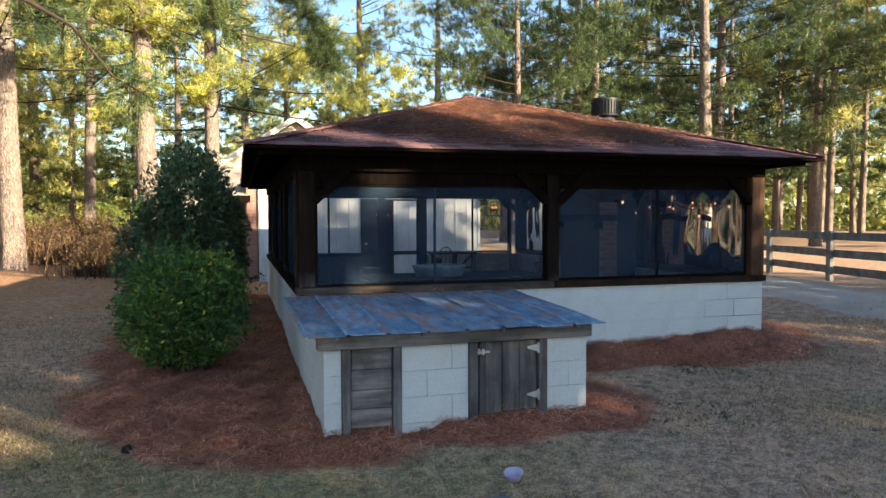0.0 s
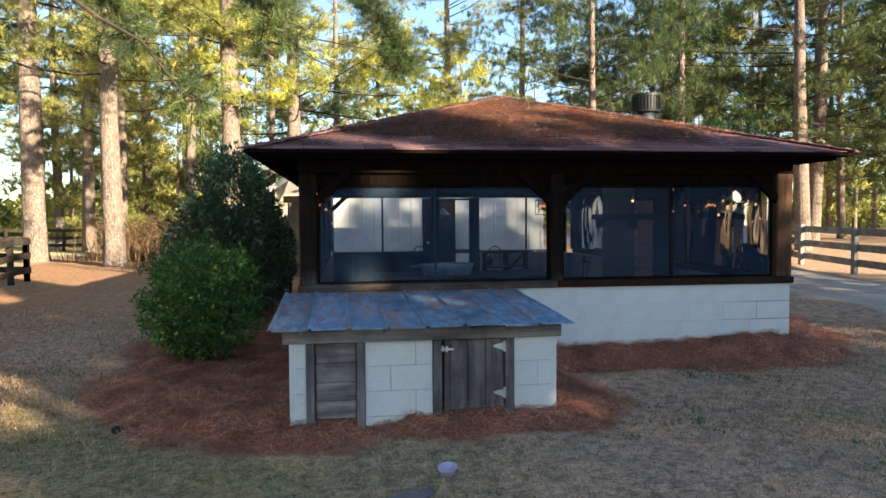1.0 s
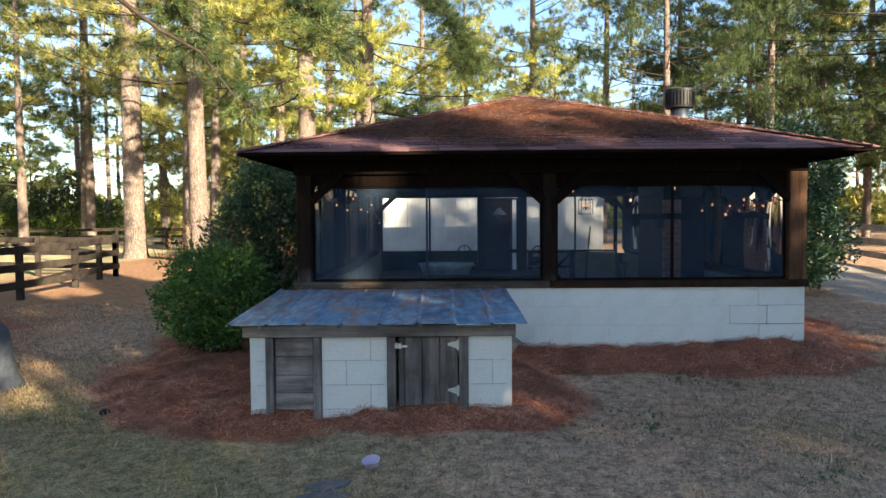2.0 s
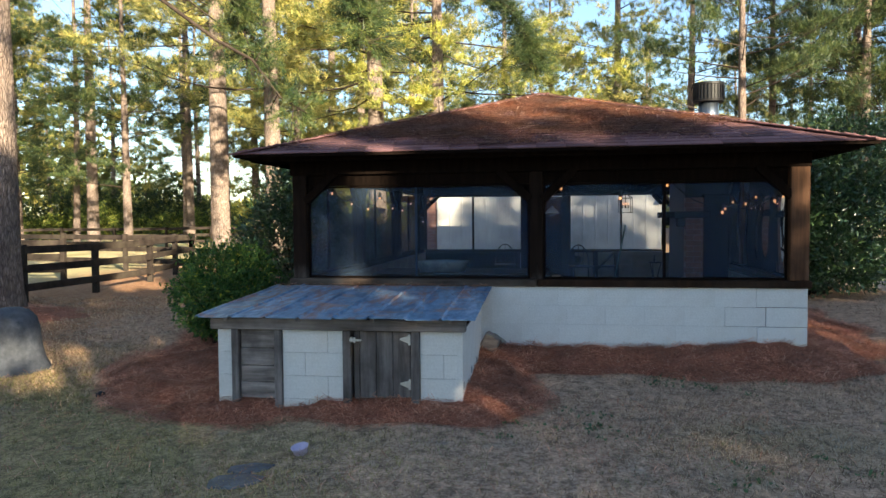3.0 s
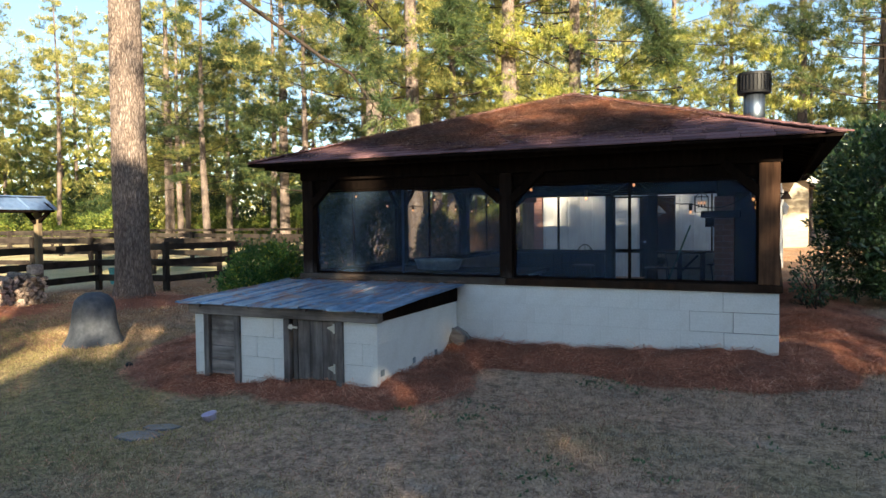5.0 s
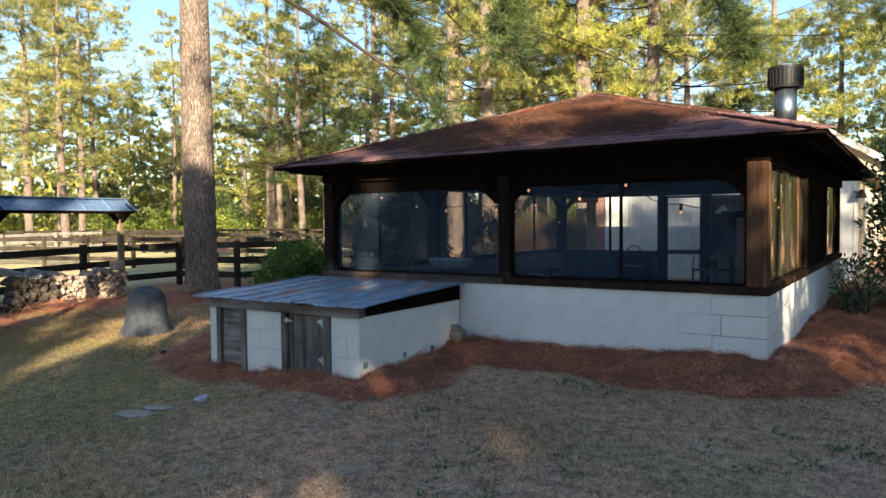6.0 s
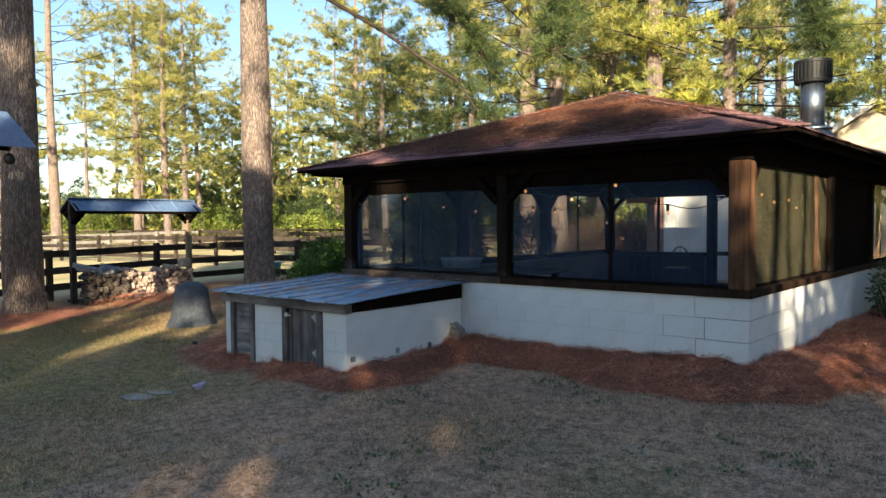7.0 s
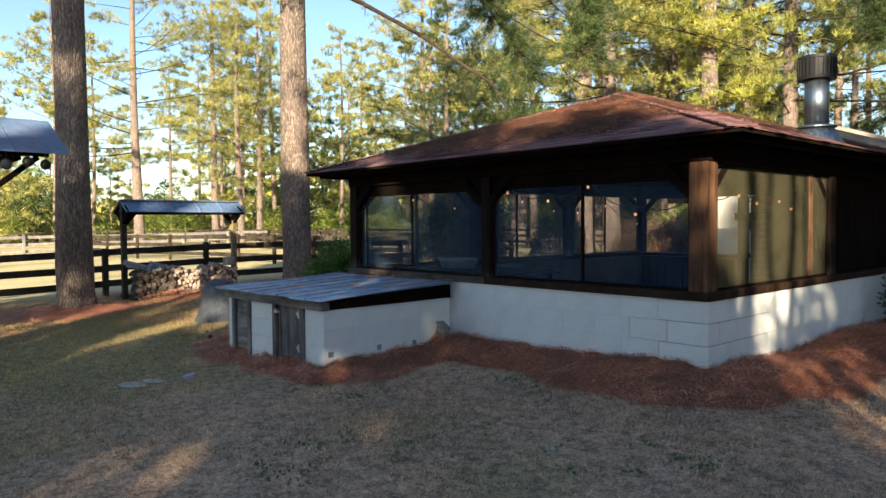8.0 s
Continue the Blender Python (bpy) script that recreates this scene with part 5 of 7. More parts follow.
part("chip", Mesh().box(-0.08, -0.012, -0.012, 0.08, 0.012, 0.012, 0.006, pose(3.22, 6.72, 0.335, 0, 36, -12)), M_MORTAR, rubble, "pale painted chip")
part("chip", Mesh().box(-0.04, -0.012, -0.012, 0.04, 0.012, 0.012, 0.005, pose(3.10, 6.70, 0.375, 0, 22, -6)), M_MORTAR, rubble, "pale painted chip")
tubz = Mesh().lathe([(0.26, 0.0), (0.30, 0.42), (0.32, 0.44), (0.30, 0.44), (0.27, 0.06)], 20, (-8.9, 13.2, 0.0))
single("water_tub", tubz, M_TEAL, "teal plastic water tub beside the fence", "tub", at=(-8.9, 13.2, 0.0))

# ---- inside the porch ----
table = thing("long_table", (2.75, 7.75, FLOOR_Z), "long dark plank table inside the screen", "table")
for i in range(5):
    y = 7.28 + i * 0.19
    part("plank", Mesh().box(1.72, y, 0.93, 3.78, y + 0.184, 0.97, 0.005), M_FENCE, table)
for x in (1.85, 3.65):
    for y in (7.36, 8.12):
        part("leg", Mesh().box(x - 0.04, y - 0.04, FLOOR_Z, x + 0.04, y + 0.04, 0.928, 0.005), M_DARKWOOD, table)
    part("stretcher", Mesh().beam((x, 7.4, 0.45), (x, 8.08, 0.45), 0.05, 0.08, 0.004), M_DARKWOOD, table)
tub = Mesh().lathe([(0.27, 0.0), (0.31, 0.10), (0.325, 0.125), (0.31, 0.13), (0.30, 0.12), (0.26, 0.012)], 26, (2.5, 7.65, 0.972), 1.0, 0.6)
single("wash_tub", tub, M_TUB, "shallow oval blue-grey metal tub on the table", "tub", at=(2.5, 7.65, 0.972), smooth=True)

fire = turned(thing("brick_fireplace", (5.9, 10.2, FLOOR_Z), "dark brick fireplace with a timber mantel shelf", "fireplace"), TURN_B)
part("hearth_mass", Mesh().box(5.60, 9.5, FLOOR_Z, 6.16, 10.9, 2.28, 0.01), M_BLACKMETAL, fire)
part("brick_pier", Mesh().box(5.58, 9.38, FLOOR_Z, 5.82, 9.496, 1.86, 0.008), M_BRICK, fire, "sooty red brick pier")
part("side_panel", Mesh().box(5.824, 9.40, FLOOR_Z, 6.16, 9.496, 1.90, 0.006), M_DARKWOOD, fire)
part("mantel", Mesh().box(5.42, 9.30, 1.58, 5.90, 10.95, 1.67, 0.008), M_DARKWOOD, fire)
for y in (9.42, 10.75):
    part("mantel_bracket", Mesh().box(5.47, y - 0.05, 1.46, 5.575, y + 0.05, 1.578, 0.006), M_DARKWOOD, fire)

bar = thing("side_table", (4.85, 14.15, FLOOR_Z), "narrow rough timber side table", "table")
part("tabletop", Mesh().box(4.38, 13.90, 0.886, 5.38, 14.12, 0.925, 0.006), M_POSTWOOD, bar)
part("shelf", Mesh().box(4.40, 13.92, 0.585, 5.36, 14.12, 0.615, 0.005), M_POSTWOOD, bar)
for x in (4.44, 4.90, 5.32):
    part("leg", Mesh().box(x - 0.045, 13.93, FLOOR_Z, x + 0.045, 13.99, 0.884, 0.006), M_POSTWOOD, bar)
part("brace", Mesh().beam((4.94, 13.905, 0.55), (5.24, 13.905, 0.86), 0.03, 0.04, 0.003), M_DARKWOOD, bar)
grinder = thing("bench_grinder", (4.54, 14.02, 0.617), "small dark grinder on the side table's shelf", "tool")
part("body", Mesh().lathe([(0.05, -0.09), (0.08, -0.06), (0.08, 0.06), (0.05, 0.09)], 14, (0, 0, 0), m=pose(4.54, 14.02, 0.73, 0, 90, 0)), M_BLACKMETAL, grinder)
part("foot", Mesh().box(4.49, 13.97, 0.617, 4.59, 14.07, 0.655, 0.004), M_BLACKMETAL, grinder)
broom = thing("broom", (5.0, 11.6, FLOOR_Z), "green-handled broom leaning on the rail", "broom")
part("handle", Mesh().tube([(4.86, 10.9, FLOOR_Z + 0.12), (5.22, 11.98, 1.45)], 0.014, 8), M_HOSE, broom)
part("head", Mesh().box(4.74, 10.85, FLOOR_Z, 4.98, 10.92, FLOOR_Z + 0.13, 0.01), M_DARKWOOD, broom)
stand = thing("wire_plant_stand", (5.62, 11.4, FLOOR_Z), "black wrought wire plant stand", "stand")
for k in range(3):
    a = 2 * math.pi * k / 3
    part("leg", Mesh().tube([(5.62 + 0.16 * math.cos(a), 11.4 + 0.16 * math.sin(a), FLOOR_Z), (5.62 + 0.05 * math.cos(a), 11.4 + 0.05 * math.sin(a), 0.62), (5.62 + 0.11 * math.cos(a), 11.4 + 0.11 * math.sin(a), 0.84)], 0.009, 6), M_BLACKMETAL, stand)
part("ring", Mesh().tube([(5.62 + 0.11 * math.cos(a), 11.4 + 0.11 * math.sin(a), 0.84) for a in [2 * math.pi * k / 14 for k in range(15)]], 0.009, 6), M_BLACKMETAL, stand)
part("finial", Mesh().lathe([(0.012, 0.0), (0.02, 0.05), (0.006, 0.13)], 8, (5.62, 11.4, 0.84)), M_BLACKMETAL, stand)
def wire_chair(x, y, r):
    ch = thing("wire_chair", (x, y, FLOOR_Z), "black wrought iron garden chair with a curved back", "chair", "garden chairs")
    M = pose(x, y, 0, 0, 0, r)
    def T(p):
        return M @ Vector(p)
    part("seat", Mesh().box(-0.21, -0.2, 0.64, 0.21, 0.2, 0.665, 0.008, M), M_BLACKMETAL, ch)
    for sx in (-0.19, 0.19):
        for sy in (-0.18, 0.18):
            part("leg", Mesh().tube([T((sx, sy, 0.64)), T((sx * 1.15, sy * 1.15, FLOOR_Z))], 0.012, 6), M_BLACKMETAL, ch)
    arc = [T((0.21 * math.cos(a), 0.2, 0.66 + 0.40 * math.sin(a))) for a in [math.pi * k / 12 for k in range(13)]]
    part("backrest", Mesh().tube(arc, 0.012, 6), M_BLACKMETAL, ch)
    for sx in (-0.1, 0.0, 0.1):
        part("back_rod", Mesh().tube([T((sx, 0.2, 0.66)), T((sx, 0.2, 0.66 + 0.40 * math.sqrt(1 - (sx / 0.21) ** 2)))], 0.006, 6), M_BLACKMETAL, ch)
wire_chair(3.07, 13.68, 0)
wire_chair(4.55, 13.2, 10)

# lantern with four small bulbs
lan = thing("pendant_lantern", (5.35, 12.9, 1.84), "open black cage lantern with lit candle bulbs", "lantern")
m = Mesh()
for sx in (-1, 1):
    for sy in (-1, 1):
        m.tube([(5.35 + sx * 0.11, 12.9 + sy * 0.11, 1.68), (5.35 + sx * 0.11, 12.9 + sy * 0.11, 1.95)], 0.007, 6)
        m.tube([(5.35 + sx * 0.11, 12.9 + sy * 0.11, 1.95), (5.35, 12.9, 2.05)], 0.007, 6)
for z in (1.68, 1.95):
    for a, b in (((-1, -1), (1, -1)), ((1, -1), (1, 1)), ((1, 1), (-1, 1)), ((-1, 1), (-1, -1))):
        m.tube([(5.35 + a[0] * 0.11, 12.9 + a[1] * 0.11, z), (5.35 + b[0] * 0.11, 12.9 + b[1] * 0.11, z)], 0.007, 6)
part("cage", m, M_BLACKMETAL, lan)
part("stem", Mesh().tube([(5.35, 12.9, 2.05), (5.35, 12.9, 2.30)], 0.008, 6).tube([(5.35, 12.9, 2.05), (5.35, 12.9, 1.76)], 0.008, 6), M_BLACKMETAL, lan)
for sx, sy in ((-0.05, 0), (0.05, 0), (0, 0.05), (0, -0.05)):
    part("candle", Mesh().lathe([(0.01, -0.06), (0.01, 0.0)], 6, (5.35 + sx, 12.9 + sy, 1.82)), M_BLACKMETAL, lan)
    part("bulb", Mesh().lathe([(0.008, 0.0), (0.017, 0.018), (0.004, 0.05)], 8, (5.35 + sx, 12.9 + sy, 1.82)), M_BULB, lan, "lit warm bulb", smooth=True)

def string_lights(bulbs, label):
    sl = thing("string_lights", bulbs[0], label, "lights", "string lights")
    pts = []
    for (ax, ay, az), (bx, by, bz) in zip(bulbs, bulbs[1:]):
        for k in range(6):
            q = k / 6
            pts.append((ax + (bx - ax) * q, ay + (by - ay) * q, az + 0.085 + (bz - az) * q - 0.10 * math.sin(math.pi * q)))
    pts.append((bulbs[-1][0], bulbs[-1][1], bulbs[-1][2] + 0.085))
    part("cable", Mesh().tube(pts, 0.006, 6), M_BLACKMETAL, sl)
    for x, y, z in bulbs:
        bl = part("socket", Mesh().lathe([(0.012, 0.016), (0.017, 0.03), (0.017, 0.09)], 8, (x, y, z)), M_BLACKMETAL, sl)
        part("bulb", Mesh().lathe([(0.003, -0.016), (0.011, -0.010), (0.0145, 0.0), (0.012, 0.010), (0.008, 0.018)], 10, (x, y, z)), M_BULB, bl, "lit amber globe bulb", smooth=True)
    return sl


string_lights([(1.0, 7.22, 1.98), (1.02, 8.19, 1.93), (1.06, 9.06, 1.81), (1.12, 9.84, 1.75), (1.12, 10.71, 1.94), (1.17, 11.57, 1.78), (1.22, 12.27, 1.75), (1.23, 13.21, 1.89), (1.31, 14.30, 1.53)], "amber string lights swagged along the porch wall")
string_lights([(3.87, 7.08, 1.91), (4.49, 7.02, 1.80), (4.98, 7.05, 1.93), (5.54, 7.03, 1.64), (6.12, 7.2, 1.76), (6.16, 7.95, 1.82), (6.17, 8.37, 1.75), (6.18, 8.95, 1.78), (6.18, 9.3, 1.70)], "amber string lights swagged behind the front screen")

# ---- trees ----
rg = np.random.default_rng(11)


def blades(centres, axes, per, length, width, spread=0.9):
    """Needle tufts: triangles that fan out from each centre round its axis."""
    n = len(centres)
    c = np.repeat(centres, per, 0)
    a = np.repeat(axes, per, 0)
    d = a * 0.7 + rg.normal(size=(n * per, 3)) * spread * 0.6
    d /= np.linalg.norm(d, axis=1, keepdims=True) + 1e-9
    L = length * rg.uniform(0.65, 1.15, (n * per, 1))
    side = np.cross(d, rg.normal(size=(n * per, 3)))
    side /= np.linalg.norm(side, axis=1, keepdims=True) + 1e-9
    c = c + rg.normal(size=c.shape) * length * 0.12
    v = np.stack([c - side * width / 2, c + side * width / 2, c + d * L], 1).reshape(-1, 3)
    return v, np.arange(len(v)).reshape(-1, 3)


def limb_path(base, az, L, rise, curl, k=5):
    s = np.linspace(0, 1, k)
    bend = rg.uniform(-0.35, 0.35)
    x = base[0] + L * s * np.cos(az + bend * s)
    y = base[1] + L * s * np.sin(az + bend * s)
    z = base[2] + L * (rise * s + curl * s * s)
    return np.stack([x, y, z], 1)


def pine_meshes(name, H, hb, R, r0, limbs, sub, per, length, width, low=False, sway=1.0):
    """Trunk, limbs and crown of one pine, standing at the origin."""
    trunk = Mesh()
    k = 16
    bx, by = rg.uniform(-0.3, 0.3, 2) * sway
    zs = [-0.3, 0.0, 0.15, 0.45, 1.0] + list(np.linspace(2.0, H, k - 4))
    rs, pts = [], []
    for z in zs:
        u = max(z, 0) / H
        flare = 1 + 0.26 * math.exp(-max(z, 0) / 0.28)
        rs.append(r0 * flare * (1 - 0.86 * u ** 1.15) + 0.01)
        pts.append((bx * math.sin(u * 3.1), by * math.sin(u * 2.4), z))
    trunk.tube(pts, rs, 14, True, 0.14)
    lm = Mesh()
    cs, ax = [], []
    for i in range(limbs):
        u = (i + rg.uniform(0, 0.9)) / limbs
        h = hb + (H - hb) * u * 0.97
        prof = (0.55 + 0.6 * math.sin(math.pi * min(1, u ** 0.75 * 0.9 + 0.1))) * (1 - u ** 2.4) + 0.12
        L = R * prof * rg.uniform(0.4, 1.25)
        az = rg.uniform(0, 2 * math.pi)
        rise = -0.08 + 0.55 * u + rg.uniform(-0.25, 0.3)
        th = h / H
        base = (bx * math.sin(th * 3.1), by * math.sin(th * 2.4), h)
        p = limb_path(base, az, L, rise, rg.uniform(0.0, 0.25))
        rr = max(0.012, r0 * 0.13 * (1 - u * 0.6) * min(1, L / R + 0.2))
        lm.tube([tuple(q) for q in p], [rr * (1 - 0.85 * s) + 0.004 for s in np.linspace(0, 1, len(p))], 4, False)
        m = max(3, int(sub * (0.5 + L / R)))
        for j in range(m):
            s = rg.uniform(0.30, 1.0) ** 0.8
            f = s * (len(p) - 1) % 1
            i0 = min(len(p) - 2, int(s * (len(p) - 1)))
            q = p[i0] * (1 - f) + p[i0 + 1] * f
            d = p[i0 + 1] - p[i0]
            d /= np.linalg.norm(d)
            lat = np.cross(d, (0, 0, 1)) * rg.choice((-1, 1))
            dd = d * rg.uniform(0.3, 0.9) + lat * rg.uniform(0.2, 1.0) + np.array((0, 0, rg.uniform(-0.12, 0.45)))
            dd /= np.linalg.norm(dd)
            bl = (0.35 + L * 0.26) * rg.uniform(0.5, 1.25)
            if j % 5 == 0 and not low:
                lm.tube([tuple(q), tuple(q + dd * bl * 0.6), tuple(q + dd * bl + np.array((0, 0, 0.06)))], [0.012, 0.008, 0.004], 3, False)
            tip = q + dd * bl
            for t in range(8):
                cs.append((tip if t < 7 else q + dd * bl * rg.uniform(0.4, 0.8)) + rg.normal(size=3) * (0.20, 0.20, 0.075))
                ax.append(dd * 0.5 + np.array((0, 0, 0.6)))
    v, f = blades(np.array(cs), np.array(ax), per, length, width)
    return trunk.data(name + "_trunk", smooth=True), lm.data(name + "_limbs", smooth=True), soup(name + "_crown", v, f)


def tree_proto(name, label, mats, *a, **kw):
    t, l, c = pine_meshes(name, *a, **kw)
    ob = thing(name, (0, 0, 0), label, "tree", "pine trees")
    part("trunk", t, mats[0], ob)
    part("branchwork", l, mats[1], ob, kind="stuff")
    part("crown", c, mats[2], ob)
    return ob


PINE_LABEL = "tall loblolly pine with furrowed grey-brown bark and tufted needles"
MB_, ML_ = (M_BARK, M_LIMB, M_PINE), (M_BARK, M_LIMB, M_PINE_SHADED)
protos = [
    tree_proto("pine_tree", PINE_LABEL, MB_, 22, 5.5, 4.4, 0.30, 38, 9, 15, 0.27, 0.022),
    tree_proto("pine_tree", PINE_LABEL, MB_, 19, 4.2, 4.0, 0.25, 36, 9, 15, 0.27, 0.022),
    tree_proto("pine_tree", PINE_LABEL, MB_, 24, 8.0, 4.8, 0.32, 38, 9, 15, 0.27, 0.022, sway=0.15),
    tree_proto("pine_tree", "pine with dense drooping needles, shade put into their colour", ML_, 18, 3.2, 4.2, 0.24, 40, 9, 15, 0.27, 0.023),
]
sunlit_proto = tree_proto("pine_tree", "big pine with low golden-green needles, sunlight put into their colour", (M_BARK, M_LIMB, M_PINE_SUNLIT), 20, 4.6, 4.6, 0.28, 54, 12, 15, 0.27, 0.024)
far_protos = [
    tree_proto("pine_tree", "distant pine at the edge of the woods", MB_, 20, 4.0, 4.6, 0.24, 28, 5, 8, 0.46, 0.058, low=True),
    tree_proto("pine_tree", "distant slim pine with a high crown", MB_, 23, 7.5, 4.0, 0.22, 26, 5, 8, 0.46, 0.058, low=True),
    tree_proto("young_pine", "young bushy pine leafed almost to the ground", MB_, 10, 0.9, 2.8, 0.11, 30, 5, 8, 0.40, 0.05, low=True),
    tree_proto("pine_tree", "distant pine standing in the woods, shade put into its needle colour", ML_, 19, 3.2, 4.6, 0.22, 28, 5, 8, 0.46, 0.056, low=True),
]


def set_tree(proto, x, y, s=1.0, turn=0.0, wide=None):
    z = float(ground_z(x, y)) - 0.05
    t = copy_thing(proto, pose(x, y, z, 0, 0, turn))
    t.scale = (wide or s, wide or s, s)
    return t


# pines that stand out one by one: place, girth, kind
for x, y, s, wide, k, turn in ((-5.2, 10.1, 1.0, 1.05, 2, 20), (-5.95, 5.45, 1.0, 1.02, 2, 140), (-5.5, 24.2, 1.0, 1.05, 0, 70), (-9.2, 27.8, 1.05, 1.25, 2, 10), (-12.7, 41, 1.0, 1.0, 1, 200),
                            (-9.8, 36, 1.0, 1.0, 0, 260), (-9.1, 45, 1.0, 1.0, 2, 100), (-1.7, 24.2, 1.0, 1.08, 0, 310), (-7.3, 32, 0.95, 0.9, 1, 15),
                            (-22.8, 40, 1.05, 1.1, 2, 85), (-30, 43, 0.9, 1.0, 3, 0), (-33, 40, 1.0, 1.15, 0, 130), (-36, 45, 0.95, 0.9, 1, 12), (-37, 26, 0.95, 1.0, 1, 222), (-45, 28, 1.0, 0.9, 2, 33),
                            (-45, 32, 1.0, 0.9, 0, 300), (-40, 20, 1.05, 1.1, 0, 77), (-17, 34, 0.9, 0.9, 3, 150), (-26, 36, 0.95, 1.0, 3, 60),
                            (19, 23.5, 1.0, 1.1, 3, 30), (22, 27, 1.0, 1.25, 3, 190), (26, 25, 1.0, 1.0, 3, 88), (17.5, 31, 1.0, 0.9, 3, 5), (15.5, 36, 1.0, 0.9, 3, 123), (11.5, 36, 0.95, 0.9, 1, 250), (9, 43, 1.0, 0.9, 2, 44),
                            (2.2, 44, 0.9, 0.9, 0, 99), (5.2, 50, 1.0, 0.9, 1, 9), (-1.5, 38.5, 0.85, 0.9, 3, 199), (10.3, 22.5, 0.8, 0.6, 3, 70), (15.6, 26.5, 0.9, 0.8, 3, 280)):
    set_tree(protos[k], x, y, s, turn, wide)

set_tree(sunlit_proto, 0.2, 25.8, 1.0, 45)

# the rest of the stand, thinned by spacing and kept off the house, the paddock and the drive
spots = []
rnd = random.Random(3)
tries = 0
while len(spots) < 97 and tries < 6000:
    tries += 1
    x, y = rnd.uniform(-75, 60), rnd.uniform(14, 85)
    ang = math.degrees(math.atan2(x - 4, y))
    d = math.hypot(x - 4, y)
    if ang < -42 and d < 58:
        continue
    if ang < -22 and d < 42:
        continue
    if x > 2 and y < 46 and x < 15:
        continue
    if -14 < x <= 2 and y < 34:
        continue
    if x >= 14 and d < 42:
        continue
    if abs(x - (10.6 + 0.16 * (y - 8))) < 2.6:
        continue
    if 0 < ang < 14 and d < 70 and rnd.random() < 0.6:
        continue
    if any((x - a) ** 2 + (y - b) ** 2 < (11 if d < 60 else 20) for a, b in spots):
        continue
    spots.append((x, y))
for i, (x, y) in enumerate(spots):
    # most trees on the right take the copy with shade in its colour
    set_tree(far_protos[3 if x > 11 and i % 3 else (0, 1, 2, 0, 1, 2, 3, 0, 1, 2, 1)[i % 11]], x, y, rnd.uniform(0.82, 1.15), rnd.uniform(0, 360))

# first row: unseen pines added to shade the trunks along the drive; then the same stand goes on beyond it
for x, y, k, sc in ((30, 17, 0, 1.1), (34, 14.5, 3, 1.0), (37, 20, 0, 1.1),
                    (30, 35, 3, 0.95), (34, 33, 1, 0.9), (36, 38, 3, 1.0), (39, 34, 1, 0.95), (33, 43, 3, 1.0), (42, 40, 1, 1.0), (38, 46, 3, 1.05), (45, 45, 3, 1.0), (28, 40, 1, 0.95), (47, 38, 3, 1.0), (31, 29, 1, 0.9)):
    set_tree(far_protos[k], x, y, sc, x * 31 % 360)

for p in (*protos, sunlit_proto, *far_protos):
    for o in (*p.children_recursive, p):
        bpy.data.objects.remove(o)

# long drooping limbs that hang over the yard, in the shaded needle colour
def hung_limb(pl, radii, label, tufts, from_u, mat=M_PINE_SHADED):
    at = np.array(pl[0])
    limb = thing("pine_limb", pl[0], label, "branch", "pine limbs")
    lm = Mesh().tube(pl, radii, 7, False)
    k = len(pl) - 1
    cs, ax = [], []
    for i in range(tufts):
        u = rg.uniform(0.15, 1.0)
        j = min(k - 1, int(u * k))
        q = np.array(pl[j]) * (1 - (u * k - j)) + np.array(pl[j + 1]) * (u * k - j)
        d = rg.normal(size=3) * (1, 1, 0.6) + np.array((0.3, 0.2, -0.25))
        d /= np.linalg.norm(d)
        L = rg.uniform(0.25, 0.9)
        if i % 2 == 0:
            lm.tube([tuple(q), tuple(q + d * L * 0.6), tuple(q + d * L + np.array((0, 0, -0.06)))], [0.014, 0.009, 0.004], 4, False)
        if u > from_u:
            for t in range(4):
                cs.append(q + d * L * (0.4 + 0.2 * t))
                ax.append(d)
    part("limb", lm, M_LIMB, limb)
    v, f = blades(np.array(cs), np.array(ax), 14, 0.25, 0.015)
    part("needles", soup("needles", v - at, f), mat, limb)


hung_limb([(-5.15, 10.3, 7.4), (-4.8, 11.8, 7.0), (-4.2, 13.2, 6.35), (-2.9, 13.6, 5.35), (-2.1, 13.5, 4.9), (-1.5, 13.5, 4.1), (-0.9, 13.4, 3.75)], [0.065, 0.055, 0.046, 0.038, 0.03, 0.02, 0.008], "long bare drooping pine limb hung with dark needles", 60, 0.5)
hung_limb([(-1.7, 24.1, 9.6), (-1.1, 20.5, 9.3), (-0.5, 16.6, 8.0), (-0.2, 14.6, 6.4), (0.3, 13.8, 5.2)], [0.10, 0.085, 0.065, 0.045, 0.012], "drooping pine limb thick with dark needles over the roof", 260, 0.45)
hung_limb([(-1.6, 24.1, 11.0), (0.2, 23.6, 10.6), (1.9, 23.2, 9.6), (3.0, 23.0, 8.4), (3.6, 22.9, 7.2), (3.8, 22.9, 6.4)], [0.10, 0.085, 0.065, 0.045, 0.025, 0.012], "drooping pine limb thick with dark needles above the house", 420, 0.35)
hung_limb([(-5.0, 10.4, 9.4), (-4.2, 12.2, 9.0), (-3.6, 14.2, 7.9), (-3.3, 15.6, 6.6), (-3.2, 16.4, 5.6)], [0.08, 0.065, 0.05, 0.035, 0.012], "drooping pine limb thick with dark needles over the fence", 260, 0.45)

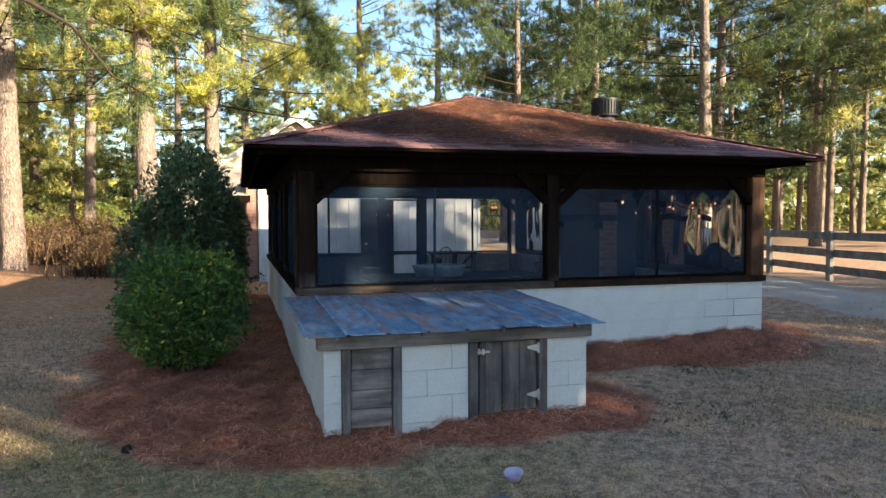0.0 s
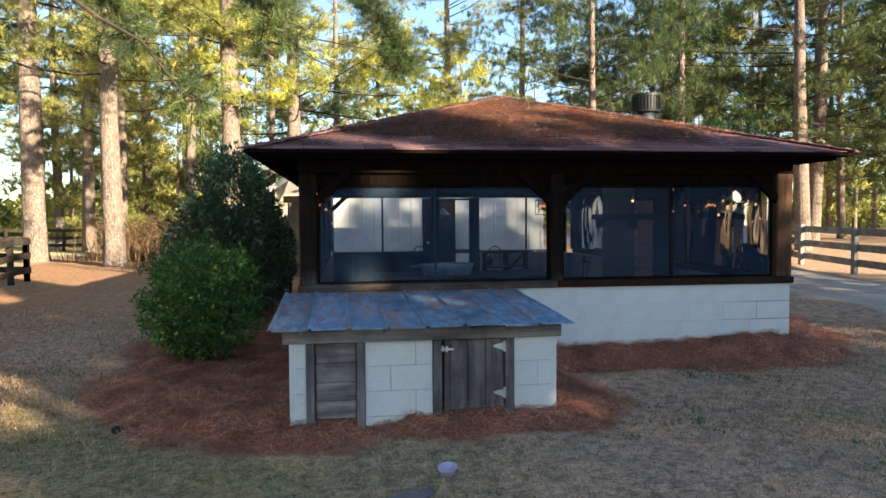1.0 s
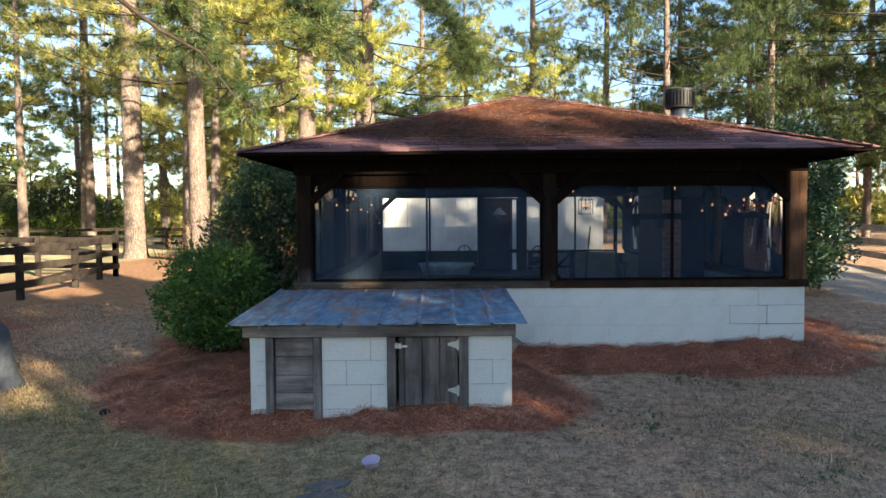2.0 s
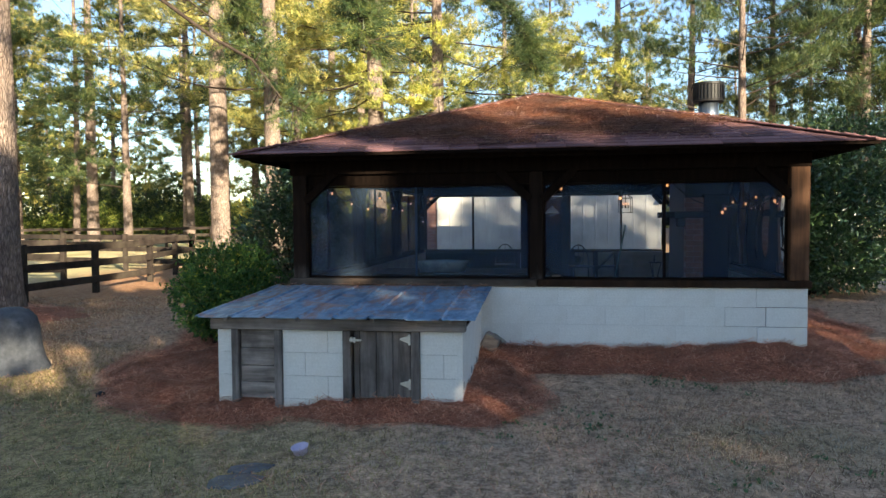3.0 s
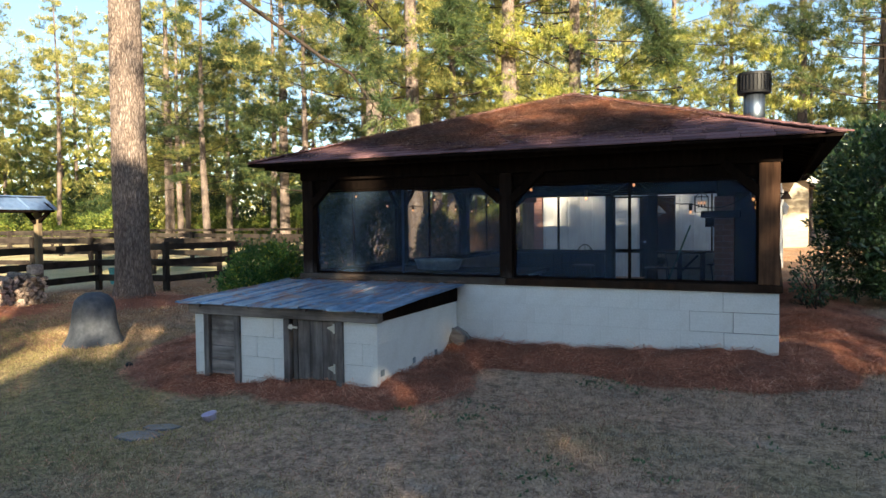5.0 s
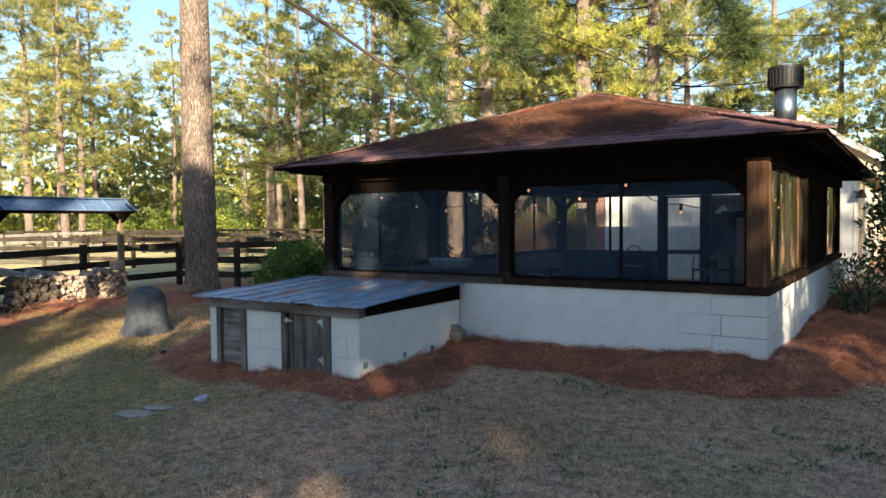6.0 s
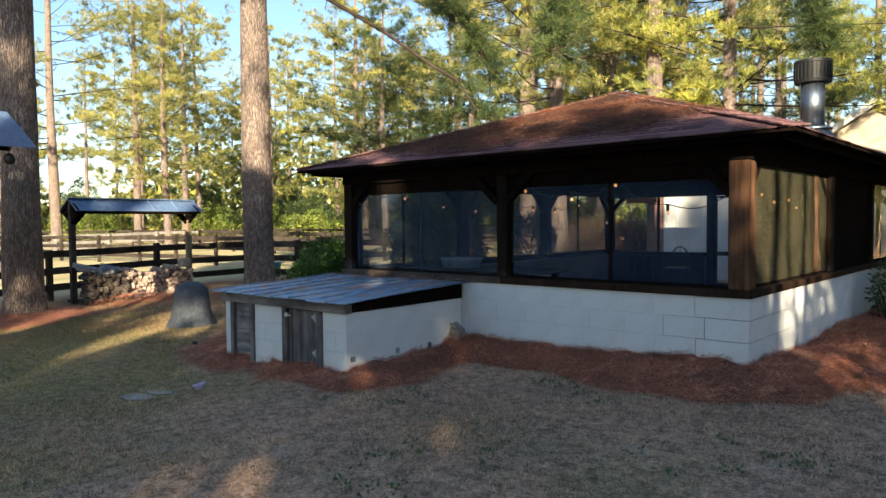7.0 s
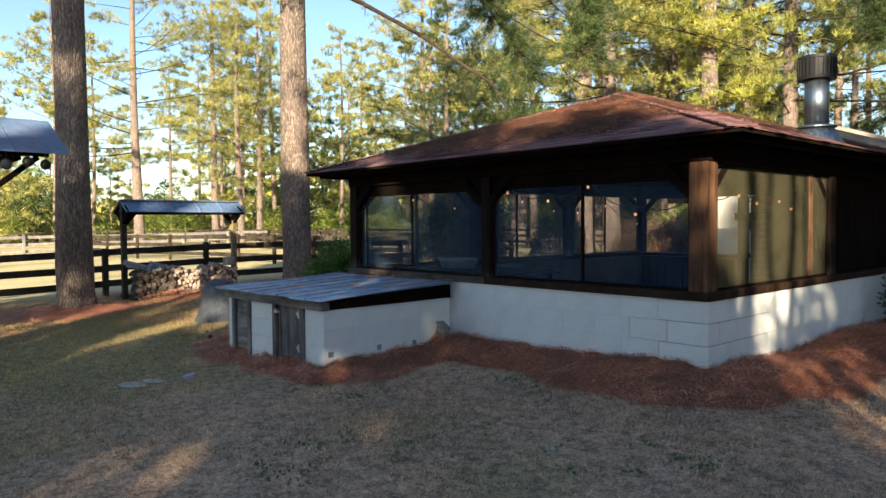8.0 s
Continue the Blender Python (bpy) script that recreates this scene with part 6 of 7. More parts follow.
# ---- far woods ----
n = 52000
ang = np.radians(rg.uniform(-100, 75, n))
d = rg.uniform(72, 150, n)
top = 9 + 5 * np.sin(ang * 7 + 1) + 3 * np.sin(ang * 17) + rg.normal(size=n) * 1.5
z = rg.uniform(0, 1, n) ** 1.7 * np.maximum(top, 4)
x, y = 4 + d * np.sin(ang), 4 + d * np.cos(ang)
v, f = blades(np.stack([x, y, z], 1), rg.normal(size=(n, 3)) * 0.4 + (0, 0, 0.6), 2, 1.1, 0.5)
single("far_woods", soup("far_woods", v, f), M_WOODS, "far mixed woods in low warm sun", "woods", "stuff")

# ---- shrubs ----
def leaf_cloud(name, at, lobes, n, size, mat, label, twigs=26, category="shrub", shoots=0):
    """Leaves on the outer shell of overlapping lobes (x, y, z, rx, ry, rz), with twigs inside."""
    sh = thing(name, at, label, category)
    lob = np.array(lobes, float)
    w = lob[:, 3] * lob[:, 5]
    pick = rg.choice(len(lob), n, p=w / w.sum())
    u = rg.normal(size=(n, 3))
    u /= np.linalg.norm(u, axis=1, keepdims=True)
    rad = 1 - np.abs(rg.normal(size=(n, 1))) * 0.16
    lump = 1 + 0.15 * np.sin(u[:, :1] * 7 + pick[:, None]) * np.sin(u[:, 1:2] * 6 + 2) + 0.07 * np.sin(u[:, 2:] * 11 + u[:, :1] * 5)
    c = lob[pick, :3] + u * lob[pick, 3:] * rad * lump
    gz = ground_z(c[:, 0], c[:, 1])
    ok = c[:, 2] > gz + 0.10 + rg.uniform(0, 0.12, n)
    c, u = c[ok], u[ok]
    if shoots:
        # sprigs that stand out of the rounded form
        pk = rg.choice(len(c), shoots)
        out = u[pk] * 0.8 + rg.normal(size=(shoots, 3)) * 0.25 + (0, 0, 0.55)
        out /= np.linalg.norm(out, axis=1, keepdims=True)
        k = 16
        q = np.repeat(c[pk], k, 0) + np.repeat(out, k, 0) * (np.tile(np.linspace(0, 1, k), shoots) * np.repeat(rg.uniform(0.08, 0.30, shoots), k))[:, None] + rg.normal(size=(shoots * k, 3)) * size * 0.35
        c, u = np.concatenate([c, q]), np.concatenate([u, np.repeat(out, k, 0)])
    n = len(c)
    d = u * 0.7 + rg.normal(size=(n, 3)) * 0.6 + (0, 0, 0.15)
    d /= np.linalg.norm(d, axis=1, keepdims=True)
    s = np.cross(d, rg.normal(size=(n, 3)))
    s /= np.linalg.norm(s, axis=1, keepdims=True)
    nn = np.cross(d, s)
    L = size * rg.uniform(0.6, 1.25, (n, 1))
    W = L * 0.42
    v = np.stack([c, c + d * L * 0.5 + s * W * 0.5 + nn * L * 0.08, c + d * L, c + d * L * 0.5 - s * W * 0.5 + nn * L * 0.08], 1).reshape(-1, 3)
    i = np.arange(n) * 4
    f = np.concatenate([np.stack([i, i + 1, i + 2], 1), np.stack([i, i + 2, i + 3], 1)])
    part("leaves", soup("leaves", v, f, at), mat, sh)
    tw = Mesh()
    base = Vector(at)
    for k in range(twigs):
        q = Vector(c[rg.integers(n)])
        b = base + Vector((rg.uniform(-0.18, 0.18), rg.uniform(-0.18, 0.18), -0.05))
        mid = b.lerp(q, 0.5) + Vector((rg.uniform(-0.08, 0.08), rg.uniform(-0.08, 0.08), 0.08))
        tw.tube([b, mid, q], [0.022, 0.013, 0.004], 5, False)
    part("stem_tangle", tw, M_LIMB, sh, kind="stuff")
    return sh


leaf_cloud("rounded_shrub", (-0.26, 7.8, 0.0), [(-0.24, 7.8, 0.74, 0.56, 0.60, 0.52), (-0.46, 7.62, 0.62, 0.40, 0.40, 0.36), (0.02, 7.66, 0.62, 0.36, 0.40, 0.40), (-0.26, 7.75, 0.34, 0.40, 0.36, 0.30), (-0.38, 7.9, 1.00, 0.40, 0.42, 0.30), (0.0, 7.85, 0.98, 0.36, 0.38, 0.30)], 16000, 0.058, M_BUSH, "rounded green shrub with yellow-tipped leaves in straw mulch", 40, shoots=130)
leaf_cloud("holly_bush", (-0.22, 10.6, 0.0), [(-0.22, 10.6, 1.35, 0.70, 0.75, 1.25), (-0.62, 10.4, 1.0, 0.56, 0.55, 0.95), (0.12, 10.7, 1.15, 0.42, 0.6, 1.0), (-0.15, 10.6, 2.05, 0.45, 0.5, 0.62)], 19000, 0.075, M_HOLLY, "tall dark glossy holly beside the porch wall", 30, shoots=110)
leaf_cloud("holly_bush", (0.35, 13.0, 0.0), [(0.2, 13.0, 0.95, 0.40, 0.8, 0.8)], 5000, 0.08, M_HOLLY, "dark lower bush against the porch wall", 20)
leaf_cloud("camellia_bush", (8.55, 12.6, 0.15), [(8.5, 12.6, 1.6, 1.3, 1.2, 1.55), (7.85, 12.3, 1.1, 0.75, 0.8, 0.95), (8.0, 12.6, 2.15, 0.8, 0.8, 0.95), (9.0, 12.4, 2.4, 0.95, 0.95, 1.0), (8.6, 11.9, 0.8, 0.9, 0.7, 0.65), (9.4, 12.9, 1.2, 1.0, 1.0, 1.1)], 34000, 0.10, M_HOLLY, "tall glossy evergreen bush beside the straw path", 40, shoots=160)
leaf_cloud("camellia_bush", (7.05, 11.0, 0.2), [(6.95, 11.1, 0.62, 0.28, 0.55, 0.42)], 900, 0.07, M_HOLLY, "sparse low evergreen shoots against the block wall", 12)
def brush_tangle(at, spread, h, n, label):
    """Arching dry canes that fan out of a patch of ground, with withered leaves on their upper halves."""
    br = thing("dry_brush", at, label, "brush")
    q = rg.normal(size=(n, 2)) * 0.5
    bx, by = at[0] + q[:, 0] * spread[0], at[1] + q[:, 1] * spread[1]
    tall = h * rg.uniform(0.35, 1.0, n) * (0.75 + 0.25 * np.sin(bx * 2.1 + 1) * np.sin(by * 1.7))
    a = rg.uniform(0, 2 * np.pi, n)
    lean = rg.uniform(0.2, 1.3, n) * tall
    side = np.stack([-np.sin(a), np.cos(a), np.zeros(n)], 1) * (0.007 + 0.006 * rg.random(n))[:, None]
    rows = []
    for u in np.linspace(0, 1, 5):
        c = np.stack([bx + np.cos(a) * lean * u ** 1.5, by + np.sin(a) * lean * u ** 1.5, ground_z(bx, by) - 0.03 + tall * (1.25 * u - 0.35 * u ** 3)], 1)
        rows.append((c - side * (1.05 - u), c + side * (1.05 - u)))
    v = np.stack([p for r in rows for p in r], 1).reshape(-1, 3)
    i = np.arange(n) * 10
    f = np.concatenate([np.stack(t, 1) for k in range(4) for t in ((i + 2 * k, i + 2 * k + 1, i + 2 * k + 3), (i + 2 * k, i + 2 * k + 3, i + 2 * k + 2))])
    part("cane_tangle", soup("cane_tangle", v, f, at), M_CANE, br, kind="stuff")
    m = n * 5
    k = rg.integers(0, n, m)
    u = rg.uniform(0.4, 1.0, m)
    c = np.stack([bx[k] + np.cos(a[k]) * lean[k] * u ** 1.5, by[k] + np.sin(a[k]) * lean[k] * u ** 1.5, ground_z(bx[k], by[k]) + tall[k] * (1.25 * u - 0.35 * u ** 3)], 1) + rg.normal(size=(m, 3)) * 0.03
    d = rg.normal(size=(m, 3)) + (0, 0, -0.4)
    d /= np.linalg.norm(d, axis=1, keepdims=True)
    s = np.cross(d, rg.normal(size=(m, 3)))
    s /= np.linalg.norm(s, axis=1, keepdims=True)
    L = rg.uniform(0.03, 0.075, (m, 1))
    v = np.stack([c, c + d * L * 0.5 + s * L * 0.25, c + d * L, c + d * L * 0.5 - s * L * 0.25], 1).reshape(-1, 3)
    i = np.arange(m) * 4
    part("leaves", soup("leaves", v, np.concatenate([np.stack([i, i + 1, i + 2], 1), np.stack([i, i + 2, i + 3], 1)]), at), M_BRUSH, br)


brush_tangle((-4.5, 27.8, 0.0), (2.2, 1.4), 2.3, 5200, "tangle of dry russet brush under the pines")
brush_tangle((-2.0, 21.5, 0.0), (1.3, 0.9), 2.1, 3600, "tangle of dry russet brush beside the house")
for x, y, h in ((-3.3, 27.2, 2.2), (-5.9, 28.6, 1.8), (-1.6, 21.9, 2.1)):
    leaf_cloud("understory_shrub", (x, y, 0.0), [(x, y, h * 0.6, 0.7, 0.6, h * 0.42), (x + 0.5, y + 0.2, h * 0.45, 0.5, 0.5, h * 0.35)], 2200, 0.08, M_THICKET, "thin olive-green shrub in the dry brush", 30, shoots=40)
# undergrowth along the woods: low bright shrubs before taller ones in the shaded needle colour
for x, y, r, h in ((-44, 44, 3.2, 2.8), (-50, 37, 3.0, 3.4), (-38, 50, 3.4, 2.6), (-30, 52, 3.2, 3.2), (-22, 50, 2.8, 2.4), (-56, 28, 3.4, 4.0), (-62, 15, 4.0, 4.6), (-60, 22, 3.0, 3.0), (-52, 45, 3.4, 3.6), (-47, 40, 2.2, 2.0), (-34, 51, 2.2, 2.0)):
    leaf_cloud("understory_shrub", (x, y, 0.1), [(x, y, h * 0.42, r * 0.8, r * 0.6, h * 0.48), (x + r * 0.7, y + 1, h * 0.32, r * 0.5, r * 0.5, h * 0.40), (x - r * 0.6, y + 0.5, h * 0.5, r * 0.45, r * 0.4, h * 0.38), (x + r * 0.15, y + 0.6, h * 0.75, r * 0.35, r * 0.3, h * 0.32)], 8000, 0.19, M_THICKET, "bright sunlit undergrowth at the edge of the woods", 12, shoots=60)
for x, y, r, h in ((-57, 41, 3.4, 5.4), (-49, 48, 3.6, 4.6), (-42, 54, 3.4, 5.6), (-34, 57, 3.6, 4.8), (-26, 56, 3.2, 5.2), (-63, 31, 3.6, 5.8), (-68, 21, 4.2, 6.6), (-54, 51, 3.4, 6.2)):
    leaf_cloud("understory_shrub", (x, y, 0.1), [(x, y, h * 0.40, r * 0.9, r * 0.6, h * 0.45), (x + r * 0.8, y + 1, h * 0.3, r * 0.6, r * 0.5, h * 0.34), (x - r * 0.7, y, h * 0.5, r * 0.5, r * 0.4, h * 0.36), (x + r * 0.2, y + 0.6, h * 0.78, r * 0.4, r * 0.35, h * 0.28)], 8000, 0.24, M_PINE_SHADED, "tall undergrowth under the pines, shade put into its leaf colour", 14, shoots=60)

rg = np.random.default_rng(9)

# unseen thicket added sunward to keep the low sun off the lawn; thin stands let dapples through
for D, s_, r, h, n in ((18, -3.2, 1.0, 8.8, 4200), (20, -1.9, 1.1, 12.5, 5600), (17, 0.2, 0.8, 7.0, 4200), (18, 1.15, 0.8, 6.85, 3000), (18, 2.4, 0.8, 6.4, 3000), (18, 3.65, 0.65, 7.5, 3000), (18.5, 3.05, 0.5, 6.5, 3000), (18, 6.6, 1.1, 8.6, 4200), (21, 7.8, 1.2, 9.5, 4200),
                       (18, 8.6, 0.75, 8.8, 4200), (24, 6.9, 1.2, 10.2, 4200), (25, 8.2, 0.8, 10.4, 4200), (26, 4.9, 1.0, 9.6, 1050), (30, 5.0, 1.1, 10.6, 600), (23, 4.3, 0.7, 9.0, 820), (22, 5.4, 0.6, 8.8, 500),
                       (20, 11.7, 0.55, 11.0, 4200), (17.5, 9.4, 0.5, 6.3, 2600), (17.8, 11.5, 0.5, 6.3, 2600), (18, 12.2, 0.5, 6.3, 2600), (18.2, 12.9, 0.5, 6.3, 2600), (22, 12.5, 0.7, 11.4, 4200), (21, 13.4, 0.9, 12.6, 4200), (23, 15.0, 1.0, 13.0, 4200), (22, 16.4, 0.9, 12.5, 3000), (24, 17.7, 1.0, 12.6, 3000), (23, 19.2, 1.0, 12.0, 2600)):
    a = radians(SUN_AZ)
    x, y = math.sin(a) * D + math.cos(a) * s_, -math.cos(a) * D + math.sin(a) * s_
    leaf_cloud("understory_shrub", (x, y, -0.1), [(x, y, h * 0.48, r, r, h * 0.46), (x + r * 0.3, y, h * 0.25, r * 1.1, r, h * 0.3), (x - r * 0.2, y, h * 0.72, r * 0.6, r * 0.6, h * 0.27)], int(n * 0.62), 0.43 if r > 0.2 else 0.11, M_WOODS, "unseen leaf mass added to keep the low sun off the yard", 12)

# unseen saplings placed at the edge of the drive to stripe the vinyl with shadow: long bare stems with a small top
for D, s_, r, h in ((9.0, 9.78, 0.10, 9.5), (9.5, 10.12, 0.05, 8.0), (9.2, 10.42, 0.075, 8.6), (10.0, 10.70, 0.05, 8.2)):
    a = radians(SUN_AZ)
    x, y = math.sin(a) * D + math.cos(a) * s_, -math.cos(a) * D + math.sin(a) * s_
    sap = thing("sapling", (x, y, -0.1), "unseen slender crooked stem placed to cast stripes on the vinyl", "tree", "drive saplings")
    px, py = -math.cos(a), -math.sin(a)
    stem = [(x + px * 0.05 * math.sin(z * 2.3 + s_ * 9), y + py * 0.05 * math.sin(z * 2.3 + s_ * 9), z) for z in np.linspace(-0.2, h, 26)]
    st_ = Mesh().tube(stem, [r * (1.0 - 0.5 * k / 25) for k in range(26)], 8)
    part("stem", st_, M_LIMB, sap)
    for k in range(7):
        q = Vector(stem[12 + 2 * k - (1 if k > 5 else 0)])
        az = k * 2.4 + s_
        part("twig", Mesh().tube([q, q + Vector((math.cos(az) * 0.4, math.sin(az) * 0.4, 0.35)), q + Vector((math.cos(az) * 0.6, math.sin(az) * 0.6, 0.9))], [0.014, 0.010, 0.004], 5), M_LIMB, sap)

# unseen high leaf crowns added between the thicket and the yard to block and dapple the sun
for D, s_, lob, n, leaf in ((14.5, 9.3, ((4.5, 0.36, 0.95),), 520, 0.22), (14.8, 10.05, ((4.5, 0.32, 0.85),), 330, 0.20), (14.5, 10.8, ((4.5, 0.46, 1.1),), 1000, 0.22), (15, 11.7, ((4.3, 0.5, 1.3), (6.0, 0.45, 1.1)), 2000, 0.22), (15, 12.7, ((4.2, 0.5, 1.3), (6.0, 0.45, 1.1)), 1000, 0.22),
                            (16, 4.75, ((5.5, 0.75, 1.25), (7.2, 0.65, 0.95)), 4200, 0.26), (17.5, 1.0, ((8.1, 0.75, 1.35), (9.3, 0.6, 0.9)), 2400, 0.28), (17.2, 1.9, ((8.2, 0.75, 1.35), (9.4, 0.6, 0.9)), 2400, 0.28),
                            (17.6, 2.75, ((8.1, 0.75, 1.35), (9.3, 0.6, 0.9)), 2400, 0.28), (17.3, 3.6, ((8.0, 0.7, 1.3), (9.0, 0.5, 0.8)), 2400, 0.28), (17, 2.1, ((11.5, 0.8, 1.4), (14.0, 0.9, 1.4), (16.5, 0.7, 1.4)), 110, 0.6), (18, 6.4, ((9.0, 0.8, 0.9), (9.9, 0.5, 0.6)), 1800, 0.28),
                            (19, -1.35, ((9.6, 1.0, 1.7), (11.6, 1.0, 1.5), (13.2, 0.8, 0.9)), 4200, 0.28)):
    a = radians(SUN_AZ)
    x, y = math.sin(a) * D + math.cos(a) * s_, -math.cos(a) * D + math.sin(a) * s_
    leaf_cloud("young_oak", (x, y, -0.1), [(x + 0.15 * k, y, z, r, r, rz) for k, (z, r, rz) in enumerate(lob)], n, leaf, M_WOODS, "unseen high leaf crown added to block and dapple the sun", 10, "tree")

# ---- grass and needles on the ground ----
def scatter_grass(n, x0, x1, y0, y1, h, w):
    x, y = rg.uniform(x0, x1, n), rg.uniform(y0, y1, n)
    dens = 0.5 + 0.5 * np.sin(x * 1.7 + 1.2 * np.sin(y * 1.3)) * np.sin(y * 1.9 + 1.1 * np.sin(x * 0.8))
    ok = (bed_h(x, y) < 0.0) & (rg.uniform(0, 1, n) < 0.25 + 0.75 * dens)
    ok &= ~((x > PX0 - 0.1) & (x < PX1 + 0.1) & (y > PY0)) & ~((x > HX0) & (x < HX1) & (y > HY0))
    x, y = x[ok], y[ok]
    n = len(x)
    z = ground_z(x, y)
    a = rg.uniform(0, 2 * np.pi, n)
    hh = h * rg.uniform(0.4, 1.3, n)
    lean = rg.normal(size=(n, 2)) * 0.7
    c, s = np.cos(a) * w / 2, np.sin(a) * w / 2
    v = np.stack([np.stack([x - c, y - s, z - 0.004], 1), np.stack([x + c, y + s, z - 0.004], 1), np.stack([x + lean[:, 0] * hh, y + lean[:, 1] * hh, z + hh], 1)], 1).reshape(-1, 3)
    return v, np.arange(len(v)).reshape(-1, 3)


v1, f1 = scatter_grass(290000, -5, 10.5, 1.0, 8.0, 0.034, 0.0056)
v2, f2 = scatter_grass(50000, -8, 0.5, 5, 13, 0.04, 0.010)
v3, f3 = scatter_grass(30000, 6.5, 11, 2, 14, 0.034, 0.006)
v = np.concatenate([v1, v2, v3])
xx = v[::3, 0] + rg.normal(size=len(v) // 3) * 1.6
lush = np.repeat((xx + 1.2 * np.sin(v[::3, 1] * 1.1) < 1.8) & (v[::3, 1] + 0.5 * xx < 5.6), 3)
vg, v = v[lush], v[~lush]
single("green_grass", soup("green_grass", vg, np.arange(len(vg)).reshape(-1, 3)), M_GRASS_GREEN, "short green lawn grass under the pines", "grass", "stuff")
single("lawn_grass", soup("lawn_grass", v, np.arange(len(v)).reshape(-1, 3)), M_GRASS, "short dormant brown and green lawn grass", "grass", "stuff")

wx, wy = rg.uniform(3, 9.5, 170), rg.uniform(3.2, 6.6, 170)
near = (np.sin(wx * 2.1) * np.sin(wy * 2.7 + 1) > 0.25)
cl = np.stack([wx[near], wy[near], ground_z(wx[near], wy[near])], 1)
cl = np.repeat(cl, 9, 0) + rg.normal(size=(near.sum() * 9, 3)) * (0.06, 0.06, 0.006)
v, f = blades(cl, np.tile((0, 0, 1.0), (len(cl), 1)), 3, 0.028, 0.020)
single("clover_patch", soup("clover_patch", v, f), M_WEED, "small green clover patches in the dry lawn", "weeds", "stuff")


def strands(x, y, z, lo, hi, w, tilt=0.12):
    """Fallen needles: thin bent strips lying about."""
    n = len(x)
    a = rg.uniform(0, 2 * np.pi, n)
    L = rg.uniform(lo, hi, n)
    dx, dy = np.cos(a) * L / 2, np.sin(a) * L / 2
    dz = rg.normal(size=n) * L * tilt
    c = np.stack([x, y, z + np.abs(dz)], 1)
    d = np.stack([dx, dy, dz], 1)
    s = np.stack([-np.sin(a), np.cos(a), np.zeros(n)], 1) * w / 2
    up = np.stack([rg.normal(size=n) * 0.01, rg.normal(size=n) * 0.01, rg.uniform(0.0, 0.016, n)], 1)
    v = np.stack([c - d, c + up - s, c + up + s, c + d], 1).reshape(-1, 3)
    i = np.arange(n) * 4
    return v, np.concatenate([np.stack([i, i + 1, i + 2], 1), np.stack([i + 1, i + 3, i + 2], 1)])


x, y = rg.uniform(-2.1, 8.2, 300000), rg.uniform(4.1, 13.0, 300000)
b = bed_h(x, y)
ok = (b > -0.0115 + rg.uniform(0, 0.03, len(x)) ** 2 * 11) & ~((x > PX0) & (x < PX1) & (y > PY0)) & ~((x > HX0) & (x < HX1) & (y > HY0))
x, y, b = x[ok], y[ok], b[ok]
v, f = strands(x, y, ground_z(x, y) + b + tousle(x, y) + 0.006, 0.09, 0.20, 0.0046, 0.09)
turned(single("straw_needles", soup("straw_needles", v, f), M_NEEDLE, "loose rust-coloured pine needles over the mulch", "needles", "stuff"), TURN_B)
for tx, ty, r, n in ((-5.2, 10.1, 1.5, 3200), (-5.95, 5.45, 1.7, 3200), (-6.2, 7.6, 1.3, 2600)):
    q, w = rg.uniform(0, 2 * np.pi, n), np.abs(rg.normal(size=n)) * r * 0.6
    x, y = tx + np.cos(q) * w, ty + np.sin(q) * w
    v, f = strands(x, y, ground_z(x, y) + 0.12 * (1 - ease(0.1, 1.0, w / r)) + 0.012, 0.10, 0.22, 0.008, 0.08)
    single("scattered_needles", soup("scattered_needles", v, f), M_NEEDLE, "fallen rust-coloured needles round the foot of a pine", "needles", "stuff")
x, y = rg.uniform(-4, 10, 15000), rg.uniform(1.5, 7, 15000)
ok = (bed_h(x, y) < 0.0) & (np.sin(x * 1.3 + 2) * np.sin(y * 1.7) + rg.normal(size=15000) * 0.5 > 0.2)
x, y = x[ok], y[ok]
v, f = strands(x, y, ground_z(x, y) + 0.008, 0.08, 0.2, 0.005)
single("scattered_needles", soup("scattered_needles", v, f), M_NEEDLE, "scattered fallen pine needles on the lawn", "needles", "stuff")


def roof_z(x, y):
    """Top of the shingles."""
    s = (RIDGE_Z - EAVE_Z) / 3.28
    d = np.minimum(np.minimum(x - EX0, EX1 - x), np.minimum(y - EY0, EY1 - y))
    return EAVE_Z + s * np.clip(d, 0, 3.255)


x, y = rg.uniform(EX0 + 0.1, EX1 - 0.1, 95000), rg.uniform(EY0 + 0.1, 12.0, 95000)
d = np.minimum(np.minimum(x - EX0, EX1 - x), y - EY0)
pat = np.sin(x * 1.9 + 1.4 * np.sin(y * 1.7)) * np.sin(y * 2.3 + x * 0.7) * 0.35 + rg.normal(size=len(x)) * 0.22
ok = pat + ease(0.2, 1.5, d) * 1.2 - 0.22 - 0.30 * ease(4.3, 6.3, x) > 0
x, y = x[ok], y[ok]
v, f = strands(x, y, roof_z(x, y) + 0.034, 0.10, 0.22, 0.010, 0.04)
turned(single("roof_needles", soup("roof_needles", v, f), M_ROOFNEEDLE, "drifts of orange pine needles on the porch roof", "needles", "stuff"), TURN_B)
x, y = rg.uniform(0.7, 3.05, 2600), 5.08 + (rg.uniform(0, 1, 2600) ** 0.55) * 1.9
ok = rg.uniform(0, 1, 2600) < 0.12 + 0.88 * ease(6.6, 6.98, y)
x, y = x[ok], y[ok]
v, f = strands(x, y, 0.774 + (y - 5.10) * 0.046 + 0.012, 0.07, 0.16, 0.005, 0.05)
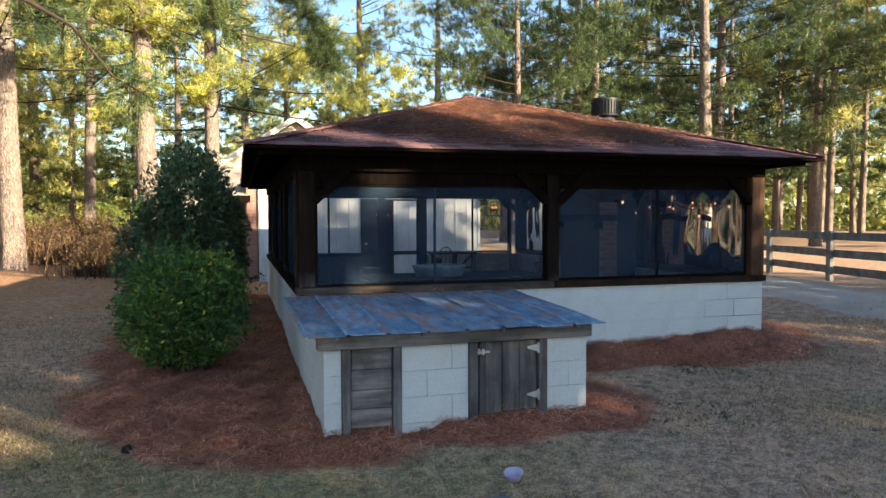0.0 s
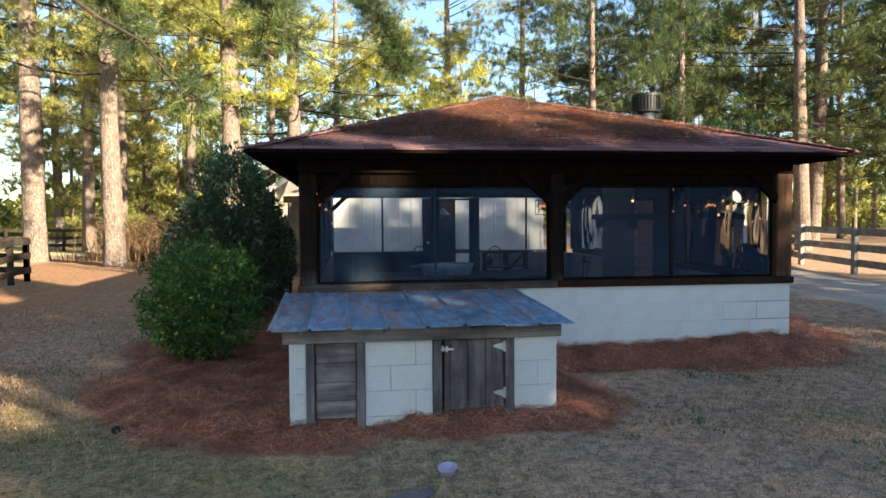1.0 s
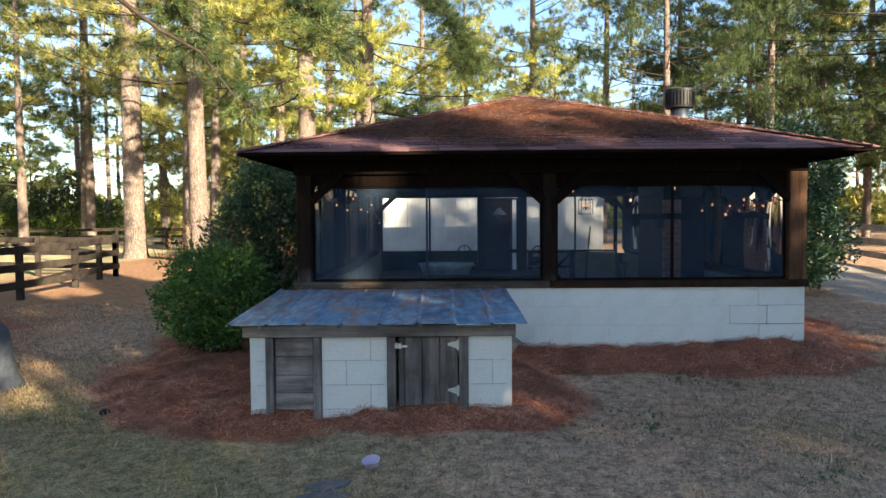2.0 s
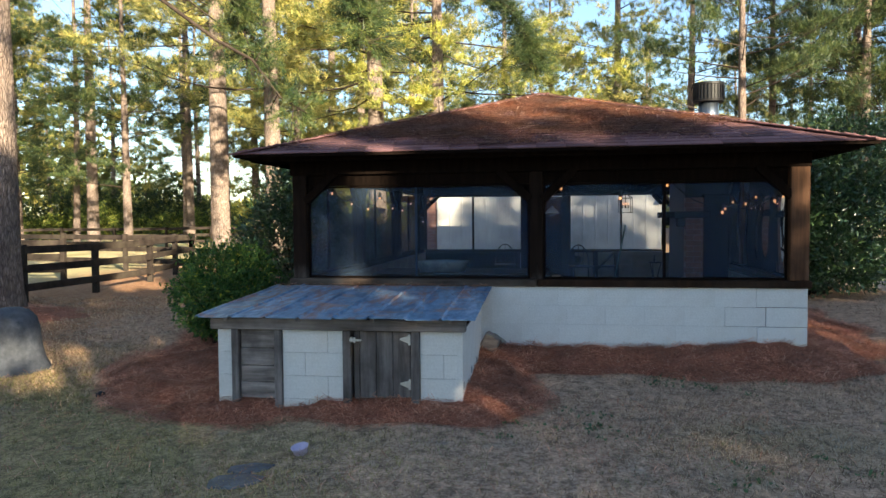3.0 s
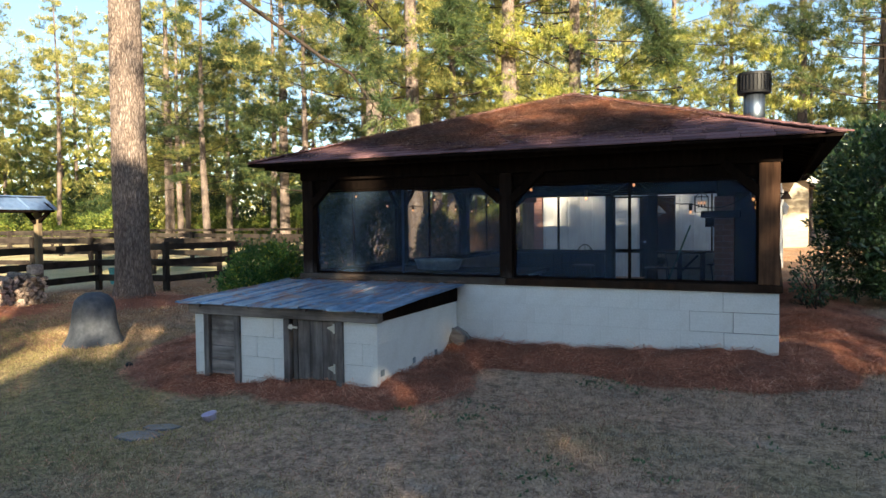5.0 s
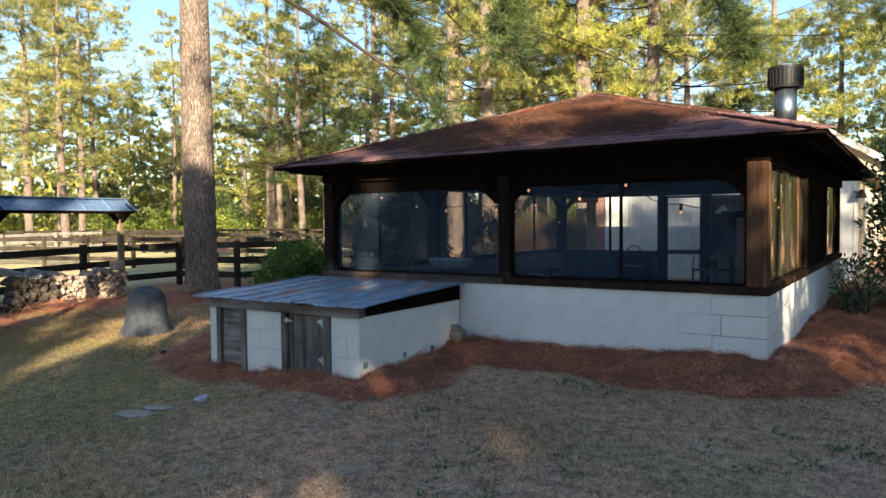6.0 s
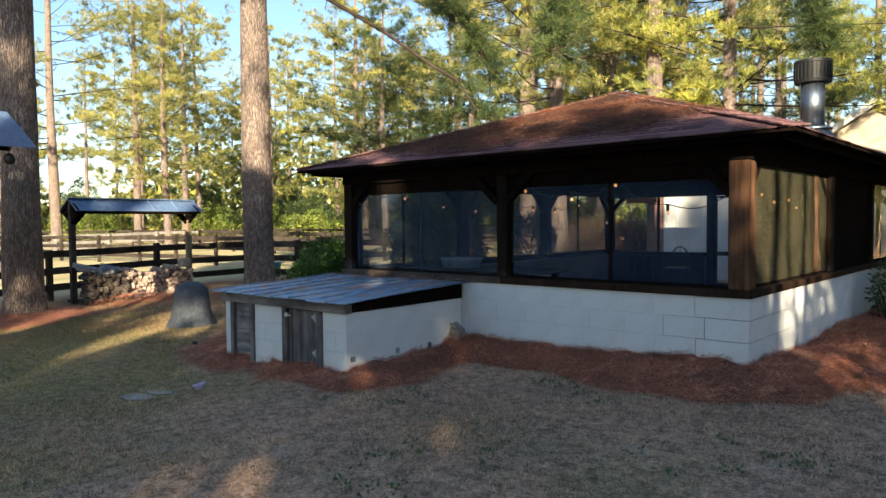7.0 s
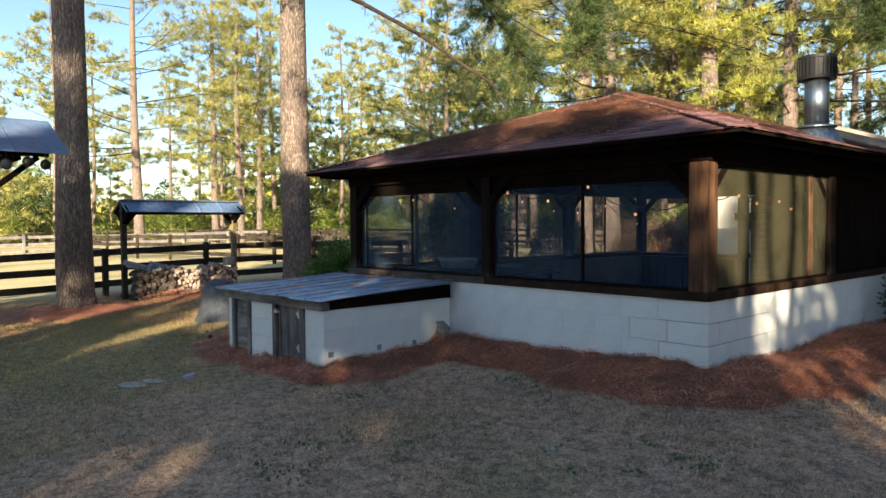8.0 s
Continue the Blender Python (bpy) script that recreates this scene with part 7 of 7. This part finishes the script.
turned(single("roof_needles", soup("roof_needles", v, f), M_NEEDLE, "pine needles caught on the tin lean-to", "needles", "stuff"), TURN_P)

# ---- blocks of the walls ----
BL, BH = 0.404, 0.202
block_cache = {}


def block(parent, x, y, z, L, turn, H=BH):
    """A block whose outer face runs L along its own x from (x, y), with its foot at z."""
    crack = (turn == 0 and x > 5.5 and y > 6) or (turn == 90 and x > 6 and y < 7.9)
    fine = turn == 0 and y < 6
    key = (round(L, 3), round(H, 3), crack, fine)
    if key not in block_cache:
        g = 0.0028 if crack else 0.0012 if fine else 0.0002
        me = Mesh().box(g, 0.0, g, L - g, 0.05, H - g, 0.004 if crack else 0.0025 if fine else 0.0012).data("block")
        me.materials.append(M_BLOCK)
        block_cache[key] = me
    j = rnd.uniform(-0.0008, 0.0008)
    piece("block", block_cache[key], parent, pose(x, y, z, 0, 0, turn) @ pose(0, j, 0))


def course_wall(parent, x, y, length, top, rows, turn, start=0.0):
    c, s = math.cos(radians(turn)), math.sin(radians(turn))
    for r in range(rows):
        u = 0.0
        L = BL - 0.202 * ((r + int(start)) % 2)
        while u < length - 0.03:
            w = min(L, length - u)
            if length - u - w < 0.05:
                w = length - u
            block(parent, x + c * u, y + s * u, top - (r + 1) * BH, w, turn)
            u += w
            L = BL


for r, joint in enumerate((5.85, 5.945, 5.86, 5.95, 5.86)):
    zb_ = SILL_Z - 0.002 - (r + 1) * BH
    for u in range(13):
        a, b = joint - BL * (u + 1), joint - BL * u
        if b > PX0 + 0.03:
            block(base_front, max(a, PX0), PY0, zb_, b - max(a, PX0), 0)
    block(base_front, joint, PY0, zb_, PX1 - joint, 0)
course_wall(base_right, PX1, PY0, PY1 - PY0, SILL_Z - 0.002, 4, 90, 0)
for wallp, x0, x1 in P_FRONT:
    course_wall(wallp, x0, HY0, x1 - x0, 0.656, 4, 0, 0)
course_wall(P_RIGHT, HX1, HY0, HY1 - HY0, 0.656, 4, 90, 1)
def mirrored(parent, x, y, length, top, rows):
    course_wall(parent, x, y, length, top, rows, -90, 1)
mirrored(P_LEFT, HX0, HY1, HY1 - HY0, 0.656, 4)
mirrored(base_left, PX0, PY1, PY1 - PY0, SILL_Z - 0.002, 4)

# ---- shingles ----
slope = (RIDGE_Z - EAVE_Z) / 3.28
ang_ = math.degrees(math.atan(slope))
hyp = math.hypot(1, slope)
EXPO, TAB = 0.135, 0.30
tab_me = Mesh().box(-TAB / 2 + 0.003, -0.014, 0.0, TAB / 2 - 0.003, 0.16, 0.009, 0.0, pose(0, 0, 0, -2.2, 0, 0) @ pose(0, 0, 0.008)).data("shingle")
tab_me.materials.append(M_SHINGLE)
rest = Mesh()
count = 0
rows_n = int(3.28 * hyp / EXPO)
def tab_at(face, u, r, w):
    """Pose of a tab on a face: u along the eave, r rows up."""
    d = r * EXPO / hyp
    z = EAVE_Z + slope * d + 0.002
    if face == 0:
        return pose(u, EY0 + d, z, ang_, 0, 0)
    if face == 1:
        return pose(EX1 - d, u, z, 0, 0, 90) @ pose(0, 0, 0, ang_)
    if face == 2:
        return pose(u, EY1 - d, z, 0, 0, 180) @ pose(0, 0, 0, ang_)
    return pose(EX0 + d, u, z, 0, 0, -90) @ pose(0, 0, 0, ang_)


for face in range(4):
    for r in range(rows_n):
        d = r * EXPO / hyp
        a, b = (EX0 + d, EX1 - d) if face in (0, 2) else (EY0 + d, EY1 - d)
        u = a - (0.5 * TAB * (r % 2)) * 0.9 - rnd.uniform(0, 0.05)
        while u < b:
            u0, u1 = max(u, a - 0.01), min(u + TAB, b + 0.01)
            if u1 - u0 > 0.02:
                m4 = tab_at(face, (u0 + u1) / 2, r, u1 - u0) @ pose(0, rnd.uniform(-0.006, 0.006), rnd.uniform(0, 0.003), rnd.uniform(-0.6, 0.2), 0, 0)
                if face == 0 and r < 16 and u1 - u0 > TAB - 0.001 and count < 290:
                    piece("shingle", tab_me, roof, m4)
                    count += 1
                else:
                    h = (u1 - u0) / 2
                    rest.box(-h + 0.003, -0.014, 0.0, h - 0.003, 0.16, 0.009, 0.0, m4 @ pose(0, 0, 0, -2.2, 0, 0) @ pose(0, 0, 0.008))
            u += TAB
part("shingles", rest, M_SHINGLE_MANY, roof, kind="stuff")
for a, b in (((EX0, EY0), (RX, RY0)), ((EX1, EY0), (RX, RY0)), ((EX1, EY1), (RX, RY1)), ((EX0, EY1), (RX, RY1))):
    n = 24
    for i in range(n):
        pa = Vector((a[0] + (b[0] - a[0]) * i / n, a[1] + (b[1] - a[1]) * i / n, EAVE_Z + (RIDGE_Z - EAVE_Z) * i / n + 0.022))
        pb = Vector((a[0] + (b[0] - a[0]) * (i + 1.15) / n, a[1] + (b[1] - a[1]) * (i + 1.15) / n, EAVE_Z + (RIDGE_Z - EAVE_Z) * (i + 1.15) / n + 0.016))
        part("hip_cap", Mesh().beam(pa, pb, 0.24, 0.014, 0.003), M_SHINGLE, roof)
part("ridge_cap", Mesh().beam((RX, RY0 - 0.1, RIDGE_Z + 0.02), (RX, RY1 + 0.1, RIDGE_Z + 0.02), 0.26, 0.014, 0.003), M_SHINGLE_MANY, roof)
